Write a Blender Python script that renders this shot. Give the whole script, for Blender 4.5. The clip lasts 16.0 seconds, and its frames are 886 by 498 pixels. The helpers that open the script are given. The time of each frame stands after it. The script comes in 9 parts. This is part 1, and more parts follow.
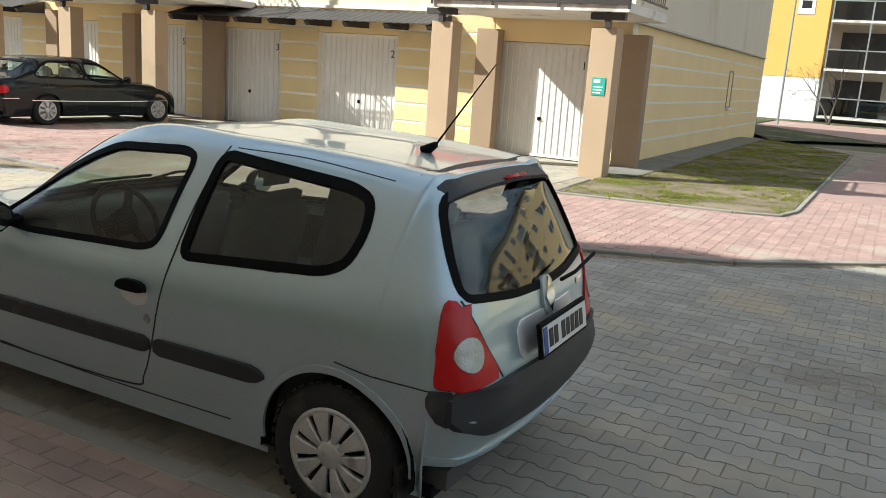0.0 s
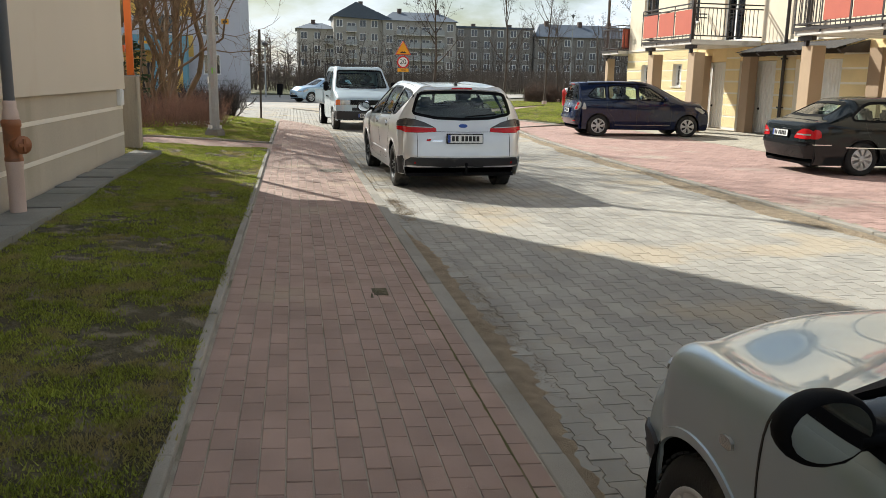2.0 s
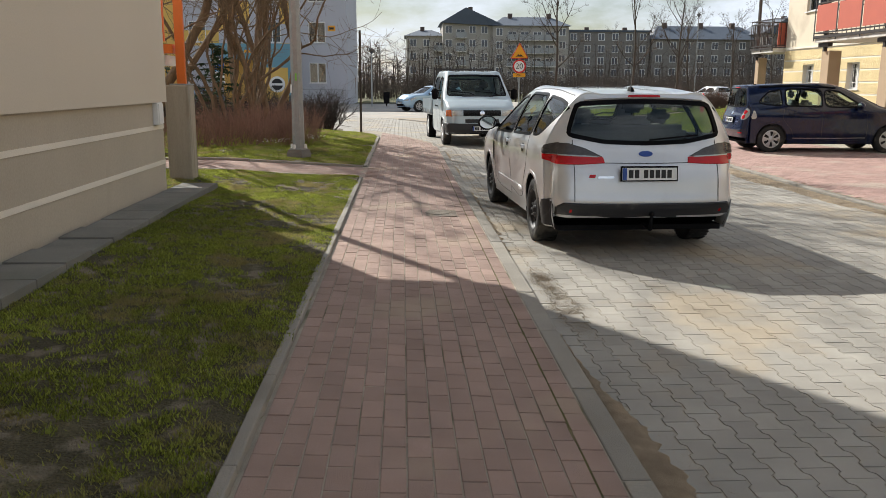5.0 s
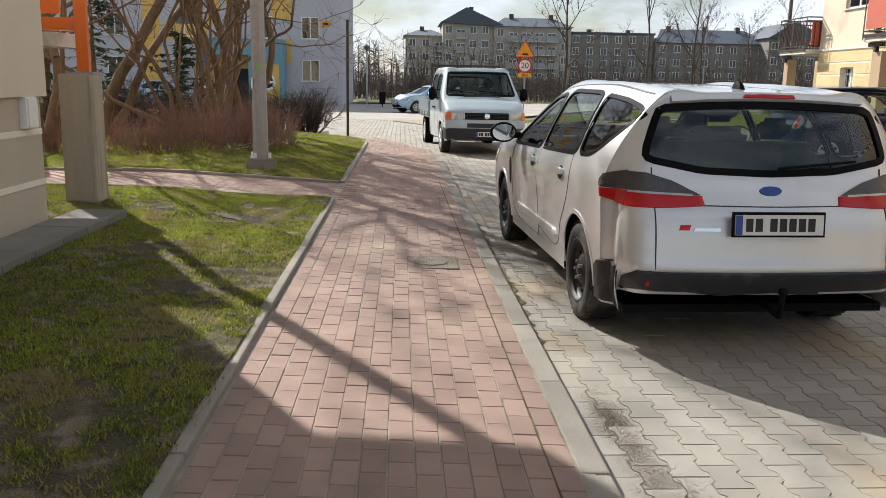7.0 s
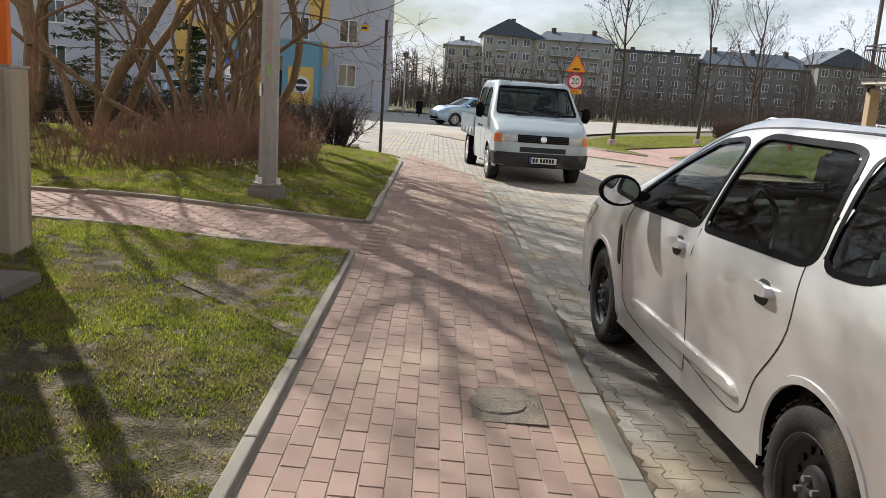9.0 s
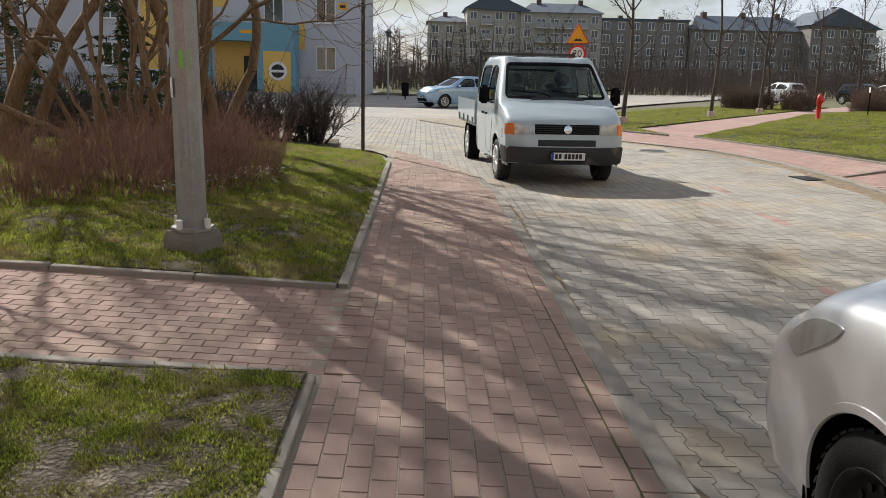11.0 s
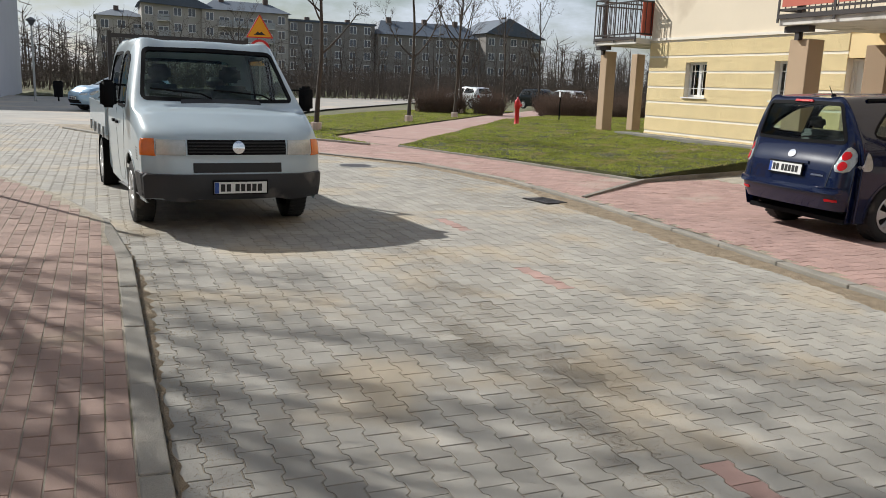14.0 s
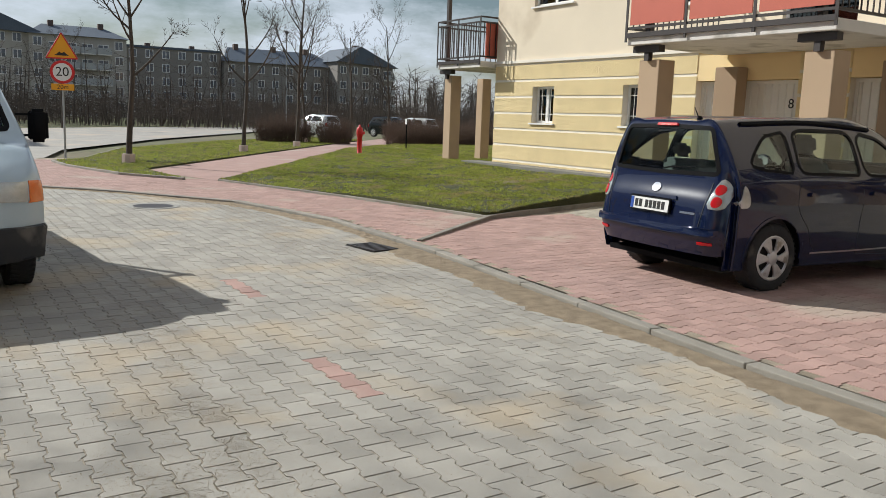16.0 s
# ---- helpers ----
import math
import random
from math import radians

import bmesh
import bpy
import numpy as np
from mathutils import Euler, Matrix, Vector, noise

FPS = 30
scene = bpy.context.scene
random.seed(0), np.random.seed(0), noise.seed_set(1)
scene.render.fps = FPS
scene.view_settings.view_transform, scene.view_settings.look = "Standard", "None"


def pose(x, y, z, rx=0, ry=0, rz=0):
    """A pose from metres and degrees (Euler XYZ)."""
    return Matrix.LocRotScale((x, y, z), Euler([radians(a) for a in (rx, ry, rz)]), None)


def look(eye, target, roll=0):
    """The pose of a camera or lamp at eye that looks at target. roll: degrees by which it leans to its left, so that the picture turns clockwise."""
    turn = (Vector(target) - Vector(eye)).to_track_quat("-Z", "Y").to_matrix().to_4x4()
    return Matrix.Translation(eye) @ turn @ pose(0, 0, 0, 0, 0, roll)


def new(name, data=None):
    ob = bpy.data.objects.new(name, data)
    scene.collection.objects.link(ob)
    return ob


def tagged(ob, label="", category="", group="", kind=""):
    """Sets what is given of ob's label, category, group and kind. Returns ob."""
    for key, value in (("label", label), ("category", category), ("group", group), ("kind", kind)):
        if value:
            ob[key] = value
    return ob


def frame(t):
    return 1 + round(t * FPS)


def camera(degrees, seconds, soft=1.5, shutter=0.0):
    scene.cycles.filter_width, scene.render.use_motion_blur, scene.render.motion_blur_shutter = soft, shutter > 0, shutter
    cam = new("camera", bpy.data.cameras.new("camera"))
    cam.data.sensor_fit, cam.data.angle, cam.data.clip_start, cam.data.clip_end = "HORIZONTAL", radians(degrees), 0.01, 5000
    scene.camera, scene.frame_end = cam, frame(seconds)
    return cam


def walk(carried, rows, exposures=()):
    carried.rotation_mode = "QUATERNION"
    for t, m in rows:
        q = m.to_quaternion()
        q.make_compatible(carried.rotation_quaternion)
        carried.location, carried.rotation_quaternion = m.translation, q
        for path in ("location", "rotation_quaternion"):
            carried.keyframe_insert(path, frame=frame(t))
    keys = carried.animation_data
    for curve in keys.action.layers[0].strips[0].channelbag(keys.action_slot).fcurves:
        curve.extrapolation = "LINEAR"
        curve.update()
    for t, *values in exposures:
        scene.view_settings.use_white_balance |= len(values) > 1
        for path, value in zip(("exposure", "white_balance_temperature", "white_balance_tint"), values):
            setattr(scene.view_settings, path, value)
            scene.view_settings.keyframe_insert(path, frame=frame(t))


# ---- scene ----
cam = camera(56.4, 16.0, soft=0.55)
PATH = [
    (0, (0.268, 0.347, 1.776), (-0.649, 2.071, 1.346), 3.9),
    (0.5, (-0.154, 0.847, 1.723), (-1.346, 2.386, 1.263), 3.6),
    (1, (-0.625, 1.206, 1.655), (-2.213, 2.361, 1.274), 1.7),
    (1.5, (-1.209, 1.431, 1.648), (-3.061, 2.079, 1.262), 1.7),
    (2, (-1.906, 1.598, 1.632), (-3.834, 1.948, 1.227), 1.1),
    (2.5, (-2.568, 1.7, 1.626), (-4.518, 1.837, 1.203), 1.4),
    (3, (-3.298, 1.777, 1.618), (-5.255, 1.92, 1.231), 2.7),
    (3.5, (-4.011, 1.783, 1.613), (-5.972, 1.88, 1.23), 3.7),
    (4, (-4.74, 1.734, 1.613), (-6.698, 1.812, 1.215), 1.5),
    (4.2, (-4.97, 1.684, 1.645), (-6.926, 1.769, 1.236), 1.0),
    (6.3, (-8.237, 1.868, 1.485), (-10.201, 1.965, 1.123), -0.5),
    (6.5, (-8.51, 1.868, 1.504), (-10.471, 1.963, 1.123), 0.4),
    (7, (-9.189, 1.901, 1.518), (-11.148, 2.004, 1.129), 1.1),
    (7.5, (-9.877, 1.938, 1.52), (-11.834, 2.047, 1.123), 1.8),
    (8, (-10.561, 1.914, 1.541), (-12.517, 2.008, 1.135), 2.1),
    (8.5, (-11.202, 1.89, 1.568), (-13.167, 1.958, 1.205), 2.6),
    (8.7, (-11.484, 1.836, 1.577), (-13.45, 1.874, 1.21), 4.0),
    (10.8, (-14.911, 1.603, 1.633), (-16.867, 1.638, 1.219), 1.3),
    (11, (-15.215, 1.612, 1.65), (-17.17, 1.669, 1.232), 1.3),
    (11.5, (-15.874, 1.668, 1.647), (-17.832, 1.782, 1.255), 1.4),
    (12, (-16.573, 1.738, 1.635), (-18.527, 1.88, 1.232), 2.7),
    (12.5, (-17.239, 1.867, 1.629), (-19.179, 2.127, 1.219), 3.3),
    (13, (-17.896, 1.999, 1.612), (-19.813, 2.394, 1.2), 2.8),
    (13.5, (-18.498, 2.206, 1.592), (-20.351, 2.838, 1.184), 1.5),
    (14, (-19.097, 2.522, 1.55), (-20.908, 3.277, 1.16), 2.2),
    (14.5, (-19.594, 2.93, 1.53), (-21.27, 3.954, 1.151), 2.1),
    (15, (-20.055, 3.324, 1.486), (-21.726, 4.368, 1.147), 2.9),
    (15.5, (-20.444, 3.637, 1.513), (-22.109, 4.699, 1.197), 2.6),
    (16, (-20.754, 3.885, 1.508), (-22.424, 4.942, 1.196), 2.0),
]
walk(cam, [(t, look(eye, target, roll)) for t, eye, target, roll in PATH],
     exposures=[(0, 0.52, 6150, 4), (1.0, 0.56, 6150, 4), (1.6, 0.29, 6300, 5), (2.5, 0.27, 6400, 8), (4.0, 0.1, 6400, 9), (6.5, 0.17, 6450, 11), (7.2, 0.23, 6450, 11), (8.7, 0.13, 6450, 11), (11.0, -0.1, 6450, 11), (12.0, -0.18, 6450, 11), (12.8, -0.14, 6400, 10), (13.5, -0.16, 6300, 10), (14.5, -0.27, 6250, 9), (16, -0.29, 6200, 8)])
from mathutils.bvhtree import BVHTree

# ---- sky, sun ----
SUN_ELEV, SUN_DIR = radians(35.5), (0.84, 0.542)
world = bpy.data.worlds.new("world")
scene.world = world
world.use_nodes = True
wn, wl = world.node_tree.nodes, world.node_tree.links
wn.clear()
w_out, w_bg, w_sky = wn.new("ShaderNodeOutputWorld"), wn.new("ShaderNodeBackground"), wn.new("ShaderNodeTexSky")
w_sky.sky_type, w_sky.sun_disc = "NISHITA", False
w_sky.sun_elevation = SUN_ELEV
w_sky.sun_rotation = math.atan2(-SUN_DIR[0], -SUN_DIR[1])
w_sky.air_density, w_sky.dust_density, w_sky.ozone_density = 1.2, 0.8, 1.4
# broken white cloud over the blue
w_geo, w_map, w_noise, w_ramp = wn.new("ShaderNodeTexCoord"), wn.new("ShaderNodeMapping"), wn.new("ShaderNodeTexNoise"), wn.new("ShaderNodeValToRGB")
w_map.inputs["Scale"].default_value = (2.2, 2.2, 6.5)
w_noise.inputs["Scale"].default_value, w_noise.inputs["Detail"].default_value, w_noise.inputs["Roughness"].default_value = 1.6, 7, 0.6
w_ramp.color_ramp.elements[0].position, w_ramp.color_ramp.elements[1].position = 0.42, 0.62
w_mix = wn.new("ShaderNodeMix")
w_mix.data_type = "RGBA"
w_mix.inputs[7].default_value = (12.6, 13.6, 15.0, 1)
wl.new(w_geo.outputs["Generated"], w_map.inputs["Vector"])
wl.new(w_map.outputs["Vector"], w_noise.inputs["Vector"])
wl.new(w_noise.outputs["Fac"], w_ramp.inputs["Fac"])
wl.new(w_ramp.outputs["Color"], w_mix.inputs[0])
wl.new(w_sky.outputs["Color"], w_mix.inputs[6])
wl.new(w_mix.outputs[2], w_bg.inputs["Color"])
wl.new(w_bg.outputs["Background"], w_out.inputs["Surface"])
w_bg.inputs["Strength"].default_value = 0.066
sun = new("sun", bpy.data.lights.new("sun", "SUN"))
sun.data.energy, sun.data.angle, sun.data.color = 6.5, radians(0.55), (0.985, 0.95, 0.875)
ce = math.cos(SUN_ELEV)
sun.matrix_world = look((0, 0, 30), (SUN_DIR[0] * ce, SUN_DIR[1] * ce, 30 - math.sin(SUN_ELEV)))


# ---- materials ----
def mat(name, col, rough=0.85, metal=0.0, var=0.16, scale=3.0, bump=0.25, bscale=90.0, dirt=None, dirt_amt=0.0, dirt_scale=0.6, piece=0.0, island=0.0, coat=0.0, spec=0.5, bdist=0.004, stretch=None, dirt_max=0.85):
    m = bpy.data.materials.new(name)
    m.use_nodes = True
    n, l = m.node_tree.nodes, m.node_tree.links
    b = n["Principled BSDF"]
    b.inputs["Roughness"].default_value, b.inputs["Metallic"].default_value = rough, metal
    b.inputs["Coat Weight"].default_value, b.inputs["Coat Roughness"].default_value = coat, 0.04
    b.inputs["Specular IOR Level"].default_value = spec
    geo = n.new("ShaderNodeNewGeometry")
    vec = geo.outputs["Position"]
    if stretch:
        mp = n.new("ShaderNodeMapping")
        mp.inputs["Scale"].default_value = stretch
        l.new(vec, mp.inputs["Vector"])
        vec = mp.outputs["Vector"]

    def tex(s, detail=5):
        t = n.new("ShaderNodeTexNoise")
        t.inputs["Scale"].default_value, t.inputs["Detail"].default_value = s, detail
        l.new(vec, t.inputs["Vector"])
        return t.outputs["Fac"]

    def blend(fac, a, c, kind="MIX"):
        x = n.new("ShaderNodeMix")
        x.data_type, x.blend_type = "RGBA", kind
        for sock, v in ((0, fac), (6, a), (7, c)):
            if hasattr(v, "links"):
                l.new(v, x.inputs[sock])
            else:
                x.inputs[sock].default_value = v if sock == 0 else (*v, 1)
        return x.outputs[2]

    def ramp(fac, a, c, lo=0.0, hi=1.0):
        r = n.new("ShaderNodeMapRange")
        r.inputs["From Min"].default_value, r.inputs["From Max"].default_value = a, c
        r.inputs["To Min"].default_value, r.inputs["To Max"].default_value = lo, hi
        l.new(fac, r.inputs["Value"])
        return r.outputs["Result"]

    lo, hi = [max(0, c * (1 - var)) for c in col], [min(1, c * (1 + var)) for c in col]
    base = blend(ramp(tex(scale), 0.3, 0.7), lo, hi)
    fine = ramp(tex(bscale, 3), 0.3, 0.7)
    if var > 0:
        base = blend(0.5, base, blend(fine, [max(0, c * (1 - var * 1.3)) for c in col], [min(1, c * (1 + var * 1.3)) for c in col]))
    if piece or island:
        src = n.new("ShaderNodeObjectInfo").outputs["Random"] if piece else geo.outputs["Random Per Island"]
        amt = piece or island
        grey = n.new("ShaderNodeCombineColor")
        f = ramp(src, 0, 1, 1 - amt, 1 + amt)
        for i in range(3):
            l.new(f, grey.inputs[i])
        base = blend(1.0, base, grey.outputs["Color"], "MULTIPLY")
    if dirt:
        base = blend(ramp(tex(dirt_scale, 8), 0.62 - 0.35 * dirt_amt, 0.70 - 0.2 * dirt_amt, 0, dirt_max), base, dirt)
    l.new(base, b.inputs["Base Color"])
    if bump:
        bp = n.new("ShaderNodeBump")
        bp.inputs["Strength"].default_value, bp.inputs["Distance"].default_value = bump, bdist
        l.new(fine, bp.inputs["Height"])
        l.new(bp.outputs["Normal"], b.inputs["Normal"])
    return m


def glass(name, tint, rough=0.0, ior=1.5):
    m = bpy.data.materials.new(name)
    m.use_nodes = True
    n, l = m.node_tree.nodes, m.node_tree.links
    n.remove(n["Principled BSDF"])
    out = n["Material Output"]
    tr, gl, lw, mx = n.new("ShaderNodeBsdfTransparent"), n.new("ShaderNodeBsdfGlossy"), n.new("ShaderNodeLayerWeight"), n.new("ShaderNodeMixShader")
    tr.inputs["Color"].default_value = (*tint, 1)
    gl.inputs["Roughness"].default_value = rough
    f0 = ((ior - 1) / (ior + 1)) ** 2 * 1.4
    pw, mr = n.new("ShaderNodeMath"), n.new("ShaderNodeMapRange")
    pw.operation, pw.inputs[1].default_value = "POWER", 5.0
    mr.inputs["To Min"].default_value, mr.inputs["To Max"].default_value = f0, 1.0
    l.new(lw.outputs["Facing"], pw.inputs[0])
    l.new(pw.outputs["Value"], mr.inputs["Value"])
    l.new(mr.outputs["Result"], mx.inputs["Fac"])
    l.new(tr.outputs["BSDF"], mx.inputs[1])
    l.new(gl.outputs["BSDF"], mx.inputs[2])
    l.new(mx.outputs["Shader"], out.inputs["Surface"])
    return m


def paint(name, col, metal=0.8, rough=0.3, dust=(0.42, 0.37, 0.3), dust_amt=0.1, spec=0.5, coat=0.9):
    return mat(name, col, rough, metal, var=0.04, scale=5, bump=0.03, bscale=1600, dirt=dust if dust_amt else None, dirt_amt=dust_amt, dirt_scale=3.5, coat=coat, spec=spec, bdist=0.001, dirt_max=0.10)


M = {}
M["paver_grey"] = mat("paver_grey", (0.338, 0.316, 0.277), 0.9, var=0.24, scale=2.2, bump=0.5, bscale=320, bdist=0.002, island=0.10, dirt=(0.44, 0.355, 0.245), dirt_amt=0.26, dirt_scale=0.9, dirt_max=0.65)
M["paver_red"] = mat("paver_red", (0.385, 0.25, 0.215), 0.9, var=0.16, scale=2.5, bump=0.5, bscale=160, island=0.12, dirt=(0.42, 0.34, 0.28), dirt_amt=0.12, dirt_scale=0.7)
M["paver_walk"] = mat("paver_walk", (0.335, 0.232, 0.190), 0.9, var=0.24, scale=3.0, bump=0.6, bscale=260, bdist=0.003, piece=0.11, dirt=(0.40, 0.31, 0.225), dirt_amt=0.10, dirt_scale=0.9, dirt_max=0.6)
M["paver_walk_far"] = mat("paver_walk_far", (0.335, 0.232, 0.190), 0.9, var=0.24, scale=3.0, bump=0.6, bscale=260, bdist=0.003, island=0.11, dirt=(0.40, 0.31, 0.225), dirt_amt=0.10, dirt_scale=0.9, dirt_max=0.6)
M["paver_beige"] = mat("paver_beige", (0.40, 0.36, 0.29), 0.9, var=0.16, scale=2.5, bump=0.5, bscale=160, island=0.12, dirt=(0.34, 0.30, 0.24), dirt_amt=0.1)
M["joint"] = mat("joint_sand", (0.37, 0.31, 0.235), 0.98, var=0.3, scale=5, bump=0.9, bscale=240, dirt=(0.22, 0.185, 0.135), dirt_amt=0.22, dirt_scale=1.6)
M["far_paving"] = mat("far_paving", (0.34, 0.315, 0.28), 0.9, var=0.2, scale=1.2, bump=0.3, bscale=30, dirt=(0.45, 0.37, 0.29), dirt_amt=0.25, dirt_scale=0.3)
M["joint_walk"] = mat("pale_joint_sand", (0.40, 0.345, 0.27), 0.98, var=0.35, scale=6, bump=0.9, bscale=260, dirt=(0.13, 0.125, 0.06), dirt_amt=0.12, dirt_scale=1.3)
M["sand"] = mat("sand", (0.43, 0.335, 0.23), 1.0, var=0.4, scale=9, bump=1.0, bscale=260, bdist=0.012)
M["kerb"] = mat("kerb_concrete", (0.30, 0.275, 0.235), 0.92, var=0.2, scale=3, bump=0.6, bscale=180, piece=0.1, dirt=(0.22, 0.20, 0.165), dirt_amt=0.2, dirt_scale=1.5)
M["concrete"] = mat("concrete", (0.36, 0.345, 0.315), 0.92, var=0.2, scale=2.5, bump=0.5, bscale=120, dirt=(0.17, 0.165, 0.14), dirt_amt=0.22, dirt_scale=1.2, stretch=(3, 3, 0.5))
M["pier_concrete"] = mat("stained_concrete", (0.42, 0.365, 0.285), 0.92, var=0.16, scale=3, bump=0.5, bscale=120, dirt=(0.13, 0.12, 0.085), dirt_amt=0.26, dirt_scale=1.6, stretch=(3.2, 3.2, 0.22))
M["slab"] = mat("apron_slab", (0.20, 0.19, 0.165), 0.92, var=0.3, scale=2, bump=0.5, bscale=140, piece=0.12, dirt=(0.15, 0.15, 0.12), dirt_amt=0.2)
M["soil"] = mat("lawn_soil", (0.10, 0.085, 0.042), 1.0, var=0.6, scale=3.4, bump=1.0, bscale=75, bdist=0.02, dirt=(0.27, 0.225, 0.16), dirt_amt=0.34, dirt_scale=5.5, dirt_max=0.9)
M["blade"] = mat("grass_blade", (0.265, 0.295, 0.048), 0.7, var=0.5, scale=1.1, bump=0, island=0.55, dirt=(0.36, 0.29, 0.13), dirt_amt=0.30, dirt_scale=2.4)
# thin blades let the low sun through
bn, bl_ = M["blade"].node_tree.nodes, M["blade"].node_tree.links
b_tr, b_mix = bn.new("ShaderNodeBsdfTranslucent"), bn.new("ShaderNodeMixShader")
b_mix.inputs["Fac"].default_value = 0.58
bl_.new(bn["Principled BSDF"].inputs["Base Color"].links[0].from_socket, b_tr.inputs["Color"])
bl_.new(bn["Principled BSDF"].outputs["BSDF"], b_mix.inputs[1])
bl_.new(b_tr.outputs["BSDF"], b_mix.inputs[2])
bl_.new(b_mix.outputs["Shader"], bn["Material Output"].inputs["Surface"])
M["soil_green"] = mat("grassy_soil", (0.085, 0.09, 0.034), 1.0, var=0.45, scale=0.8, bump=1.0, bscale=40, bdist=0.03, dirt=(0.24, 0.20, 0.10), dirt_amt=0.25, dirt_scale=0.5)
M["gloss_black"] = mat("gloss_black", (0.006, 0.006, 0.007), 0.3, var=0.1, bump=0, spec=0.06)
M["soil_sandy"] = mat("sandy_soil", (0.27, 0.21, 0.13), 1.0, var=0.4, scale=2.0, bump=1.0, bscale=60, bdist=0.03, dirt=(0.40, 0.32, 0.22), dirt_amt=0.45, dirt_scale=1.2)
M["far_ground"] = mat("far_ground", (0.13, 0.125, 0.06), 1.0, var=0.35, scale=0.15, bump=0.5, bscale=3, dirt=(0.17, 0.14, 0.09), dirt_amt=0.4, dirt_scale=0.05)
M["plaster"] = mat("beige_plaster", (0.66, 0.585, 0.48), 0.93, var=0.06, scale=0.7, bump=0.35, bscale=150, dirt=(0.58, 0.48, 0.36), dirt_amt=0.06, stretch=(1, 1, 0.4))
M["plaster_cream"] = mat("cream_plaster", (0.76, 0.66, 0.51), 0.93, var=0.07, scale=0.7, bump=0.35, bscale=150, dirt=(0.62, 0.52, 0.39), dirt_amt=0.08)
M["plaster_yellow"] = mat("yellow_plaster", (0.82, 0.655, 0.36), 0.93, var=0.10, scale=2.0, bump=0.9, bscale=75, bdist=0.012)
M["plaster_yellow_fine"] = mat("pale_yellow_plaster", (0.82, 0.63, 0.34), 0.93, var=0.07, scale=1.0, bump=0.4, bscale=130)
M["patch"] = mat("worn_patch", (0.20, 0.17, 0.135), 0.95, var=0.3, scale=6, bump=0.9, bscale=70, bdist=0.01, dirt=(0.30, 0.24, 0.18), dirt_amt=0.3, dirt_scale=5)
M["white_stripe"] = mat("white_stripe", (0.80, 0.74, 0.64), 0.9, var=0.06, bump=0.2)
M["plinth"] = mat("grey_plinth", (0.50, 0.44, 0.35), 0.93, var=0.10, scale=1.2, bump=0.5, bscale=140, dirt=(0.36, 0.31, 0.23), dirt_amt=0.12, stretch=(1, 1, 0.35))
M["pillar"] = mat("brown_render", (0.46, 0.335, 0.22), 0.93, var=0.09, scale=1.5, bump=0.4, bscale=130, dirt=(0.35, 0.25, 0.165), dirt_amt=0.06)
# the same brown darkened: shade under the balconies put into the colour
M["pillar_shaded"] = mat("shaded_brown_render", (0.33, 0.235, 0.155), 0.93, var=0.09, scale=1.5, bump=0.4, bscale=130)
M["door_white"] = mat("garage_white", (0.72, 0.70, 0.66), 0.5, var=0.05, bump=0.05, dirt=(0.6, 0.57, 0.5), dirt_amt=0.06)
M["steel_dark"] = mat("dark_steel", (0.05, 0.042, 0.04), 0.5, 0.3, var=0.2, bump=0.1)
M["red_panel"] = mat("red_balcony_panel", (0.50, 0.115, 0.07), 0.6, var=0.08, bump=0.1)
M["slab_white"] = mat("balcony_slab", (0.68, 0.65, 0.60), 0.9, var=0.12, bump=0.3, dirt=(0.4, 0.37, 0.32), dirt_amt=0.2, dirt_scale=2)
M["awning"] = mat("awning_sheet", (0.05, 0.048, 0.05), 0.6, 0.2, var=0.2, bump=0.1)
M["pvc"] = mat("white_pvc", (0.78, 0.77, 0.75), 0.45, var=0.04, bump=0)
M["pane"] = glass("window_pane", (0.35, 0.38, 0.4), 0.0, 1.7)
# near-black that puts the shade of unlit rooms into the colour
M["room_shade"] = mat("unlit_room_shade", (0.035, 0.034, 0.036), 0.9, var=0.3, bump=0)
M["orange"] = mat("orange_steel", (0.72, 0.16, 0.02), 0.45, 0.1, var=0.06, bump=0.05)
M["pipe_grey"] = mat("grey_downpipe", (0.085, 0.09, 0.10), 0.5, var=0.1, bump=0.05)
M["pipe_brown"] = mat("terracotta_plastic", (0.30, 0.115, 0.05), 0.55, var=0.12, bump=0.1, dirt=(0.17, 0.09, 0.05), dirt_amt=0.2, dirt_scale=6)
M["pipe_pink"] = mat("pale_pink_pipe", (0.60, 0.46, 0.40), 0.6, var=0.08, bump=0.1)
M["black_plastic"] = mat("black_plastic", (0.010, 0.010, 0.011), 0.6, var=0.15, bump=0.1, bscale=300, spec=0.04)
M["bumper_grey"] = mat("dark_bumper", (0.024, 0.025, 0.029), 0.55, var=0.2, scale=4, bump=0.15, bscale=400, dirt=(0.12, 0.11, 0.10), dirt_amt=0.12, dirt_scale=3)
M["rubber"] = mat("tyre_rubber", (0.02, 0.02, 0.02), 0.85, var=0.3, bump=0.4, bscale=150, dirt=(0.10, 0.09, 0.075), dirt_amt=0.18, dirt_scale=4)
M["rim_silver"] = mat("rim_silver", (0.55, 0.55, 0.55), 0.4, 0.5, var=0.08, bump=0.05, dirt=(0.22, 0.19, 0.15), dirt_amt=0.12, dirt_scale=8)
M["rim_black"] = mat("rim_black", (0.03, 0.03, 0.032), 0.5, 0.3, var=0.2, bump=0.1)
M["chrome"] = mat("chrome", (0.75, 0.75, 0.76), 0.12, 1.0, var=0, bump=0)
M["red_lens"] = mat("red_lens", (0.50, 0.004, 0.008), 0.2, var=0.1, scale=30, bump=0.15, bscale=220, coat=0.35, spec=0.3)
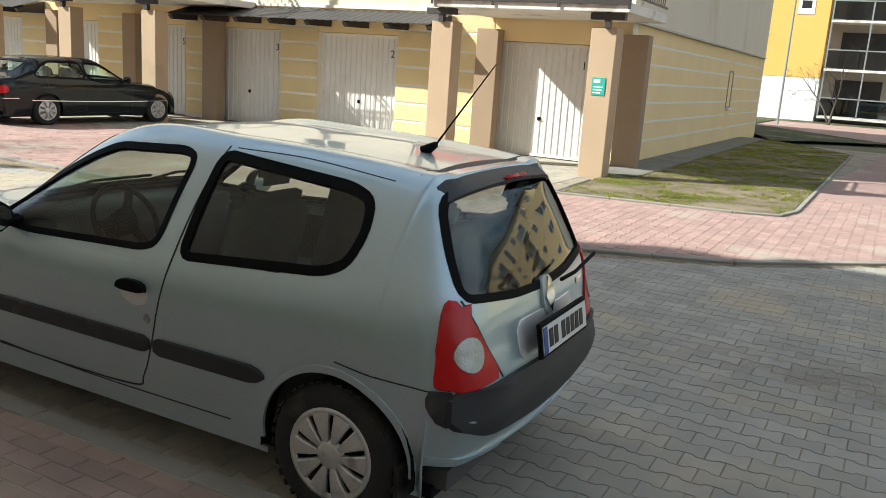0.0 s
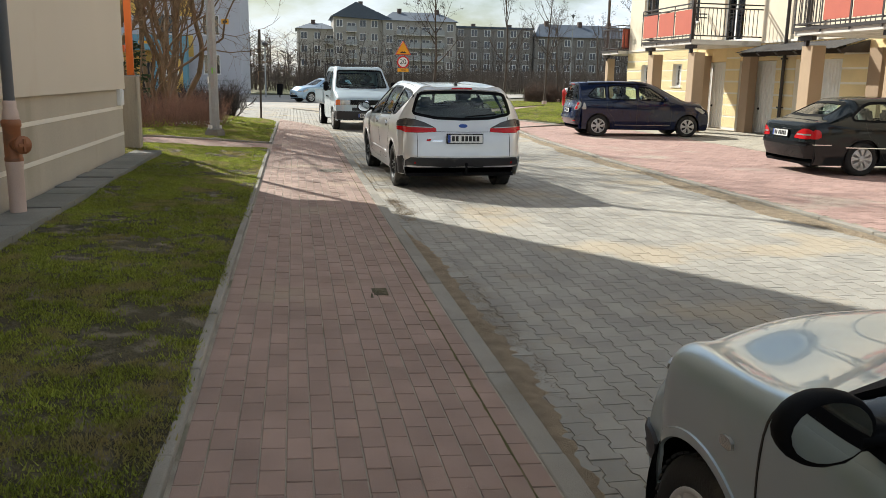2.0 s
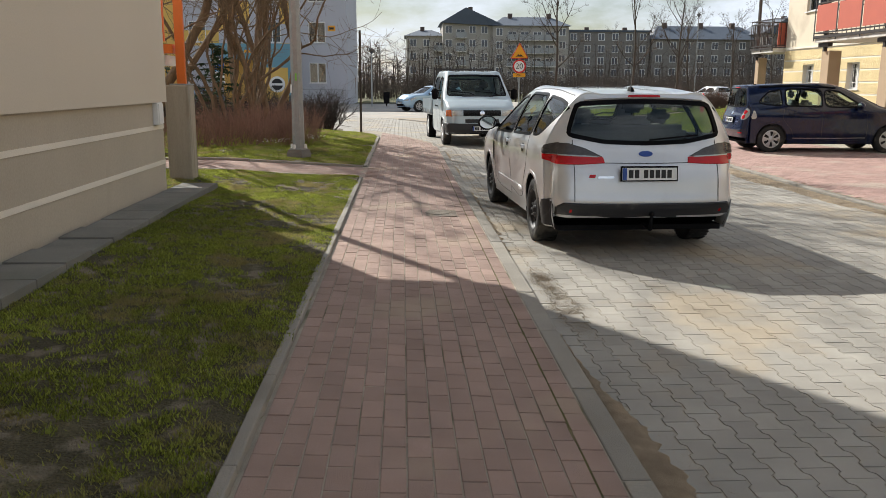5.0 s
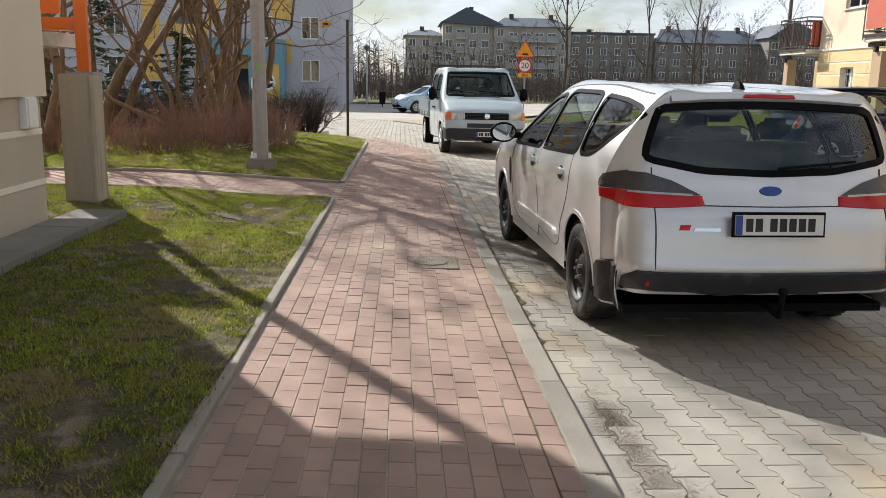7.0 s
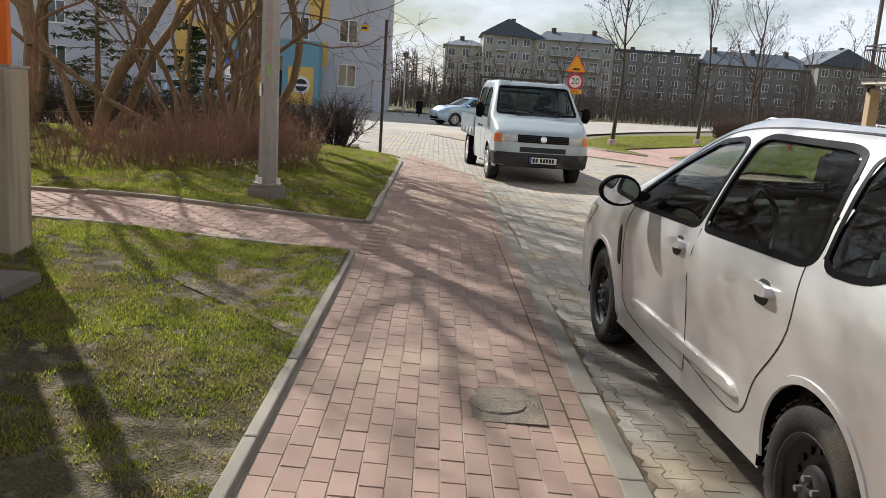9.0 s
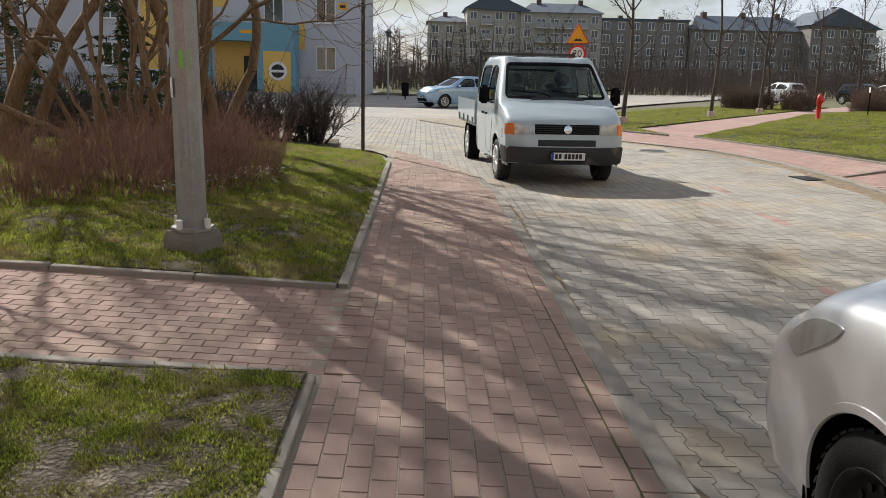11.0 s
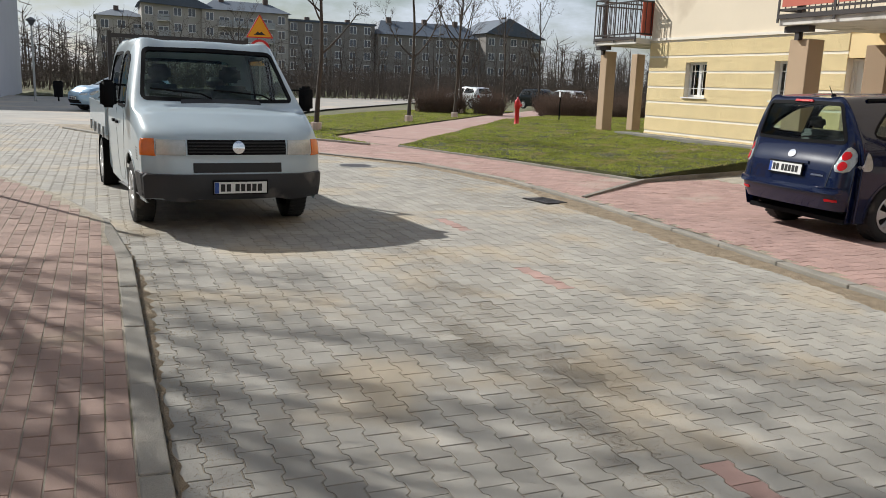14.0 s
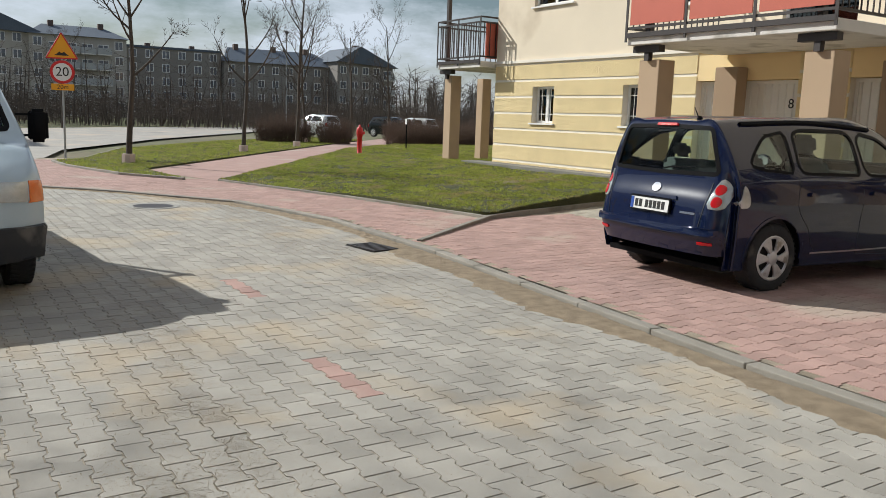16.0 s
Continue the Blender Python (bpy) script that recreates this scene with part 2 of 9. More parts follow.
M["clear_lens"] = mat("clear_lens", (0.46, 0.47, 0.45), 0.1, 0.5, var=0.25, scale=25, bump=0.3, bscale=180, coat=1)
M["smoke_lens"] = mat("smoked_lens", (0.055, 0.048, 0.045), 0.15, 0.0, var=0.3, scale=25, bump=0.2, bscale=180, coat=0.35)
M["orange_lens"] = mat("orange_lens", (0.75, 0.16, 0.015), 0.15, var=0.12, scale=30, bump=0.2, bscale=200, coat=1)
M["plate_white"] = mat("plate_white", (0.75, 0.75, 0.73), 0.4, var=0.04, bump=0)
M["plate_blue"] = mat("plate_blue", (0.02, 0.07, 0.32), 0.4, var=0.04, bump=0)
M["ink"] = mat("black_ink", (0.012, 0.012, 0.012), 0.5, var=0.05, bump=0)
M["seat"] = mat("seat_fabric", (0.12, 0.125, 0.13), 0.95, var=0.25, scale=20, bump=0.4, bscale=400)
M["cabin"] = mat("cabin_plastic", (0.06, 0.06, 0.062), 0.75, var=0.15, bump=0.1)
M["car_glass"] = glass("car_glass", (0.70, 0.80, 0.73), 0.0, 1.5)
M["car_glass_dark"] = glass("tinted_car_glass", (0.60, 0.68, 0.63), 0.0, 1.55)
M["silver"] = paint("silver_paint", (0.44, 0.545, 0.595), 0.6, 0.36)
M["silver_warm"] = paint("pale_silver_paint", (0.68, 0.685, 0.69), 0.4, 0.34)
M["blue_paint"] = paint("navy_paint", (0.003, 0.008, 0.036), 0.0, 0.25, dust_amt=0.0, spec=0.1, coat=0.9)
M["black_paint"] = paint("charcoal_paint", (0.012, 0.015, 0.016), 0.0, 0.25, dust_amt=0.0, spec=0.0, coat=0.7)
M["white_paint"] = paint("white_van_paint", (0.42, 0.505, 0.55), 0.0, 0.38, dust_amt=0.16)
M["white_paint2"] = paint("white_paint", (0.74, 0.75, 0.75), 0.0, 0.3)
M["lightblue_paint"] = paint("pale_blue_paint", (0.30, 0.44, 0.58), 0.5, 0.3)
M["galv"] = mat("galvanised_steel", (0.34, 0.35, 0.35), 0.5, 0.6, var=0.15, scale=8, bump=0.1, bscale=60)
M["bark"] = mat("brown_bark", (0.23, 0.155, 0.095), 0.95, var=0.35, scale=9, bump=0.9, bscale=45, bdist=0.02, stretch=(1, 1, 0.25))
M["bark_grey"] = mat("grey_bark", (0.075, 0.060, 0.048), 0.95, var=0.3, scale=9, bump=0.8, bscale=60, stretch=(1, 1, 0.3))
M["twig_red"] = mat("reddish_twig", (0.26, 0.145, 0.105), 0.9, var=0.3, scale=2, bump=0, island=0.35)
M["twig_dark"] = mat("dark_twig", (0.06, 0.045, 0.038), 0.9, var=0.3, scale=2, bump=0, island=0.35)
M["twig_brown"] = mat("brown_hedge_twig", (0.115, 0.072, 0.05), 0.9, var=0.3, scale=2, bump=0, island=0.35)
M["brushwood"] = mat("grey_brown_twig", (0.075, 0.056, 0.043), 0.9, var=0.3, scale=0.2, bump=0, island=0.35)
M["needle"] = mat("spruce_needle", (0.035, 0.065, 0.025), 0.8, var=0.3, scale=3, bump=0, island=0.35)
M["flower_white"] = mat("white_petal", (0.75, 0.75, 0.72), 0.7, var=0.1, bump=0)
M["sign_yellow"] = mat("sign_orange_yellow", (0.80, 0.36, 0.01), 0.5, var=0.05, bump=0)
M["sign_white"] = mat("sign_white", (0.78, 0.78, 0.76), 0.5, var=0.05, bump=0)
M["sign_red"] = mat("sign_red", (0.60, 0.02, 0.02), 0.5, var=0.05, bump=0)
M["sign_blue"] = mat("sign_blue", (0.01, 0.10, 0.42), 0.5, var=0.05, bump=0)
M["sign_green"] = mat("sign_green", (0.03, 0.36, 0.28), 0.5, var=0.05, bump=0)
M["hydrant_red"] = mat("hydrant_red", (0.62, 0.02, 0.02), 0.45, var=0.1, bump=0.1)
M["grey_wall"] = mat("grey_lilac_plaster", (0.50, 0.50, 0.54), 0.93, var=0.06, scale=0.5, bump=0.3, bscale=60)
M["yellow_wall"] = mat("golden_plaster", (0.72, 0.47, 0.13), 0.93, var=0.06, scale=0.5, bump=0.3, bscale=60)
M["blue_wall"] = mat("teal_plaster", (0.17, 0.34, 0.42), 0.93, var=0.06, scale=0.5, bump=0.3, bscale=60)
M["orange_wall"] = mat("orange_plaster", (0.74, 0.44, 0.12), 0.93, var=0.05, scale=0.5, bump=0.3, bscale=60)
M["far_wall"] = mat("pale_grey_plaster", (0.40, 0.37, 0.33), 0.93, var=0.08, scale=0.3, bump=0.2, bscale=20)
M["far_wall2"] = mat("warm_grey_plaster", (0.235, 0.215, 0.195), 0.93, var=0.08, scale=0.3, bump=0.2, bscale=20)
M["roof_blue"] = mat("blue_grey_roof", (0.075, 0.095, 0.125), 0.6, var=0.15, scale=1, bump=0.4, bscale=8)
M["chimney"] = mat("brick_chimney", (0.12, 0.085, 0.07), 0.9, var=0.2, scale=2, bump=0.3, bscale=20)
M["green_sticker"] = mat("green_sticker", (0.2, 0.55, 0.08), 0.6, var=0.1, bump=0)


# ---- mesh helpers ----
def mesh_ob(name, verts, faces, material, parent=None, label="", smooth=False):
    me = bpy.data.meshes.new(name)
    me.from_pydata([tuple(v) for v in verts], [], [tuple(f) for f in faces])
    me.materials.append(material)
    if smooth:
        me.shade_smooth()
    me.update()
    ob = new(name, me)
    if parent:
        ob.parent = parent
    if label:
        tagged(ob, label)
    return ob


def part(name, bm, material, parent=None, label="", smooth=False):
    me = bpy.data.meshes.new(name)
    bmesh.ops.recalc_face_normals(bm, faces=bm.faces)
    bm.to_mesh(me)
    bm.free()
    me.materials.append(material)
    if smooth:
        me.shade_smooth()
    ob = new(name, me)
    if parent:
        ob.parent = parent
    if label:
        tagged(ob, label)
    return ob


def empty(name, m, label, category, group="", kind=""):
    ob = new(name)
    ob.matrix_basis = m
    return tagged(ob, label, category, group, kind)


def add_box(bm, x0, x1, y0, y1, z0, z1, bev=0.0, m=None):
    vs = [bm.verts.new((x, y, z)) for x in (x0, x1) for y in (y0, y1) for z in (z0, z1)]
    fs = [bm.faces.new([vs[i] for i in f]) for f in ((0, 1, 3, 2), (4, 6, 7, 5), (0, 4, 5, 1), (2, 3, 7, 6), (0, 2, 6, 4), (1, 5, 7, 3))]
    if bev:
        es = list({e for f in fs for e in f.edges})
        r = bmesh.ops.bevel(bm, geom=es, offset=bev, segments=2, affect="EDGES", profile=0.5)
        vs = list({v for f in r["faces"] for v in f.verts} | {v for v in vs if v.is_valid})
    if m is not None:
        bmesh.ops.transform(bm, matrix=m, verts=[v for v in vs if v.is_valid])
    return bm


def box(name, x0, x1, y0, y1, z0, z1, material, parent=None, label="", bev=0.0, m=None):
    return part(name, add_box(bmesh.new(), x0, x1, y0, y1, z0, z1, bev, m), material, parent, label)


def boxes(name, rows, material, parent=None, label="", bev=0.0):
    bm = bmesh.new()
    for r in rows:
        add_box(bm, *r, bev)
    return part(name, bm, material, parent, label)


def add_tube(bm, a, b, ra, rb=None, n=8, caps=True):
    rb = ra if rb is None else rb
    a, b = Vector(a), Vector(b)
    q = (b - a).to_track_quat("Z", "Y").to_matrix()
    rings = []
    for p, r in ((a, ra), (b, rb)):
        rings.append([bm.verts.new(p + q @ Vector((r * math.cos(2 * math.pi * i / n), r * math.sin(2 * math.pi * i / n), 0))) for i in range(n)])
    for i in range(n):
        bm.faces.new((rings[0][i], rings[0][(i + 1) % n], rings[1][(i + 1) % n], rings[1][i]))
    if caps:
        bm.faces.new(rings[0][::-1])
        bm.faces.new(rings[1])
    return bm


def lathe(profile, n=32, axis="z", at=(0, 0, 0), closed=False):
    """A bmesh turned from (radius, height) pairs."""
    bm = bmesh.new()
    rings = []
    for r, h in profile:
        ring = []
        for i in range(n):
            a = 2 * math.pi * i / n
            p = (r * math.cos(a), r * math.sin(a), h) if axis == "z" else (r * math.cos(a), h, r * math.sin(a))
            ring.append(bm.verts.new(Vector(p) + Vector(at)))
        rings.append(ring)
    pairs = list(zip(rings, rings[1:])) + ([(rings[-1], rings[0])] if closed else [])
    for p, q in pairs:
        for i in range(n):
            bm.faces.new((p[i], p[(i + 1) % n], q[(i + 1) % n], q[i]))
    return bm


def poly_prism(name, pts, z0, z1, material, parent=None, label=""):
    bm = bmesh.new()
    lo, hi = [bm.verts.new((x, y, z0)) for x, y in pts], [bm.verts.new((x, y, z1)) for x, y in pts]
    k = len(pts)
    bm.faces.new(hi)
    for i in range(k):
        bm.faces.new((lo[i], lo[(i + 1) % k], hi[(i + 1) % k], hi[i]))
    return part(name, bm, material, parent, label)


def inside(pts, x, y):
    c, k = False, len(pts)
    for i in range(k):
        (x1, y1), (x2, y2) = pts[i], pts[i - 1]
        if (y1 > y) != (y2 > y) and x < (x2 - x1) * (y - y1) / (y2 - y1) + x1:
            c = not c
    return c


def dense_loop(pts, step):
    out = []
    for (x1, y1), (x2, y2) in zip(pts, pts[1:] + pts[:1]):
        k = max(1, int(math.hypot(x2 - x1, y2 - y1) / step))
        out += [(x1 + (x2 - x1) * i / k, y1 + (y2 - y1) * i / k) for i in range(k)]
    return out


def text_ob(name, body, size, m, material, parent=None, label="", depth=0.002):
    cu = bpy.data.curves.new(name, "FONT")
    cu.body, cu.size, cu.align_x, cu.align_y, cu.extrude = body, size, "CENTER", "CENTER", depth
    tmp = bpy.data.objects.new(name, cu)
    scene.collection.objects.link(tmp)
    dg = bpy.context.evaluated_depsgraph_get()
    me = bpy.data.meshes.new_from_object(tmp.evaluated_get(dg))
    bpy.data.objects.remove(tmp)
    me.materials.clear()
    me.materials.append(material)
    ob = new(name, me)
    ob.matrix_basis = m
    if parent:
        ob.parent = parent
    if label:
        tagged(ob, label)
    return ob


# ---- ground, road, pavements ----
KERB_R = [(2.6, 15.5), (1.7, 12.5), (0.5, 10.4), (-1.0, 9.05), (-2.5, 8.4), (-4, 8.12), (-8, 8.0), (-18, 8.05), (-24, 8.3), (-28.5, 8.75), (-31.5, 8.85), (-34.2, 8.3), (-36.2, 6.95), (-37.8, 5.5), (-40.2, 3.2), (-44, 1.6)]
KERB_L = [(5, 2.66), (-26.2, 2.66), (-28.2, 2.5), (-30.0, 1.98), (-31.4, 1.2), (-32.3, 0.2)]


def walk_z(y):
    return 0.06 + max(0.0, 2.7 - y) * 0.04


def lawn_z(x, y):
    return 0.15 + 0.055 * max(0.0, min(2.4, 1.0 - y)) + 0.02 * math.sin(1.7 * x + 2.1 * y) * math.sin(1.1 * y - 0.7 * x)


def lawn_w_z(x, y):
    return 0.07 + 0.30 * max(0.0, min(1.0, (y - 10) / 6.5)) + 0.02 * math.sin(0.9 * x) * math.sin(1.3 * y)


def sheet(name, pts, z, material, label, category, kind="structure"):
    bm = bmesh.new()
    bm.faces.new([bm.verts.new((x, y, z)) for x, y in pts])
    ob = part(name, bm, material)
    return tagged(ob, label, category, kind=kind)


def nearest_on(pts, x, y):
    best, d0 = (x, y), 1e9
    for (x1, y1), (x2, y2) in zip(pts, pts[1:] + pts[:1]):
        dx, dy = x2 - x1, y2 - y1
        t = max(0, min(1, ((x - x1) * dx + (y - y1) * dy) / (dx * dx + dy * dy + 1e-9)))
        px, py = x1 + t * dx, y1 + t * dy
        d = (px - x) ** 2 + (py - y) ** 2
        if d < d0:
            best, d0 = (px, py), d
    return best


def terrain(name, pts, zf, step, material, label, category):
    """A gently uneven patch of ground that fills an outline."""
    xs, ys = [p[0] for p in pts], [p[1] for p in pts]
    nx, ny = int((max(xs) - min(xs)) / step) + 2, int((max(ys) - min(ys)) / step) + 2
    idx, verts, faces = {}, [], []
    for i in range(nx):
        for j in range(ny):
            x, y = min(xs) + i * step, min(ys) + j * step
            idx[i, j] = (x, y, inside(pts, x, y))
    keep = {}

    def vert(i, j):
        if (i, j) not in keep:
            x, y, ok = idx[i, j]
            if not ok:
                x, y = nearest_on(pts, x, y)
            keep[i, j] = len(verts)
            verts.append((x, y, zf(x, y)))
        return keep[i, j]
    for i in range(nx - 1):
        for j in range(ny - 1):
            c = [(i, j), (i + 1, j), (i + 1, j + 1), (i, j + 1)]
            if any(idx[k][2] for k in c):
                faces.append([vert(*k) for k in c])
    rim = [nearest_on(pts, x, y) for x, y in dense_loop(pts, step)]
    o = len(verts)
    for x, y in rim:
        verts += [(x, y, zf(x, y) + 0.004), (x, y, -0.08)]
    for i in range(len(rim)):
        a, b = o + 2 * i, o + 2 * ((i + 1) % len(rim))
        faces.append((a, a + 1, b + 1, b))
    ob = mesh_ob(name, verts, faces, material, smooth=True)
    return tagged(ob, label, category, kind="structure")


sheet("ground", [(-1500, -1500), (1500, -1500), (1500, 1500), (-1500, 1500)], -0.10, M["far_ground"], "bare brown-green rough ground reaching the horizon", "ground")
road = sheet("road", [(8, -14), (8, 17.2), (-46, 17.2), (-46, -14)], -0.0045, M["joint"], "grey interlocking concrete block road with sandy joints", "road")
far_road = sheet("road_2", [(-46, 6.6), (-52, 8), (-64, 14), (-90, 30), (-100, 44), (-106, 40), (-92, 20), (-74, 3), (-74, -60), (-46, -60)], -0.006, M["far_paving"], "pale grey block-paved junction and side road", "road")

# interlocking double-T block, long side along the road
W1, W0 = 0.0812, 0.0600
BONE = [(-0.1, -W1), (-0.061, -W1), (-0.039, -W0), (0.039, -W0), (0.061, -W1), (0.1, -W1), (0.1, W1), (0.061, W1), (0.039, W0), (-0.039, W0), (-0.061, W1), (-0.1, W1)]


def bone_rings(gap=0.0016, cham=0.0026):
    out, top = [], []
    for x, y in BONE:
        sx, sy = (1 if x > 0 else -1), (1 if y > 0 else -1)
        out.append((x - sx * gap * (abs(x) > 0.09), y - sy * gap))
        top.append((x - sx * (gap + cham) * (abs(x) > 0.09), y - sy * (gap + cham)))
    return np.array(out), np.array(top)


OUT, TOP = bone_rings()


def block_field(centres, turn=False, z=0.0, zf=None):
    """Vertices and faces for many blocks at the given centres."""
    c = np.array(centres)
    k, n = len(c), len(OUT)
    ring_o, ring_t = (OUT[:, ::-1], TOP[:, ::-1]) if turn else (OUT, TOP)
    v = np.zeros((k, 2 * n, 3))
    v[:, :n, :2] = c[:, None, :] + ring_t[None]
    v[:, n:, :2] = c[:, None, :] + ring_o[None]
    tilt = np.random.normal(0, 0.005, (k, 2))
    base = z + np.random.normal(0, 0.0007, k)
    v[:, :n, 2] = base[:, None] + (ring_t[None] * tilt[:, None, :]).sum(2)
    v[:, n:, 2] = base[:, None] + (ring_o[None] * tilt[:, None, :]).sum(2) - 0.008
    faces = []
    for b in range(k):
        o = b * 2 * n
        top = list(range(o, o + n))
        faces.append(top if not turn else top[::-1])
        for i in range(n):
            j = (i + 1) % n
            q = (o + n + i, o + n + j, o + j, o + i)
            faces.append(q if not turn else q[::-1])
    return v.reshape(-1, 3), faces


def bone_centres(pts, x0, x1, y0, y1, turn=False):
    out = []
    a0, a1, b0, b1 = (x0, x1, y0, y1) if not turn else (y0, y1, x0, x1)
    for c in range(int((b1 - b0) / 0.1412) + 1):
        for r in range(int((a1 - a0) / 0.2) + 2):
            a, b = a0 + r * 0.2 + (c % 2) * 0.1, b0 + c * 0.1412
            x, y = (a, b) if not turn else (b, a)
            if inside(pts, x, y):
                out.append((x, y))
    return out


STREET = [(5, 2.80)] + [(x, y + 0.06) for x, y in KERB_L[1:]] + [(-33, -1), (-46, -3), (-46, 1.2)] + [(x, y - 0.12) for x, y in KERB_R[::-1]] + [(5, 16)]
cent = bone_centres(STREET, -46, 5, -3, 16)
near = [c for c in cent if -24.4 < c[0] < -21.7 and 4.2 < c[1] < 7.1][:290]
near_set = set(near)
red_marks = [(-21.75, 4.9), (-23.9, 5.75), (-25.0, 5.85), (-27.6, 6.15), (-19.4, 3.9)]


def is_mark(x, y):
    return any(abs(x - a) < 0.42 and abs(y - b) < 0.075 for a, b in red_marks)


plain = [c for c in cent if c not in near_set and not is_mark(*c)]
marks = [c for c in cent if c not in near_set and is_mark(*c)]
tagged(mesh_ob("paving_blocks", *block_field(plain), M["paver_grey"], road), "weathered grey double-T concrete blocks", kind="stuff")
tagged(mesh_ob("red_blocks", *block_field(marks), M["paver_red"], road), "row of red concrete blocks marking parking bays", kind="stuff")

RED = [(3.2, 15.6)] + [(x + 0.05, y + 0.16) for x, y in KERB_R[1:14]] + [(-41, 3.8), (-45.5, 3.2), (-45.8, 7.2), (-44.8, 6.8), (-40.1, 7.6), (-38.5, 9.2), (-34.4, 10.35), (-30.9, 11.1), (-31.2, 12.9), (-4.2, 12.9), (-4.1, 12.1), (-1.0, 12.7), (-0.9, 15.6)]
red_c = bone_centres(RED, -46, 4, 3, 16, turn=True)
forecourt = sheet("pavement", [(-46.5, 6.6), (-46.5, 12), (-31, 16.85), (-4.2, 16.85), (-3, 30), (3.2, 30), (3.2, 15)] + [(x, y + 0.12) for x, y in KERB_R[:14]], 0.0235, M["joint"], "red and beige block forecourt in front of the garages", "pavement")
tagged(mesh_ob("red_paving_blocks", *block_field(red_c, True, 0.028), M["paver_red"], forecourt), "dusty red double-T concrete blocks", kind="stuff")
BEIGE = [(-4.5, 12.95), (-4.5, 16.75), (-32.2, 16.75), (-32.0, 14.2), (-31.3, 12.95)]
tagged(mesh_ob("beige_paving_blocks", *block_field(bone_centres(BEIGE, -33, -4.4, 12.95, 16.8, True), True, 0.028), M["paver_beige"], forecourt), "beige double-T concrete blocks", kind="stuff")
sheet("pavement_2", [(-0.9, 15.6), (3.2, 15.6), (4.5, 30), (4, 52), (-6, 52), (-6, 44), (0.5, 36)], 0.026, M["paver_red"], "red paved lane leading past the end of the garages", "pavement")
sheet("pavement_3", [(-38.3, 9.2), (-41.5, 8.3), (-50, 14.6), (-60, 22), (-70, 30), (-68, 33), (-58, 25.5), (-49.5, 18.6), (-46.5, 15.9)], 0.03, M["paver_red"], "red paved footpath between two lawns", "pavement")

# footway: narrow oblong blocks laid along the walk
bm = bmesh.new()
q = [bm.verts.new((x, y, walk_z(y) - 0.0042)) for x, y in ((5, 1.0), (-30.5, 1.0), (-32.6, 0.1), (-32.2, 1.0), (-30.0, 2.0), (-28.2, 2.5), (-26.2, 2.66), (5, 2.66))]
bm.faces.new(q)
pavement_walk = tagged(part("pavement_1", bm, M["joint_walk"]), "reddish-brown block footway between lawn and road", "pavement", kind="structure")


def oblong(lx, ly):
    g, c = 0.0028, 0.0026
    v = []
    for inset, z in ((g + c, 0.0), (g, -0.004), (g, -0.03)):
        for sx, sy in ((-1, -1), (1, -1), (1, 1), (-1, 1)):
            v.append((sx * (lx / 2 - inset), sy * (ly / 2 - inset), z))
    f = [(0, 1, 2, 3)]
    for a in (0, 4):
        for i in range(4):
            j = (i + 1) % 4
            f.append((a + 4 + i, a + 4 + j, a + j, a + i))
    return v, f


def path_z(y):
    return 0.125 + 0.055 * max(0.0, min(2.4, 1.0 - y))


bm = bmesh.new()
q = [bm.verts.new((x, y, path_z(y) - 0.006)) for x, y in ((-20.95, 1.0), (-19.15, 1.0), (-19.15, -1.4), (-20.95, -1.4), (-20.95, -9), (-19.15, -9), (-20.95, 1.15), (-19.15, 1.15))]
bm.faces.new(q[:4])
bm.faces.new((q[3], q[2], q[5], q[4]))
bm.faces.new((q[0], q[6], q[7], q[1]))
tagged(part("pavement_4", bm, M["joint"]), "sandy bed of the narrow side path", "pavement", kind="structure")
walk_cells, rnd = [], random.Random(4)
PITCH_X, PITCH_Y = 0.1995, 0.1052
WALK_POLY = [(5, 1.12), (-30.2, 1.12), (-32.4, 0.2), (-32.0, 1.0), (-29.9, 1.9), (-28.1, 2.42), (-26.2, 2.60), (5, 2.60)]
for j in range(14):
    y = 1.175 + j * PITCH_Y
    off = (j % 2) * 0.1 + rnd.uniform(-0.006, 0.006)
    for i in range(188):
        x = 5 - i * PITCH_X + off
        if inside(WALK_POLY, x, y):
            walk_cells.append((x, y, walk_z(y) + rnd.gauss(0, 0.0008), rnd.gauss(0, 0.006), -0.04 + rnd.gauss(0, 0.006)))
for i in range(16):
    for j in range(1 - i % 2, 48):
        x, y = -20.86 + i * 0.1045, 1.13 - j * 0.2 + (i % 2) * 0.1
        walk_cells.append((x, y, path_z(y), rnd.gauss(0, 0.006), -0.05, 1))
bv, bf = oblong(PITCH_X, PITCH_Y)


def joined_cells(name, cells, material, parent, label):
    vs, fs = [], []
    for c in cells:
        o = len(vs)
        turned = len(c) > 5
        for x, y, z in bv:
            if turned:
                x, y = -y, x
            vs.append((c[0] + x, c[1] + y, c[2] + z + x * c[3] + y * c[4]))
        fs += [tuple(o + k for k in f) for f in bf]
    return tagged(mesh_ob(name, vs, fs, material, parent), label, kind="stuff")


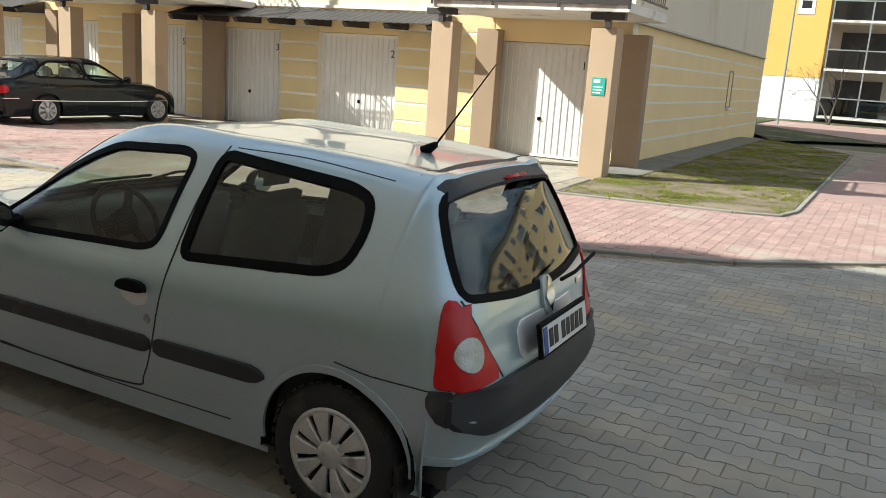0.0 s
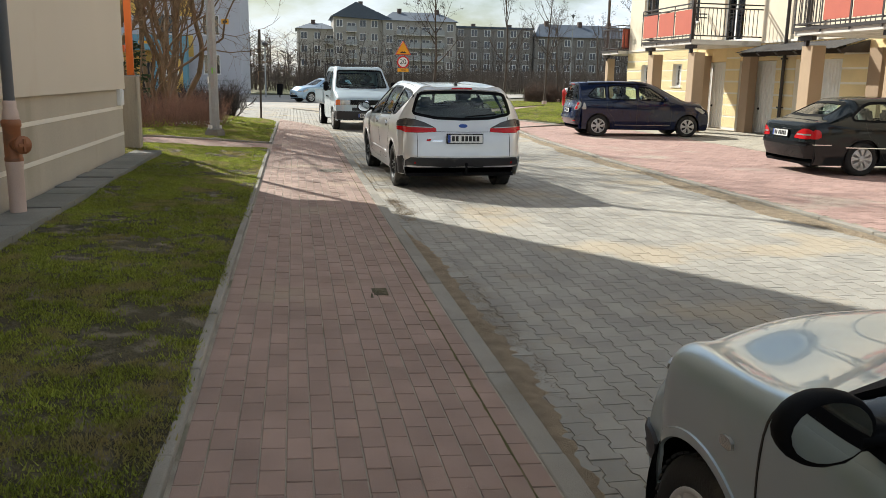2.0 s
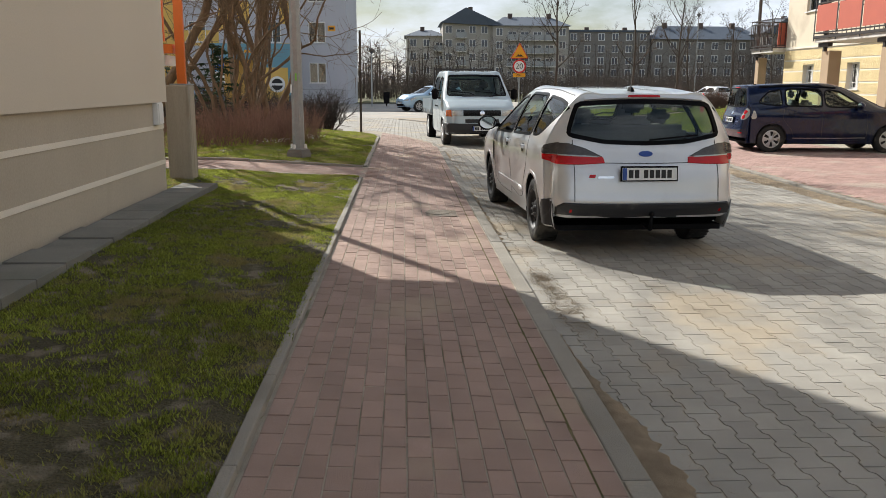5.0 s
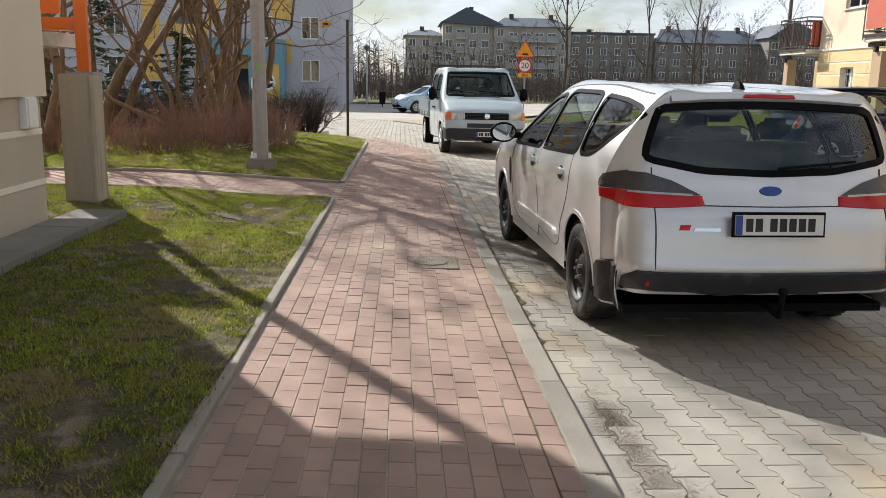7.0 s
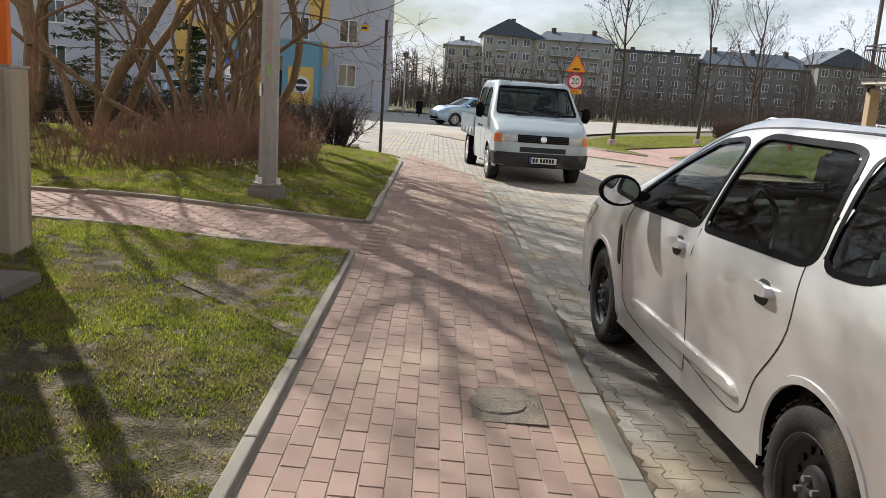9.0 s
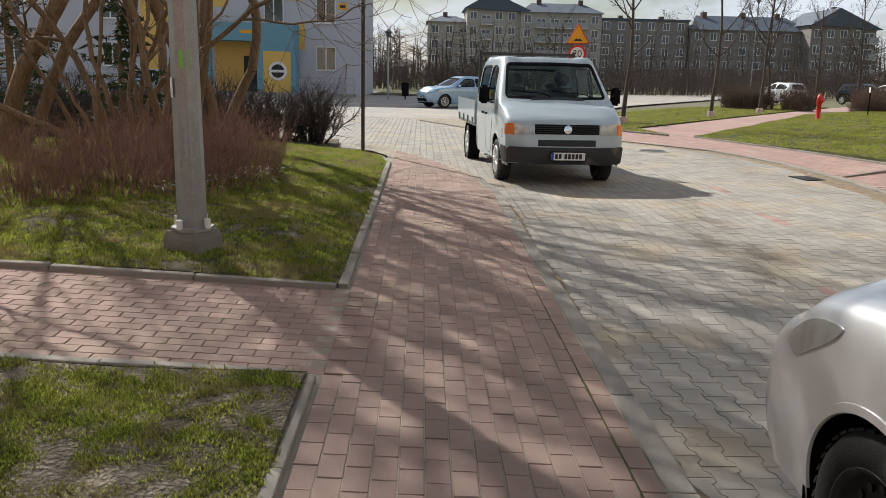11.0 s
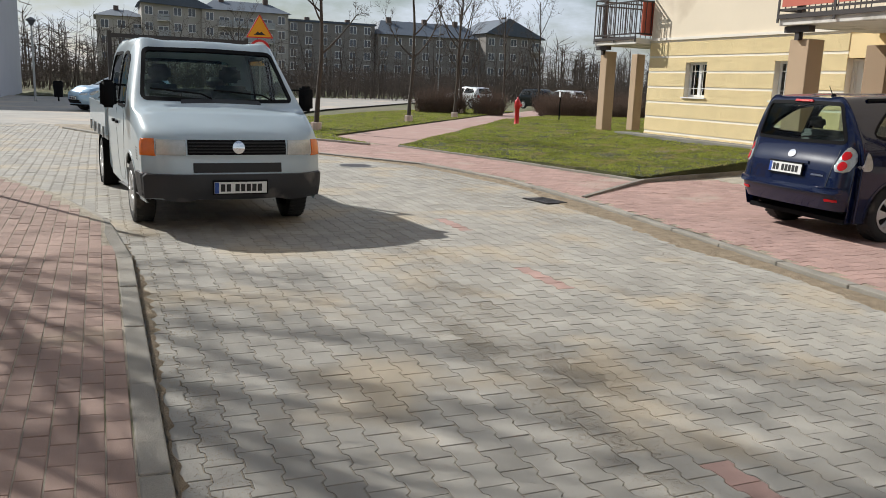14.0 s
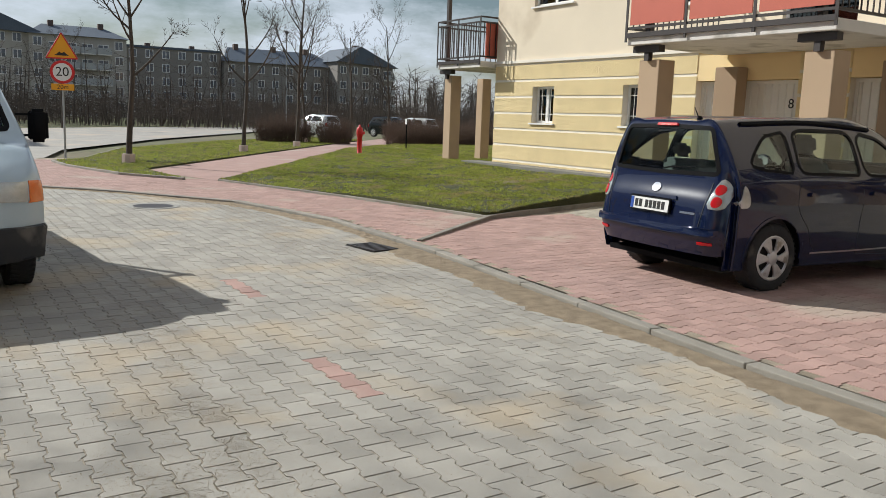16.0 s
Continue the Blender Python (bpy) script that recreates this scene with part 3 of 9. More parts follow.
vs, fs, moss_rnd = [], [], random.Random(17)
for i in range(240):
    x, y, w = -4.0 - i * 0.075, 1.175 + 12.5 * PITCH_Y, moss_rnd.uniform(0.003, 0.011)
    for yy in (y - w, y + w * 0.8):
        vs.append((x, yy, walk_z(yy) - 0.0008 + moss_rnd.uniform(-0.0006, 0.001)))
    if i:
        fs.append((2 * i - 2, 2 * i, 2 * i + 1, 2 * i - 1))
M["moss"] = mat("dry_moss", (0.12, 0.105, 0.035), 1.0, var=0.5, scale=9, bump=1.0, bscale=300, dirt=(0.22, 0.18, 0.10), dirt_amt=0.3, dirt_scale=4)
mesh_ob("moss_joint", vs, fs, M["moss"], pavement_walk, "mossy joint along the outer course of blocks")
single = [c for c in walk_cells if len(c) == 5 and -14.0 < c[0] < -9.75]
joined_cells("walk_blocks", [c for c in walk_cells if len(c) == 6 or not (-14.0 < c[0] < -9.75)], M["paver_walk_far"], pavement_walk, "reddish-brown oblong concrete blocks")


def kerb_line(name, pts, width, z_top, depth, material, label, step=1.0, zf=None):
    """Kerb stones laid end to end along a line, each a piece."""
    line = empty(name, Matrix(), label, "kerb", kind="structure")
    dense = []
    for (x1, y1), (x2, y2) in zip(pts, pts[1:]):
        d = math.hypot(x2 - x1, y2 - y1)
        k = max(1, round(d / step))
        dense += [(x1 + (x2 - x1) * i / k, y1 + (y2 - y1) * i / k) for i in range(k)]
    dense.append(pts[-1])
    cache = {}
    for (x1, y1), (x2, y2) in zip(dense, dense[1:]):
        ln = math.hypot(x2 - x1, y2 - y1) - 0.008
        key = round(ln, 2)
        if key not in cache:
            bm = add_box(bmesh.new(), -ln / 2, ln / 2, -width / 2, width / 2, -depth, 0, 0.010)
            me = bpy.data.meshes.new("kerb_stone")
            bmesh.ops.recalc_face_normals(bm, faces=bm.faces)
            bm.to_mesh(me)
            bm.free()
            me.materials.append(material)
            cache[key] = me
        ob = new("kerb_stone", cache[key])
        cx, cy = (x1 + x2) / 2, (y1 + y2) / 2
        z = (zf(cx, cy) if zf else z_top) + rnd.uniform(-0.004, 0.004)
        rise = math.degrees(math.atan2(zf(x2, y2) - zf(x1, y1), ln)) if zf else 0.0
        ob.matrix_basis = pose(cx, cy, z, rnd.uniform(-1, 1), rnd.uniform(-0.2, 0.2) - rise, math.degrees(math.atan2(y2 - y1, x2 - x1)))
        ob.parent = line
    return line


kerb_line("kerb_1", KERB_L, 0.12, 0.065, 0.2, M["kerb"], "grey concrete kerb between footway and road")
kerb_line("kerb_2", KERB_R, 0.12, 0.04, 0.2, M["kerb"], "low sandy concrete kerb along the forecourt")
kerb_line("kerb_3", [(5, 1.075), (-19.15, 1.075)], 0.06, 0.16, 0.2, M["kerb"], "narrow concrete edging beside the lawn")
kerb_line("kerb_4", [(-20.95, 1.07), (-29.2, 1.07), (-30.1, 0.9), (-30.7, 0.6), (-31.0, 0.1)], 0.075, 0.16, 0.2, M["kerb"], "narrow concrete edging curving round the lawn corner")
kerb_line("kerb_5", [(-19.18, 1.03), (-19.18, -8)], 0.07, 0.16, 0.2, M["kerb"], "narrow concrete edging of the side path", zf=lambda x, y: path_z(y) + 0.03)
kerb_line("kerb_6", [(-20.93, 1.03), (-20.93, -8)], 0.07, 0.16, 0.2, M["kerb"], "narrow concrete edging of the side path", zf=lambda x, y: path_z(y) + 0.04)
kerb_line("kerb_7", [(-29.3, 8.95), (-30.9, 11.1), (-32.0, 14.2), (-32.3, 16.6)], 0.08, 0.12, 0.2, M["kerb"], "raised dark kerb beside the forecourt", zf=lambda x, y: 0.05 + 0.05 * max(0, min(1, (y - 9) / 3)))
kerb_line("kerb_8", [(-30.95, 11.15), (-34.4, 10.4), (-38.3, 9.25)], 0.07, 0.07, 0.2, M["kerb"], "lawn edging along the red footway")
kerb_line("kerb_9", [(-4.25, 14.0), (-4.15, 12.05), (-1.6, 12.5), (-1.0, 12.75), (-0.85, 13.4), (-0.8, 27.5)], 0.07, 0.06, 0.2, M["kerb"], "lawn edging beside the end garage")
kerb_line("kerb_10", [(-38.6, 8.6), (-40.1, 7.6), (-43, 6.9), (-44.8, 6.8), (-45.6, 7.6), (-52, 9.9)], 0.08, 0.08, 0.2, M["kerb"], "kerb round the tip of the lawn")

# lawns
LAWN_A = [(5, 1.06), (-19.15, 1.06), (-19.15, -8), (-16.6, -8), (-16.6, -0.72), (5, -0.72)]
LAWN_B = [(-20.97, 1.03), (-29.2, 1.03), (-30.1, 0.86), (-30.65, 0.55), (-30.9, 0.1), (-31.2, -8), (-20.97, -8)]
LAWN_W = [(-30.95, 11.15), (-34.4, 10.4), (-38.3, 9.25), (-46.4, 15.9), (-49.4, 18.6), (-52, 21), (-52, 26), (-39, 26), (-39, 16.8), (-32.3, 16.8), (-32.0, 14.2)]
ISLAND = [(-38.6, 8.6), (-40.1, 7.6), (-43, 6.9), (-44.8, 6.85), (-45.6, 7.6), (-52, 10), (-60, 15.5), (-69, 24), (-66, 26.5), (-60, 22), (-50, 14.6), (-41.5, 8.4)]
LAWN_E = [(-4.15, 12.1), (-1.6, 12.55), (-1.05, 12.8), (-0.9, 13.4), (-0.85, 27.4), (-3.4, 31), (-4.5, 31), (-4.5, 16.8), (-4.2, 14.3)]
HEDGE_BED = [(-32.2, -0.1), (-34.6, -0.3), (-34.2, -18), (-32.0, -18)]
terrain("lawn_1", LAWN_A, lawn_z, 0.14, M["soil"], "patchy trodden lawn with bare soil beside the wall", "lawn")
terrain("lawn_2", LAWN_B, lawn_z, 0.16, M["soil"], "green lawn under the shrubs and lamp post", "lawn")
terrain("lawn_3", LAWN_W, lawn_w_z, 0.35, M["soil_green"], "green lawn rising to the garage building", "lawn")
terrain("lawn_4", ISLAND, lambda x, y: 0.07, 0.5, M["soil_green"], "green lawn strip with young trees", "lawn")
terrain("lawn_5", LAWN_E, lambda x, y: 0.05 + 0.01 * math.sin(3 * x) * math.sin(2 * y), 0.3, M["soil_sandy"], "worn sandy lawn at the end of the garages", "lawn")
terrain("lawn_6", HEDGE_BED, lambda x, y: 0.10 + 0.03 * math.sin(4 * y), 0.3, M["soil"], "bare strip of earth under the hedge", "lawn")
sheet("lawn_7", [(-74, 4), (-92, 20.5), (-106, 40.5), (-140, 60), (-150, 0), (-76, -2)], 0.0, M["soil_green"], "rough grass bank beyond the road", "lawn")
sheet("lawn_8", [(-30, 34.8), (-4.6, 34.8), (-3.5, 31.2), (-2.4, 33.5), (0.3, 36.2), (-6.2, 44), (-6.2, 52.2), (4.2, 52.2), (20, 50), (20, 60), (-30, 60)], 0.022, M["soil_green"], "lawn before the orange block", "lawn")


def grass(name, pts, zf, count, h, seed, label, wid=0.006, bare=0.0):
    """Loose tufts of short blades, thinner where the ground is worn."""
    g = np.random.default_rng(seed)
    xs, ys = [p[0] for p in pts], [p[1] for p in pts]
    nc = max(200, int((max(xs) - min(xs)) * (max(ys) - min(ys)) * 190))
    cen = np.stack([g.uniform(min(xs), max(xs), nc), g.uniform(min(ys), max(ys), nc)], 1)
    size = g.uniform(0.3, 1.5, nc)
    pick = g.choice(nc, count, p=size / size.sum())
    p = cen[pick] + g.normal(0, 0.026, (count, 2)) * np.sqrt(size[pick])[:, None]
    loose = g.uniform(size=count) < 0.3
    p[loose] = np.stack([g.uniform(min(xs), max(xs), loose.sum()), g.uniform(min(ys), max(ys), loose.sum())], 1)
    wear = np.sin(2.3 * p[:, 0] + 1.3 * np.sin(1.9 * p[:, 1])) * np.sin(2.9 * p[:, 1] + 1.1 * np.sin(1.3 * p[:, 0])) + 0.6 * np.sin(7.1 * p[:, 0] + 2 * np.sin(3 * p[:, 1])) * np.sin(6.3 * p[:, 1] + 1.5 * np.sin(4 * p[:, 0])) + 0.9 * np.sin(15 * p[:, 0] + 2 * np.sin(9 * p[:, 1])) * np.sin(13 * p[:, 1] + 2 * np.sin(8 * p[:, 0]))
    p = p[(wear + g.uniform(-0.35, 0.35, count)) > bare - 0.35]
    keep = np.zeros(len(p), bool)
    for (x1, y1), (x2, y2) in zip(pts, pts[-1:] + pts[:-1]):
        if y1 != y2:
            keep ^= ((y1 > p[:, 1]) != (y2 > p[:, 1])) & (p[:, 0] < (x2 - x1) * (p[:, 1] - y1) / (y2 - y1) + x1)
    p = p[keep]
    z = np.array([zf(a, b) for a, b in p])
    k = 4
    n = len(p) * k
    base = np.repeat(np.column_stack([p, z]), k, 0)
    base[:, :2] += g.normal(0, 0.018, (n, 2))
    ang, lean, hh = g.uniform(0, 6.283, n), g.uniform(0.3, 1.9, n), h * g.uniform(0.45, 1.15, n)
    side = np.column_stack([np.cos(ang), np.sin(ang), np.zeros(n)]) * (wid * g.uniform(0.6, 1.3, n))[:, None]
    tip = base + np.column_stack([-np.sin(ang) * lean * hh, np.cos(ang) * lean * hh, hh])
    base[:, 2] -= 0.01
    v = np.empty((n, 3, 3))
    v[:, 0], v[:, 1], v[:, 2] = base - side, base + side, tip
    f = np.arange(n * 3).reshape(n, 3)
    me = bpy.data.meshes.new(name)
    me.from_pydata(v.reshape(-1, 3).tolist(), [], f.tolist())
    me.materials.append(M["blade"])
    return tagged(new(name, me), label, "grass", kind="stuff")


GRASS_A = [(5, 1.06), (-17.0, 1.06), (-17.5, 0.75), (-17.7, 0.25), (-18.3, 0.1), (-18.6, -0.3), (-19.15, -0.4), (-19.15, -8), (-16.6, -8), (-16.6, -0.72), (5, -0.72)]
M["soil_bare"] = mat("trodden_soil", (0.25, 0.205, 0.15), 1.0, var=0.55, scale=5, bump=1.0, bscale=45, bdist=0.03, dirt=(0.11, 0.10, 0.055), dirt_amt=0.36, dirt_scale=4.5)
terrain("lawn_9", [(-16.5, 1.05), (-19.13, 1.05), (-19.13, -0.9), (-18.4, -0.6), (-17.4, 0.1)], lambda x, y: lawn_z(x, y) + 0.006 + 0.004 * math.sin(23 * x) * math.sin(19 * y), 0.07, M["soil_bare"], "bare trodden soil at the corner of the lawn", "soil")
grass("grass", GRASS_A, lawn_z, 520000, 0.024, 1, "short patchy green and straw-coloured grass", 0.0062, -0.32)
grass("grass", LAWN_B, lawn_z, 150000, 0.034, 2, "short green spring grass under shrubs", 0.0065, -0.42)
grass("grass", LAWN_W, lawn_w_z, 150000, 0.036, 3, "green grass on the slope before the garages", 0.0085, -0.35)
grass("grass", ISLAND, lambda x, y: 0.07, 120000, 0.04, 4, "green grass on the lawn strip", 0.012, -0.4)
grass("grass", [(-16.7, 1.04), (-19.12, 1.04), (-19.12, -0.9), (-17.6, 0.0)], lambda x, y: lawn_z(x, y) + 0.008, 16000, 0.022, 7, "sparse tufts on trodden soil", 0.006, 0.30)
grass("grass", LAWN_E, lambda x, y: 0.05, 60000, 0.028, 5, "thin grass on sandy soil", 0.006, 0.35)


def sand_strip(name, line, width, seed, label, z=0.006):
    """Loose sand washed along a line, with ragged edges."""
    r = random.Random(seed)
    dense = []
    for (x1, y1), (x2, y2) in zip(line, line[1:]):
        k = max(2, int(math.hypot(x2 - x1, y2 - y1) / 0.06))
        dense += [(x1 + (x2 - x1) * i / k, y1 + (y2 - y1) * i / k, x2 - x1, y2 - y1) for i in range(k)]
    vs, fs = [], []
    n = len(dense)
    for i, (x, y, dx, dy) in enumerate(dense):
        d = math.hypot(dx, dy)
        nx, ny = -dy / d, dx / d
        w = abs(width) * (0.72 + 0.2 * math.sin(i * 0.05 + seed) + 0.16 * math.sin(i * 0.13 + 2 * seed)) + r.uniform(-0.03, 0.03)
        w = max(0.02, w * min(1, 6 * i / n, 6 * (n - i) / n))
        for s, h in ((-0.02, 0.001), (0.25, 0.009), (0.6, 0.006), (1.0, -0.012)):
            vs.append((x + nx * w * s + r.uniform(-0.012, 0.012), y + ny * w * s + r.uniform(-0.012, 0.012), z + h + r.uniform(-0.003, 0.003)))
        if i:
            for q in range(3):
                a = (i - 1) * 4 + q
                fs.append((a, a + 1, a + 5, a + 4))
    return tagged(mesh_ob(name, vs, fs, M["sand"], smooth=True), label, "sand", kind="stuff")


sand_strip("sand", [(x, y - 0.08) for x, y in KERB_R[2:14]], -0.5, 3, "brown loose sand washed along the low kerb")
sand_strip("sand", [(-11.2, 2.74), (-9.0, 2.74), (-6.8, 2.74), (-3.0, 2.74)], -0.20, 5, "dark damp sand with tyre marks along the kerb")
sand_strip("sand", [(-19.0, 2.73), (-13.0, 2.73)], -0.07, 6, "loose sand along the kerb")
sand_strip("sand", [(-26.5, 2.73), (-20.0, 2.73)], -0.08, 8, "loose sand along the kerb")
for k, (x, y, rr) in enumerate(((1.9, 6.3, 0.5),)):
    sand_strip("sand", [(x - rr, y), (x + rr, y + 0.1)], -rr * 0.7, 20 + k, "thin patch of loose sand on the road", 0.0)


# loose grains scattered over the blocks, thicker in drifts
def grains(name, spots, seed, label):
    g = np.random.default_rng(seed)
    pts = []
    for x, y, rx, ry, n in spots:
        pts.append(np.column_stack([x + g.normal(0, rx, n), y + g.normal(0, ry, n)]))
    p = np.concatenate(pts)
    n = len(p)
    s = g.uniform(0.0012, 0.0034, n)
    a = g.uniform(0, 6.283, n)
    v = np.empty((n, 4, 3))
    for i, (t, h) in enumerate(((0.0, 0.0), (2.1, 0.0), (4.2, 0.0))):
        v[:, i] = np.column_stack([p[:, 0] + s * np.cos(a + t), p[:, 1] + s * np.sin(a + t), np.full(n, 0.0)])
    v[:, 3] = np.column_stack([p, 0.001 + s * 0.35])
    b_ = (np.arange(n) * 4)[:, None]
    f = np.concatenate([b_ + np.array([[0, 1, 3]]), b_ + np.array([[1, 2, 3]]), b_ + np.array([[2, 0, 3]])])
    return tagged(mesh_ob(name, v.reshape(-1, 3), f, M["sand"]), label, "sand", kind="stuff")


grains("sand_grains", [(-22.0, 4.6, 0.5, 0.10, 9000), (-22.9, 4.9, 0.35, 0.12, 9000), (-23.6, 4.6, 0.4, 0.12, 9000), (-24.6, 5.0, 0.5, 0.14, 9000), (-26.2, 5.2, 0.7, 0.2, 9000), (-28.5, 7.6, 2.2, 0.22, 22000), (-33.0, 8.0, 1.4, 0.2, 12000), (-24.5, 5.4, 2.2, 0.6, 8000), (-24.0, 2.9, 2.0, 0.08, 9000), (-17.2, 2.9, 1.6, 0.07, 8000)], 5, "loose sand grains scattered over the road blocks")
grains("sand_grains", [(-12.7, 2.90, 0.22, 0.05, 8000), (-11.8, 2.93, 0.28, 0.07, 12000), (-7.2, 2.95, 0.9, 0.08, 16000), (-9.0, 5.4, 1.2, 0.4, 7000), (-12.3, 4.9, 1.0, 0.3, 5000), (0.2, 5.9, 0.8, 0.28, 30000), (1.4, 6.3, 0.7, 0.3, 16000), (-0.8, 4.9, 0.5, 0.3, 4000)], 6, "loose sand grains near the parked cars")


# ---- buildings ----
def window(name, m, w, h, parent=None, label="", depth=0.10, mullions=1, bars=False, material=None, sill=True, tilt=0):
    """A window in a wall that faces local -y; origin at the middle of its sill line."""
    wn_ = empty(name, m, label, "window", kind="structure") if not parent else new(name)
    if parent:
        wn_.matrix_basis = m
        wn_.parent = parent
        if label:
            tagged(wn_, label)
    f = 0.055
    rows = [(-w / 2, w / 2, -0.01, 0.06, 0, f), (-w / 2, w / 2, -0.01, 0.06, h - f, h), (-w / 2, -w / 2 + f, -0.01, 0.06, f, h - f), (w / 2 - f, w / 2, -0.01, 0.06, f, h - f)]
    for k in range(mullions):
        x = -w / 2 + w * (k + 1) / (mullions + 1)
        rows.append((x - f * 0.7, x + f * 0.7, -0.01, 0.06, f, h - f))
    boxes("window_frame", rows, material or M["pvc"], wn_)
    box("pane", -w / 2 + f * 0.5, w / 2 - f * 0.5, 0.02, 0.03, f * 0.5, h - f * 0.5, M["pane"], wn_)
    # dark sheet in place of the shaded room behind the glass
    box("backing", -w / 2, w / 2, 0.16, 0.2, 0, h, M["room_shade"], wn_)
    if sill:
        box("window_sill", -w / 2 - 0.06, w / 2 + 0.06, -depth - 0.06, 0.0, -0.04, -0.005, M["pvc"], wn_)
    if bars:
        bm = bmesh.new()
        for k in range(5):
            x = -w / 2 + w * (k + 0.5) / 5
            add_tube(bm, (x, -0.05, 0.02), (x, -0.05, h - 0.02), 0.008, n=5)
        for z in (0.25 * h, 0.75 * h):
            add_tube(bm, (-w / 2, -0.05, z), (w / 2, -0.05, z), 0.008, n=5)
        part("window_bars", bm, M["pvc"], wn_)
    return wn_


FACE, BASE_W = 16.8, -38.85
DOORS = [(-7.6, -5.35), (-12.25, -10.0), (-15.65, -13.4), (-18.85, -16.6), (-22.25, -20.0), (-25.6, -23.35), (-28.9, -26.65), (-32.1, -29.85)]
WINS = [(-37.25, -36.42, 1.48, 2.36), (-34.1, -33.3, 1.48, 2.36)]
DOOR_TOP = 2.40
wall_north = empty("wall_north", Matrix(), "cream and yellow rendered garage block with white bands", "building", kind="structure")


def band_wall(x0, x1, z0, z1, parent):
    """Yellow courses standing proud of white joints."""
    z, bm = 0.12, bmesh.new()
    add_box(bm, x0, x1, FACE, FACE + 0.35, z0, z1)
    part("wall_backing", bm, M["white_stripe"], parent)
    bm = bmesh.new()
    while z < z1 - 0.02:
        a, b = max(z0, z), min(z1, z + 0.345)
        if b - a > 0.03:
            add_box(bm, x0, x1, FACE - 0.014, FACE + 0.002, a, b, 0.0)
        z += 0.405
    if bm.faces:
        part("rendered_course", bm, M["plaster_yellow"], parent)
    else:
        bm.free()


edges = [BASE_W] + [v for d in sorted(DOORS) for v in d] + [-4.6]
for a, b in zip(edges[::2], edges[1::2]):
    cut = [w for w in WINS if a < w[0] < b]
    x = a
    for w in sorted(cut):
        band_wall(x, w[0], -0.1, 2.95, wall_north)
        band_wall(w[0], w[1], -0.1, w[2], wall_north)
        band_wall(w[0], w[1], w[3], 2.95, wall_north)
        x = w[1]
    band_wall(x, b, -0.1, 2.95, wall_north)
for a, b in DOORS:
    box("lintel", a, b, FACE, FACE + 0.35, DOOR_TOP, 2.95, M["plaster_yellow_fine"], wall_north)
box("belt_course", BASE_W - 0.03, -4.57, FACE - 0.05, FACE, 2.95, 3.02, M["white_stripe"], wall_north)
UP_WIN = [(-37.35, -35.9, 4.28, 5.7), (-33.2, -32.2, 3.9, 5.9), (-30.3, -28.9, 3.1, 5.4), (-25.9, -24.9, 4.5, 5.9), (-20.6, -19.2, 3.1, 5.4), (-17.0, -15.6, 3.1, 5.4), (-12.6, -11.2, 4.3, 5.7), (-6.9, -5.5, 3.1, 5.4)]
x = BASE_W
for a, b, z0, z1 in UP_WIN + [(-4.6, -4.6, 0, 0)]:
    box("upper_wall", x, a, FACE, FACE + 0.35, 2.95, 12.5, M["plaster_cream"], wall_north)
    if b > a:
        box("upper_wall", a, b, FACE, FACE + 0.35, z1, 12.5, M["plaster_cream"], wall_north)
        if z0 > 3.12:
            box("upper_wall", a, b, FACE, FACE + 0.35, 2.95, z0, M["plaster_cream"], wall_north)
        window("window", pose((a + b) / 2, FACE + 0.10, z0), b - a, z1 - z0, wall_north)
    x = b
for a, b, z0, z1 in WINS:
    window("window", pose((a + b) / 2, FACE + 0.16, z0), b - a, z1 - z0, wall_north, "small barred window with deep reveal", 0.16, 1, True)
# end walls
box("end_wall", -4.9, -4.6, FACE + 0.35, 34.2, -0.1, 2.9, M["plaster_yellow_fine"], wall_north)
bm = bmesh.new()
for k in range(6):
    add_box(bm, -4.6, -4.592, FACE + 0.0, 27.6, 0.46 + k * 0.405, 0.51 + k * 0.405)
    add_box(bm, -4.6, -4.592, 28.3, 34.2, 0.46 + k * 0.405, 0.51 + k * 0.405)
part("white_band", bm, M["white_stripe"], wall_north)
box("end_wall_upper", -4.9, -4.55, FACE + 0.35, 34.2, 2.9, 12.5, M["plaster"], wall_north)
box("metal_flashing", -4.6, -4.50, FACE + 0.0, 34.2, 2.86, 2.90, M["galv"], wall_north)
window("window", pose(-4.585, 27.95, 1.1, 0, 0, 90), 0.7, 1.15, wall_north, "narrow recessed window", 0.05, 0, False, M["pillar"], True)
box("end_wall", BASE_W, BASE_W + 0.3, FACE + 0.35, 34.2, -0.1, 12.5, M["plaster_cream"], wall_north)
box("back_wall", BASE_W, -4.6, 34.2, 34.5, -0.1, 12.5, M["plaster_cream"], wall_north)
box("roof", BASE_W - 0.5, -4.1, FACE - 0.5, 35, 12.5, 12.8, M["roof_blue"], wall_north)
box("apron", -4.58, -3.75, 15.2, 31.0, -0.02, 0.07, M["slab"], wall_north, "concrete apron strip")
box("apron", BASE_W - 0.6, -32.4, 16.2, 16.78, 0.2, 0.42, M["slab"], wall_north, "concrete apron strip")


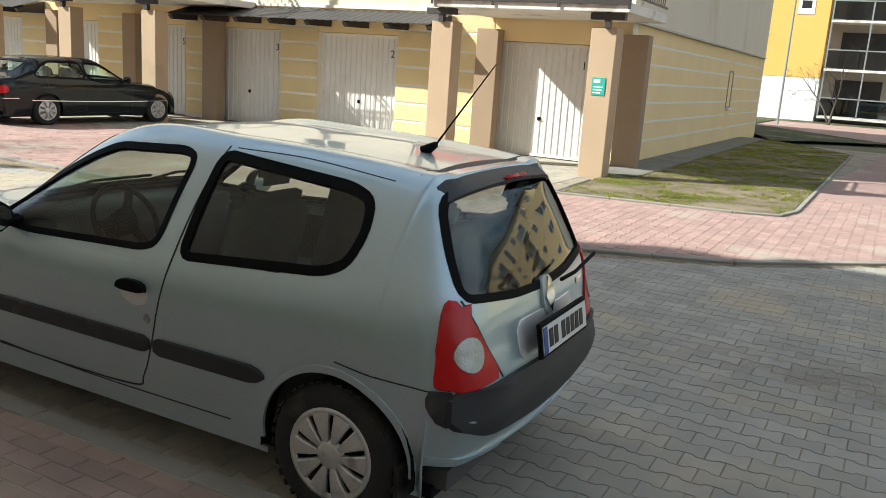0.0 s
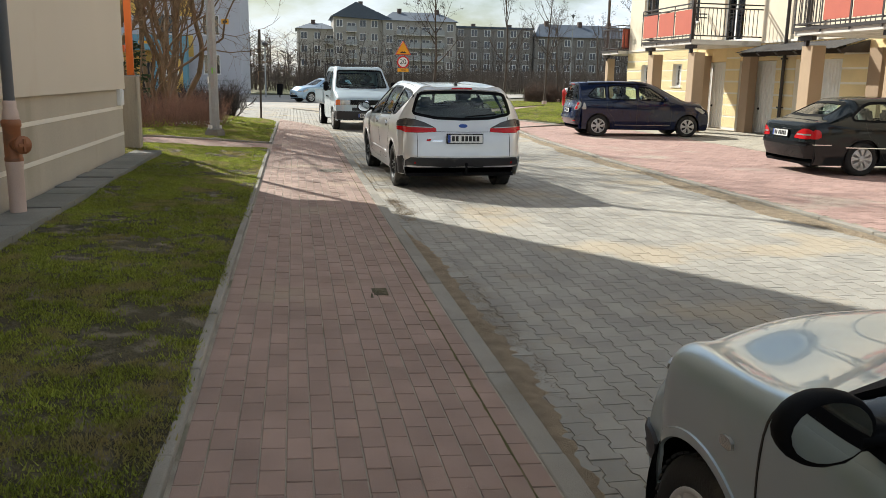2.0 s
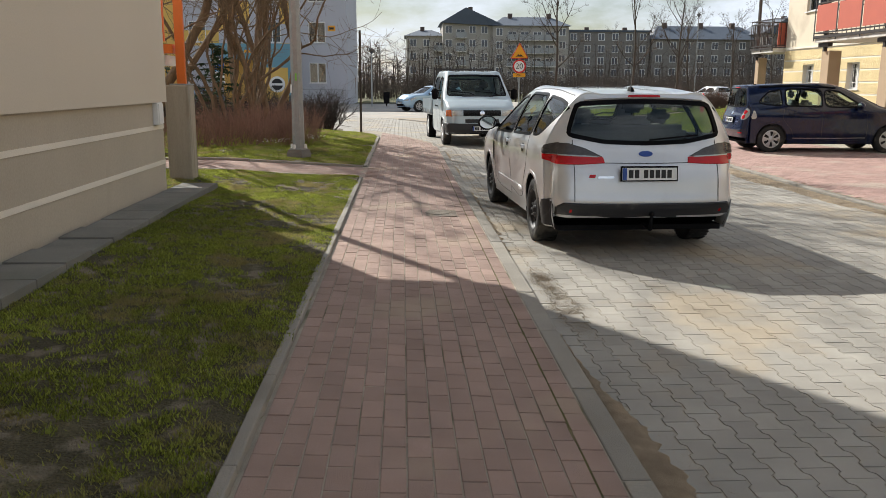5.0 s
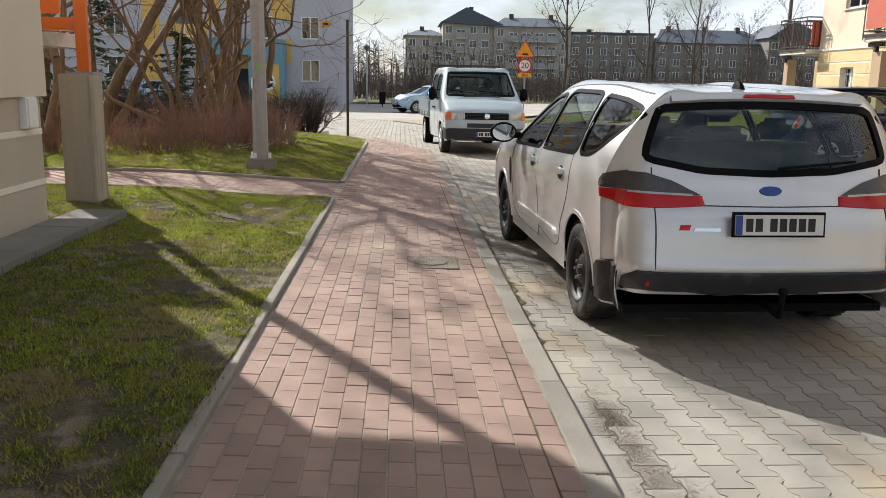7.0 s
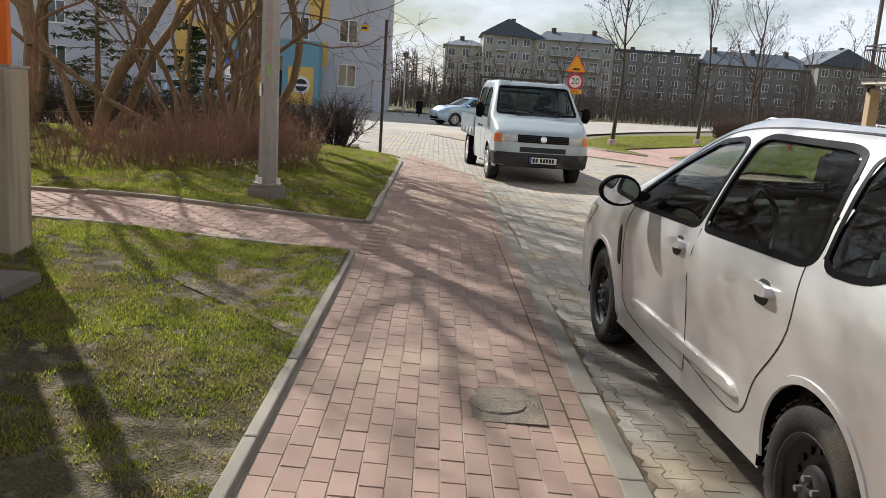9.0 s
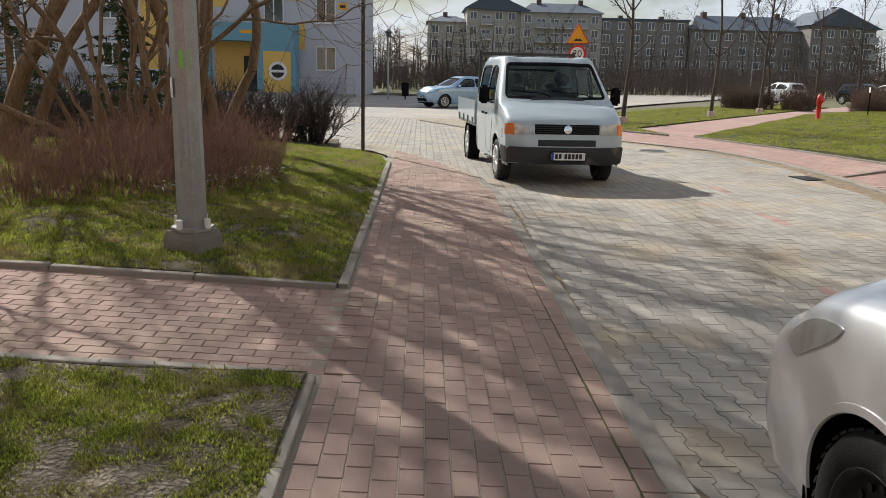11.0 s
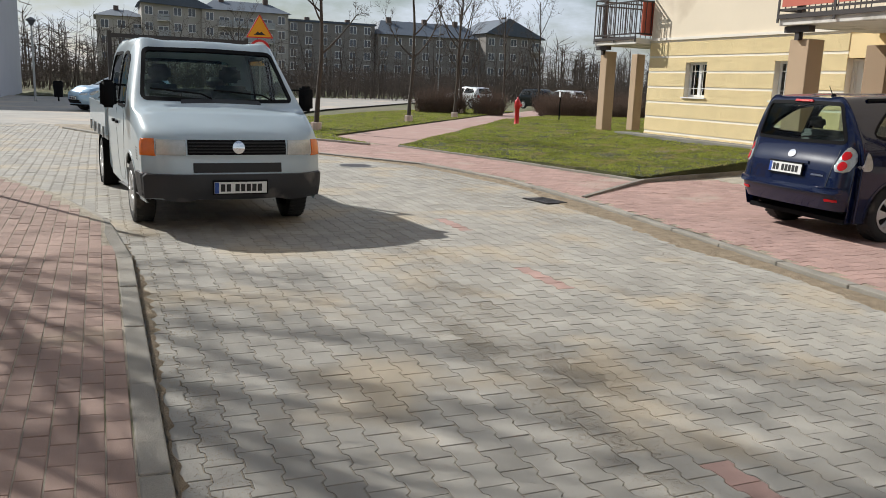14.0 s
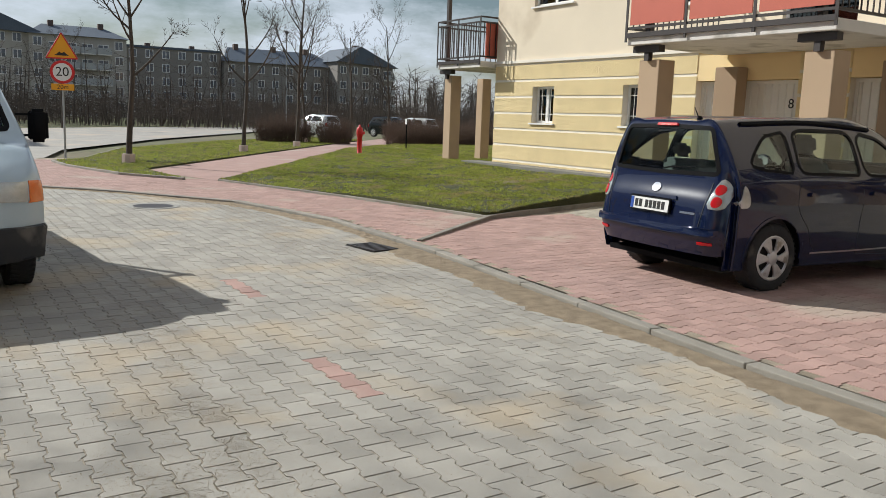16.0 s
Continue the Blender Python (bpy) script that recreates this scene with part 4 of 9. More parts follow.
def garage_door(x0, x1, number):
    d = empty("garage_door", pose((x0 + x1) / 2, FACE + 0.17, 0.03), f"white ribbed steel up-and-over garage door", "garage door", "garage doors")
    w, h = x1 - x0 - 0.02, DOOR_TOP - 0.04
    n = 15
    vs, fs = [], []
    # vertical ribs pressed into one sheet
    for i in range(n):
        p = w / n
        for u, y in ((0.0, 0.0), (0.62, 0.0), (0.70, 0.018), (0.92, 0.018)):
            x = -w / 2 + (i + u) * p
            vs += [(x, y, 0.05), (x, y, h - 0.05)]
    vs += [(w / 2, 0, 0.05), (w / 2, 0, h - 0.05)]
    for k in range(len(vs) // 2 - 1):
        fs.append((2 * k, 2 * k + 2, 2 * k + 3, 2 * k + 1))
    mesh_ob("door_leaf", vs, fs, M["door_white"], d)
    boxes("door_frame", [(-w / 2 - 0.01, -w / 2 + 0.05, -0.02, 0.05, 0, h), (w / 2 - 0.05, w / 2 + 0.01, -0.02, 0.05, 0, h), (-w / 2 + 0.05, w / 2 - 0.05, -0.02, 0.05, h - 0.06, h), (-w / 2 + 0.05, w / 2 - 0.05, -0.01, 0.05, 0, 0.06)], M["door_white"], d)
    bm = lathe([(0.001, -0.03), (0.022, -0.03), (0.028, -0.012), (0.045, -0.006), (0.045, 0.0)], 12, "y", (0, 0, 0.80))
    add_box(bm, -0.015, 0.06, -0.045, -0.028, 0.79, 0.81, 0.003)
    part("handle", bm, M["black_plastic"], d)
    if number:
        text_ob("door_number", number, 0.24, pose(w / 2 - 0.22, -0.004, h - 0.42, 90), M["ink"], d)
    box("reveal_back", -w / 2, w / 2, 0.15, 0.2, 0, h, M["room_shade"], d)
    return d


for (a, b), num in zip(DOORS, ("1", "2", "3", "5", "", "", "", "8")):
    garage_door(a, b, num)

PILLARS = [-4.42, -7.6, -15.45, -18.4, -21.6, -27.95, -31.15]
for k, x in enumerate(PILLARS):
    p = box("pillar", x - 0.23, x + 0.23, 14.5, 14.88, -0.1, 2.62, M["pillar"], bev=0.012)
    tagged(p, "square brown rendered pillar carrying a balcony", "pillar", "garage pillars")
    q = box("pilaster", x - 0.25, x + 0.25, 16.48, 16.78, -0.1, 2.62, M["pillar_shaded"], bev=0.012)
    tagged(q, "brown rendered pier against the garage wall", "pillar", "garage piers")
sg = empty("notice", pose(-4.42, 14.493, 1.62), "small green notice fixed to the end pillar", "sign")
box("board", -0.12, 0.12, -0.006, 0.002, -0.15, 0.15, M["sign_green"], sg)
boxes("print", [(-0.09, 0.03, -0.009, -0.005, 0.06, 0.12), (-0.09, 0.09, -0.009, -0.005, -0.02, 0.0), (-0.09, 0.07, -0.009, -0.005, -0.07, -0.05), (-0.09, 0.05, -0.009, -0.005, -0.12, -0.10)], M["sign_white"], sg)


def balcony(x0, x1, y0, y1, z, label, posts, panels=True):
    """Slab, steel frame and railing with red infill panels."""
    b = empty("balcony", pose(0, 0, 0), label, "balcony", "balconies")
    box("slab", x0, x1, y0, y1, z, z + 0.16, M["slab_white"], b, bev=0.01)
    boxes("edge_beam", [(x0, x1, y0 - 0.05, y0 - 0.003, z + 0.12, z + 0.2)], M["steel_dark"], b)
    for x in posts:
        boxes("post", [(x - 0.05, x + 0.05, y0 + 0.12, y0 + 0.22, 2.6, z + 5.0), (x - 0.3, x + 0.3, y0 + 0.10, y0 + 0.24, z - 0.12, z - 0.01)], M["steel_dark"], b)
    zt = z + 1.15
    bm = bmesh.new()
    for zz in (z + 0.28, zt, zt + 0.13):
        add_box(bm, x0, x1, y0 - 0.03, y0 + 0.01, zz - 0.02, zz + 0.02)
        for xe in (x0, x1 - 0.04):
            add_box(bm, xe, xe + 0.04, y0 + 0.012, y1, zz - 0.02, zz + 0.02)
    n = max(2, round((x1 - x0) / 1.15))
    for k in range(n + 1):
        x = x0 + (x1 - x0) * k / n
        add_box(bm, x - 0.025, x + 0.025, y0 - 0.045, y0 - 0.032, z + 0.05, zt + 0.14)
    part("railing_frame", bm, M["steel_dark"], b)
    for k in range(n):
        a, c = x0 + (x1 - x0) * k / n + 0.06, x0 + (x1 - x0) * (k + 1) / n - 0.06
        if panels and (k % 4 != 3 or n > 4) and not (n > 4 and k in (0, n - 2, n - 1)):
            box("panel", a, c, y0 - 0.025, y0 - 0.005, z + 0.33, zt - 0.05, M["red_panel"], b)
        else:
            m = 8
            for i in range(m):
                x = a + (c - a) * (i + 0.5) / m
                box("railing_bar", x - 0.009, x + 0.009, y0 - 0.02, y0 - 0.002, z + 0.3, zt - 0.02, M["steel_dark"], b)
    for xe in (x0 + 0.02, x1 - 0.02):
        for i in range(16):
            y = y0 + 0.1 + (y1 - y0 - 0.15) * i / 16
            box("railing_bar", xe - 0.009, xe + 0.009, y - 0.009, y + 0.009, z + 0.3, zt - 0.02, M["steel_dark"], b)
    return b


balcony(-7.72, -3.95, 14.3, 16.75, 2.86, "white-edged balcony on two pillars above the end garage", (-7.6, -4.35))
balcony(-21.9, -14.2, 14.3, 16.75, 2.86, "long balcony with red panels and black bars", (-21.6, -18.4, -15.45))
balcony(-31.5, -27.6, 14.3, 16.75, 2.86, "short balcony with red infill panels", (-31.15, -27.95))
end_balcony = balcony(-40.95, -38.87, 16.3, 19.4, 2.86, "barred balcony with a red side screen on brown pillars", (-40.73,), False)
box("side_screen", -38.97, -38.93, 16.5, 19.2, 3.1, 4.0, M["red_panel"], end_balcony)
for x, y, w in ((-40.9, 16.5, 0.34), (-41.4, 17.95, 0.30)):
    tagged(box("pillar", x, x + w, y, y + w, -0.1, 2.7, M["pillar"], bev=0.012), "square brown rendered pillar under the end balcony", "pillar", "garage pillars")


def awning(x0, x1, label):
    a = empty("awning", Matrix(), label, "awning", "awnings")
    vs, fs = [], []
    n = int((x1 - x0) / 0.11)
    for i in range(n + 1):
        x = x0 + (x1 - x0) * i / n
        w = 0.014 if i % 2 else 0.0
        vs += [(x, 15.75, 2.62 + w), (x, FACE - 0.05, 2.90 + w), (x, 15.75, 2.606 + w), (x, FACE - 0.05, 2.886 + w)]
    for i in range(n):
        p = i * 4
        fs += [(p, p + 4, p + 5, p + 1), (p + 2, p + 3, p + 7, p + 6), (p, p + 2, p + 6, p + 4)]
    mesh_ob("roof_sheet", vs, fs, M["awning"], a)
    k = round((x1 - x0) / 1.1)
    for i in range(k + 1):
        x = x0 + 0.1 + (x1 - x0 - 0.2) * i / k
        bm = bmesh.new()
        q = [bm.verts.new((xx, y, z)) for xx in (x - 0.06, x + 0.06) for y, z in ((15.85, 2.59), (FACE - 0.04, 2.84), (FACE - 0.04, 2.52), (15.95, 2.50))]
        for f in ((0, 1, 2, 3), (7, 6, 5, 4), (0, 4, 5, 1), (1, 5, 6, 2), (2, 6, 7, 3), (3, 7, 4, 0)):
            bm.faces.new([q[j] for j in f])
        part("bracket", bm, M["steel_dark"], a)
    return a


awning(-16.3, -8.6, "dark corrugated canopy on brackets over two garage doors")
awning(-27.4, -22.2, "dark corrugated canopy over the middle garages")
dp = empty("downpipe", Matrix(), "dark downpipe on the garage wall", "drainpipe", "drainpipes")
part("pipe", add_tube(bmesh.new(), (-26.1, FACE - 0.1, 0.05), (-26.1, FACE - 0.1, 12.4), 0.055, n=10), M["steel_dark"], dp)
for z in (0.9, 2.4, 4.5):
    box("bracket", -26.18, -26.02, FACE - 0.17, FACE - 0.016, z, z + 0.05, M["steel_dark"], dp)
mb = empty("meter_box", pose(-8.75, 16.72, 0.95), "small grey box on the garage wall", "box")
box("case", -0.1, 0.1, -0.08, 0.06, -0.12, 0.12, M["black_plastic"], mb, bev=0.01)
box("lid", -0.08, 0.08, -0.09, -0.08, -0.1, 0.1, M["pipe_grey"], mb)

# ---- block beside the footway ----
WALL_Y, WALL_X = -1.16, -16.6
wall_south = empty("wall_south", Matrix(), "tall beige rendered block over a grey plinth with white bands", "building", kind="structure")
box("wall", WALL_X, 12, WALL_Y - 12, WALL_Y, 1.36, 13.8, M["plaster"], wall_south)
box("plinth", WALL_X + 0.05, 11.9, WALL_Y - 11.9, WALL_Y - 0.045, -0.1, 1.36, M["plinth"], wall_south)
boxes("white_band", [(WALL_X + 0.05, 11.9, WALL_Y - 0.045, WALL_Y - 0.038, 1.04, 1.09), (WALL_X + 0.05, 11.9, WALL_Y - 0.045, WALL_Y - 0.038, 0.61, 0.66)], M["white_stripe"], wall_south)
box("roof", WALL_X - 0.3, 12.3, WALL_Y - 12.3, WALL_Y + 0.3, 13.8, 14.0, M["roof_blue"], wall_south)
bx = empty("junction_box", pose(-16.25, WALL_Y - 0.04, 1.1), "small white plastic box on the plinth corner", "box")
box("case", -0.10, 0.10, -0.01, 0.06, 0.0, 0.26, M["pvc"], bx, bev=0.01)
box("lid", -0.085, 0.085, 0.06, 0.07, 0.015, 0.245, M["pvc"], bx)
for i in range(44):
    x0 = WALL_X - 0.5 + i * 0.5
    ob = box("apron_slab", 0, 0.493, WALL_Y, -0.70, 0.0, 0.07, M["slab"], wall_south, bev=0.006)
    ob.matrix_basis = pose(x0, 0, 0.235 + rnd.uniform(-0.006, 0.006), rnd.uniform(-0.5, 0.5), rnd.uniform(-0.4, 0.4))

rp = empty("rain_pipe", pose(-10.40, WALL_Y + 0.12, 0.28), "grey rain pipe with a terracotta clean-out and pale pink foot", "drainpipe", "drainpipes")
part("foot_pipe", lathe([(0.075, 0.0), (0.075, 0.44), (0.082, 0.45), (0.082, 0.52), (0.07, 0.53)], 20), M["pipe_pink"], rp, "pale pink plastic foot pipe", True)
bm = lathe([(0.084, 0.50), (0.084, 0.53), (0.078, 0.54), (0.078, 0.82), (0.088, 0.83), (0.088, 0.88), (0.07, 0.90)], 20)
add_tube(bm, (0.03, 0.03, 0.66), (0.09, 0.11, 0.66), 0.062, n=16)
add_tube(bm, (0.085, 0.104, 0.66), (0.105, 0.13, 0.66), 0.085, n=18)
part("cleanout", bm, M["pipe_brown"], rp, "terracotta clean-out tee with round cap", True)
bm = bmesh.new()
capm = Matrix.Translation((0.108, 0.134, 0.66)) @ pose(0, 0, 0, 0, 0, -38)
add_box(bm, -0.06, 0.06, -0.002, 0.012, -0.012, 0.012, 0, capm)
add_box(bm, -0.012, 0.012, -0.002, 0.012, -0.06, 0.06, 0, capm)
part("cap_ribs", bm, M["pipe_brown"], rp)
part("adapter", lathe([(0.066, 0.88), (0.076, 0.90), (0.072, 0.96), (0.058, 1.0), (0.06, 1.02), (0.06, 1.06), (0.052, 1.07)], 20), M["pipe_pink"], rp, "white reducing collar", True)
part("upper_pipe", lathe([(0.05, 1.0), (0.05, 13.0)], 18), M["pipe_grey"], rp, "dark grey metal pipe", True)

box("loggia", -17.98, WALL_X, -7.2, WALL_Y, 4.85, 13.8, M["plaster"], wall_south)
cp = empty("stair_wall", pose(-17.72, -1.30, 0), "weathered concrete pier with dark run-off stain", "wall")
box("pier", -0.2, 0.12, -0.16, 0.16, 0.1, 1.56, M["pier_concrete"], cp, bev=0.015)
of = empty("stair_frame", pose(-17.80, -1.27, 1.56), "orange painted steel frame standing on the concrete pier", "steel frame")
box("post", -0.03, 0.03, -0.06, 0.06, 0, 3.29, M["orange"], of, bev=0.006)
box("foot_plate", -0.14, 0.14, -0.13, 0.13, 0.0, 0.02, M["galv"], of)
box("beam", -0.07, 0.07, -6.0, -0.082, 0.42, 0.54, M["orange"], of)
box("landing", -0.5, 0.06, -6.0, -0.2, 0.26, 0.40, M["slab_white"], of, "pale concrete landing edge")
box("panel", -0.02, 0.02, -5.6, -0.2, 0.58, 1.75, M["orange"], of, "orange infill sheet")

# ---- grey, yellow and teal block behind the hedge ----
hb = empty("kindergarten_block", pose(-70, -2.4, 0.3), "grey and golden rendered block with teal entrance porch", "building")
box("wall", -14, 0, -34, 0, -0.4, 12.5, M["grey_wall"], hb)
for y0, y1 in ((-5.3, -3.3), (-8.4, -6.9)):
    for z in (0.15, 3.15, 6.15):
        box("golden_panel", 0.0, 0.03, y0 + 0.35, y1 - 0.25, z + 2.45, z + 4.05, M["yellow_wall"], hb)
for r_ in ((0.0, 0.03, -12.6, -9.45, 4.0, 5.1), (0.0, 0.03, -13.9, -12.7, 0.0, 8.0), (0.0, 0.034, -9.4, -8.5, 5.1, 9.0)):
    box("golden_panel", *r_, M["yellow_wall"], hb)
for y in (-2.2, -5.5, -11.0, -15.8, -22.0, -28.0):
    for z in (1.3, 4.25, 7.2):
        if z < 2 and -12.5 < y < -3.9:
            continue
        window("window", pose(0.04, y, z, 0, 0, 90), 1.25, 1.5, hb, sill=True, depth=0.02)
box("porch_roof", 0, 1.8, -9.7, -3.9, 3.0, 4.1, M["blue_wall"], hb, "teal porch fascia")
box("porch_pier", 1.2, 1.8, -9.7, -9.2, -0.3, 2.995, M["blue_wall"], hb)
box("porch_wall", 0.4, 1.8, -6.3, -3.9, -0.3, 2.995, M["blue_wall"], hb)
box("porch_panel", 1.8, 1.83, -5.9, -4.2, -0.3, 2.4, M["yellow_wall"], hb)
box("porch_back", 0.03, 0.3, -9.2, -6.3, -0.3, 2.995, M["orange_wall"], hb)
box("entrance_door", 0.3, 0.36, -7.4, -6.4, -0.2, 2.1, M["room_shade"], hb)
rw = part("round_window", lathe([(0.001, 0), (0.42, 0), (0.42, 0.03), (0.55, 0.03), (0.58, 0.0)], 28), M["pvc"], hb)
rw.matrix_basis = pose(1.84, -5.0, 1.2, 90, 0, 90)
bm = lathe([(0.001, 0.012), (0.41, 0.012)], 28)
pn = part("round_pane", bm, M["room_shade"], hb)
pn.matrix_basis = pose(1.845, -5.0, 1.2, 90, 0, 90)
box("glazing_bar", 1.86, 1.88, -5.42, -4.58, 1.12, 1.28, M["pvc"], hb)
boxes("number_plate", [(0.0, 0.03, -1.4, -0.85, 5.1, 5.5)], M["sign_yellow"], hb, "pale house-number plate")
boxes("number_bar", [(0.03, 0.035, -1.3, -0.95, 5.22, 5.38)], M["ink"], hb)
boxes("name_bar", [(1.8, 1.815, -7.3, -6.4, 3.45, 3.65)], M["sign_yellow"], hb)
bm = bmesh.new()
for y in [-3.8 + 0.6 * i for i in range(7)]:
    add_tube(bm, (2.6, y, -0.3), (2.6, y, 0.85), 0.022, n=5)
for z in (0.45, 0.85):
    add_tube(bm, (2.6, -3.8, z), (2.6, -0.2, z), 0.02, n=5)
part("ramp_railing", bm, M["galv"], hb)
bm = bmesh.new()
for y in [-14 - 1.2 * i for i in range(15)]:
    add_tube(bm, (2.6, y, -0.3), (2.6, y, 0.85), 0.022, n=5)
for z in (0.45, 0.85):
    add_tube(bm, (2.6, -32, z), (2.6, -14, z), 0.02, n=5)
part("ramp_railing", bm, M["galv"], hb)
box("ramp", 1.85, 2.75, -9.5, -0.1, -0.4, -0.1, M["concrete"], hb)
box("roof", -14.3, 0.3, -34.3, 0.3, 12.5, 12.8, M["roof_blue"], hb)

# ---- long apartment block in the distance ----
def apartment(name, x, y0, y1, z_eave, z_ridge, material, roof_mat, label, bays, storeys, balc=(), flat=False, gable=False):
    a = empty(name, pose(x, 0, 0), label, "apartment block", "distant blocks")
    box("wall", -12, 0, y0, y1, -3, z_eave, material, a)
    bm = bmesh.new()
    if flat:
        add_box(bm, -12.2, 0.2, y0 - 0.2, y1 + 0.2, z_eave, z_eave + 0.35)
    elif gable:
        q = [bm.verts.new(p) for p in ((0.8, y0 - 0.5, z_eave), (0.8, y1 + 0.8, z_eave - 0.6), (0.8, y0 * 0.62 + y1 * 0.38, z_ridge), (-13, y0 - 0.5, z_eave), (-13, y1 + 0.8, z_eave - 0.6), (-13, y0 * 0.62 + y1 * 0.38, z_ridge))]
        for f in ((0, 1, 2), (3, 5, 4), (0, 2, 5, 3), (2, 1, 4, 5), (0, 3, 4, 1)):
            bm.faces.new([q[i] for i in f])
    else:
        q = [bm.verts.new(p) for p in ((0.6, y0 - 0.4, z_eave), (0.6, y1 + 0.4, z_eave), (-6, y1 - 2.5, z_ridge), (-6, y0 + 2.5, z_ridge), (-12.6, y0 - 0.4, z_eave), (-12.6, y1 + 0.4, z_eave))]
        for f in ((0, 1, 2, 3), (4, 3, 2, 5), (0, 3, 4), (1, 5, 2), (0, 4, 5, 1)):
            bm.faces.new([q[i] for i in f])
    part("roof", bm, roof_mat, a)
    r = random.Random(round(y0 * 7))
    for k in range(max(1, int((y1 - y0) / 7))):
        y = y0 + (k + 0.5) * (y1 - y0) / max(1, int((y1 - y0) / 7)) + r.uniform(-1, 1)
        box("chimney", -5.6, -4.8, y - 0.4, y + 0.4, z_eave - 0.2, z_ridge + 0.55, M["chimney"], a)
    pitch = (z_eave - 0.3) / storeys
    wcols = [y0 + (k + 0.5) * (y1 - y0) / bays for k in range(bays)]
    for s in range(storeys):
        z = 0.9 + s * pitch
        for k, y in enumerate(wcols):
            if k in balc:
                w = (y1 - y0) / bays * 0.9
                box("balcony", 0.005, 1.3, y - w / 2, y + w / 2, z - 0.95, z - 0.8, M["slab_white"], a)
                box("balcony_front", 1.25, 1.3, y - w / 2, y + w / 2, z - 0.8, z + 0.15, M["galv"], a)
                ww, hh, zz = 1.6, pitch * 0.62, z - 0.75
            else:
                ww, hh, zz = 1.25, 1.35, z
            f = empty_window(a, y, zz, ww, hh)
    return a


WIN_CACHE = {}


def empty_window(parent, y, z, w, h):
    key = (round(w, 2), round(h, 2))
    if key not in WIN_CACHE:
        bm = bmesh.new()
        for r in ((-0.02, 0.05, -w / 2, w / 2, 0, 0.09), (-0.02, 0.05, -w / 2, w / 2, h - 0.09, h), (-0.02, 0.05, -w / 2, -w / 2 + 0.09, 0.09, h - 0.09), (-0.02, 0.05, w / 2 - 0.09, w / 2, 0.09, h - 0.09), (-0.02, 0.05, -0.05, 0.05, 0.09, h - 0.09)):
            add_box(bm, *r)
        me = bpy.data.meshes.new("window")
        bm.to_mesh(me)
        bm.free()
        me.materials.append(M["pvc"])
        bm = add_box(bmesh.new(), -0.01, 0.02, -w / 2 + 0.05, w / 2 - 0.05, 0.05, h - 0.05)
        mp = bpy.data.meshes.new("pane")
        bm.to_mesh(mp)
        bm.free()
        mp.materials.append(M["far_pane"])
        WIN_CACHE[key] = (me, mp)
    me, mp = WIN_CACHE[key]
    o = new("window", me)
    o.matrix_basis = pose(0, y, z)
    o.parent = parent
    q = new("pane", mp)
    q.parent = o
    return o


M["far_pane"] = mat("far_pane", (0.09, 0.10, 0.12), 0.12, 0.0, var=0.4, scale=0.4, bump=0)
apartment("apartment_block", -166, 2.5, 10.0, 10.4, 11.8, M["far_wall"], M["roof_blue"], "pale five-storey apartment block with hipped roof", 3, 4, (2,))
apartment("apartment_block", -163, 9.2, 20.2, 12.6, 15.3, M["far_wall"], M["roof_blue"], "pale apartment tower with metal gable roof and balconies", 5, 5, (1,), False, True)
apartment("apartment_block", -162, 18.4, 32.4, 12.1, 14.1, M["far_wall"], M["roof_blue"], "pale apartment block with full rows of balconies", 6, 5, (1, 2, 3, 4))
apartment("apartment_block", -165, 32.6, 48.5, 11.3, 11.9, M["far_wall2"], M["roof_blue"], "warm grey flat-roofed apartment block", 6, 5, (), True)
apartment("apartment_block", -164, 48.7, 70.0, 10.0, 12.8, M["far_wall2"], M["roof_blue"], "warm grey apartment block with blue metal roof", 8, 4, ())
apartment("apartment_block", -160, 68.2, 79.5, 11.0, 13.9, M["far_wall2"], M["roof_blue"], "gabled end block with blue metal roof", 5, 4, (4,), False, True)

# ---- orange block beyond the garages ----
ob8 = empty("orange_block", pose(-7.8, 56, 0), "orange rendered block with pale plinth and glazed balconies", "building")
box("wall", 0, 3.4, 0, 12, 2.6, 16, M["orange_wall"], ob8)
box("plinth", 0, 3.4, 0.02, 12, -0.1, 2.6, M["sign_white"], ob8)
box("balcony_bay_wall", 3.4, 14, 1.2, 12, -0.1, 16, M["far_wall"], ob8)
for z in (0.4, 3.2, 6.0, 8.8, 11.6):
    box("balcony_slab", 3.6, 8.0, -0.6, 1.195, z - 0.14, z, M["slab_white"], ob8)
    box("balcony_glass", 3.65, 7.95, -0.58, -0.54, z + 0.05, z + 1.05, M["pane"], ob8)
    boxes("balcony_frame", [(3.6, 3.68, -0.62, -0.54, z, z + 2.66), (5.7, 5.78, -0.62, -0.54, z, z + 2.66), (7.92, 8.0, -0.62, -0.54, z, z + 2.66), (3.68, 7.92, -0.62, -0.54, z + 1.05, z + 1.12)], M["galv"], ob8)
    box("balcony_door", 4.2, 6.8, 1.15, 1.19, z, z + 2.2, M["room_shade"], ob8)
boxes("number_board", [(1.6, 2.55, -0.03, 0.0, 6.3, 7.3)], M["sign_white"], ob8)
boxes("number_bar", [(1.8, 2.35, -0.035, -0.03, 6.65, 7.1)], M["ink"], ob8)

# the block beside the orange one, seen only in the rear glass of the cars
back = apartment("apartment_block", 0, 9, 50, 15.0, 17.5, M["plaster_yellow_fine"], M["roof_blue"], "yellow rendered apartment block beyond the lane", 12, 5, balc=(2, 5, 9))
back.matrix_basis = pose(0, 52, 0, 0, 0, -90)


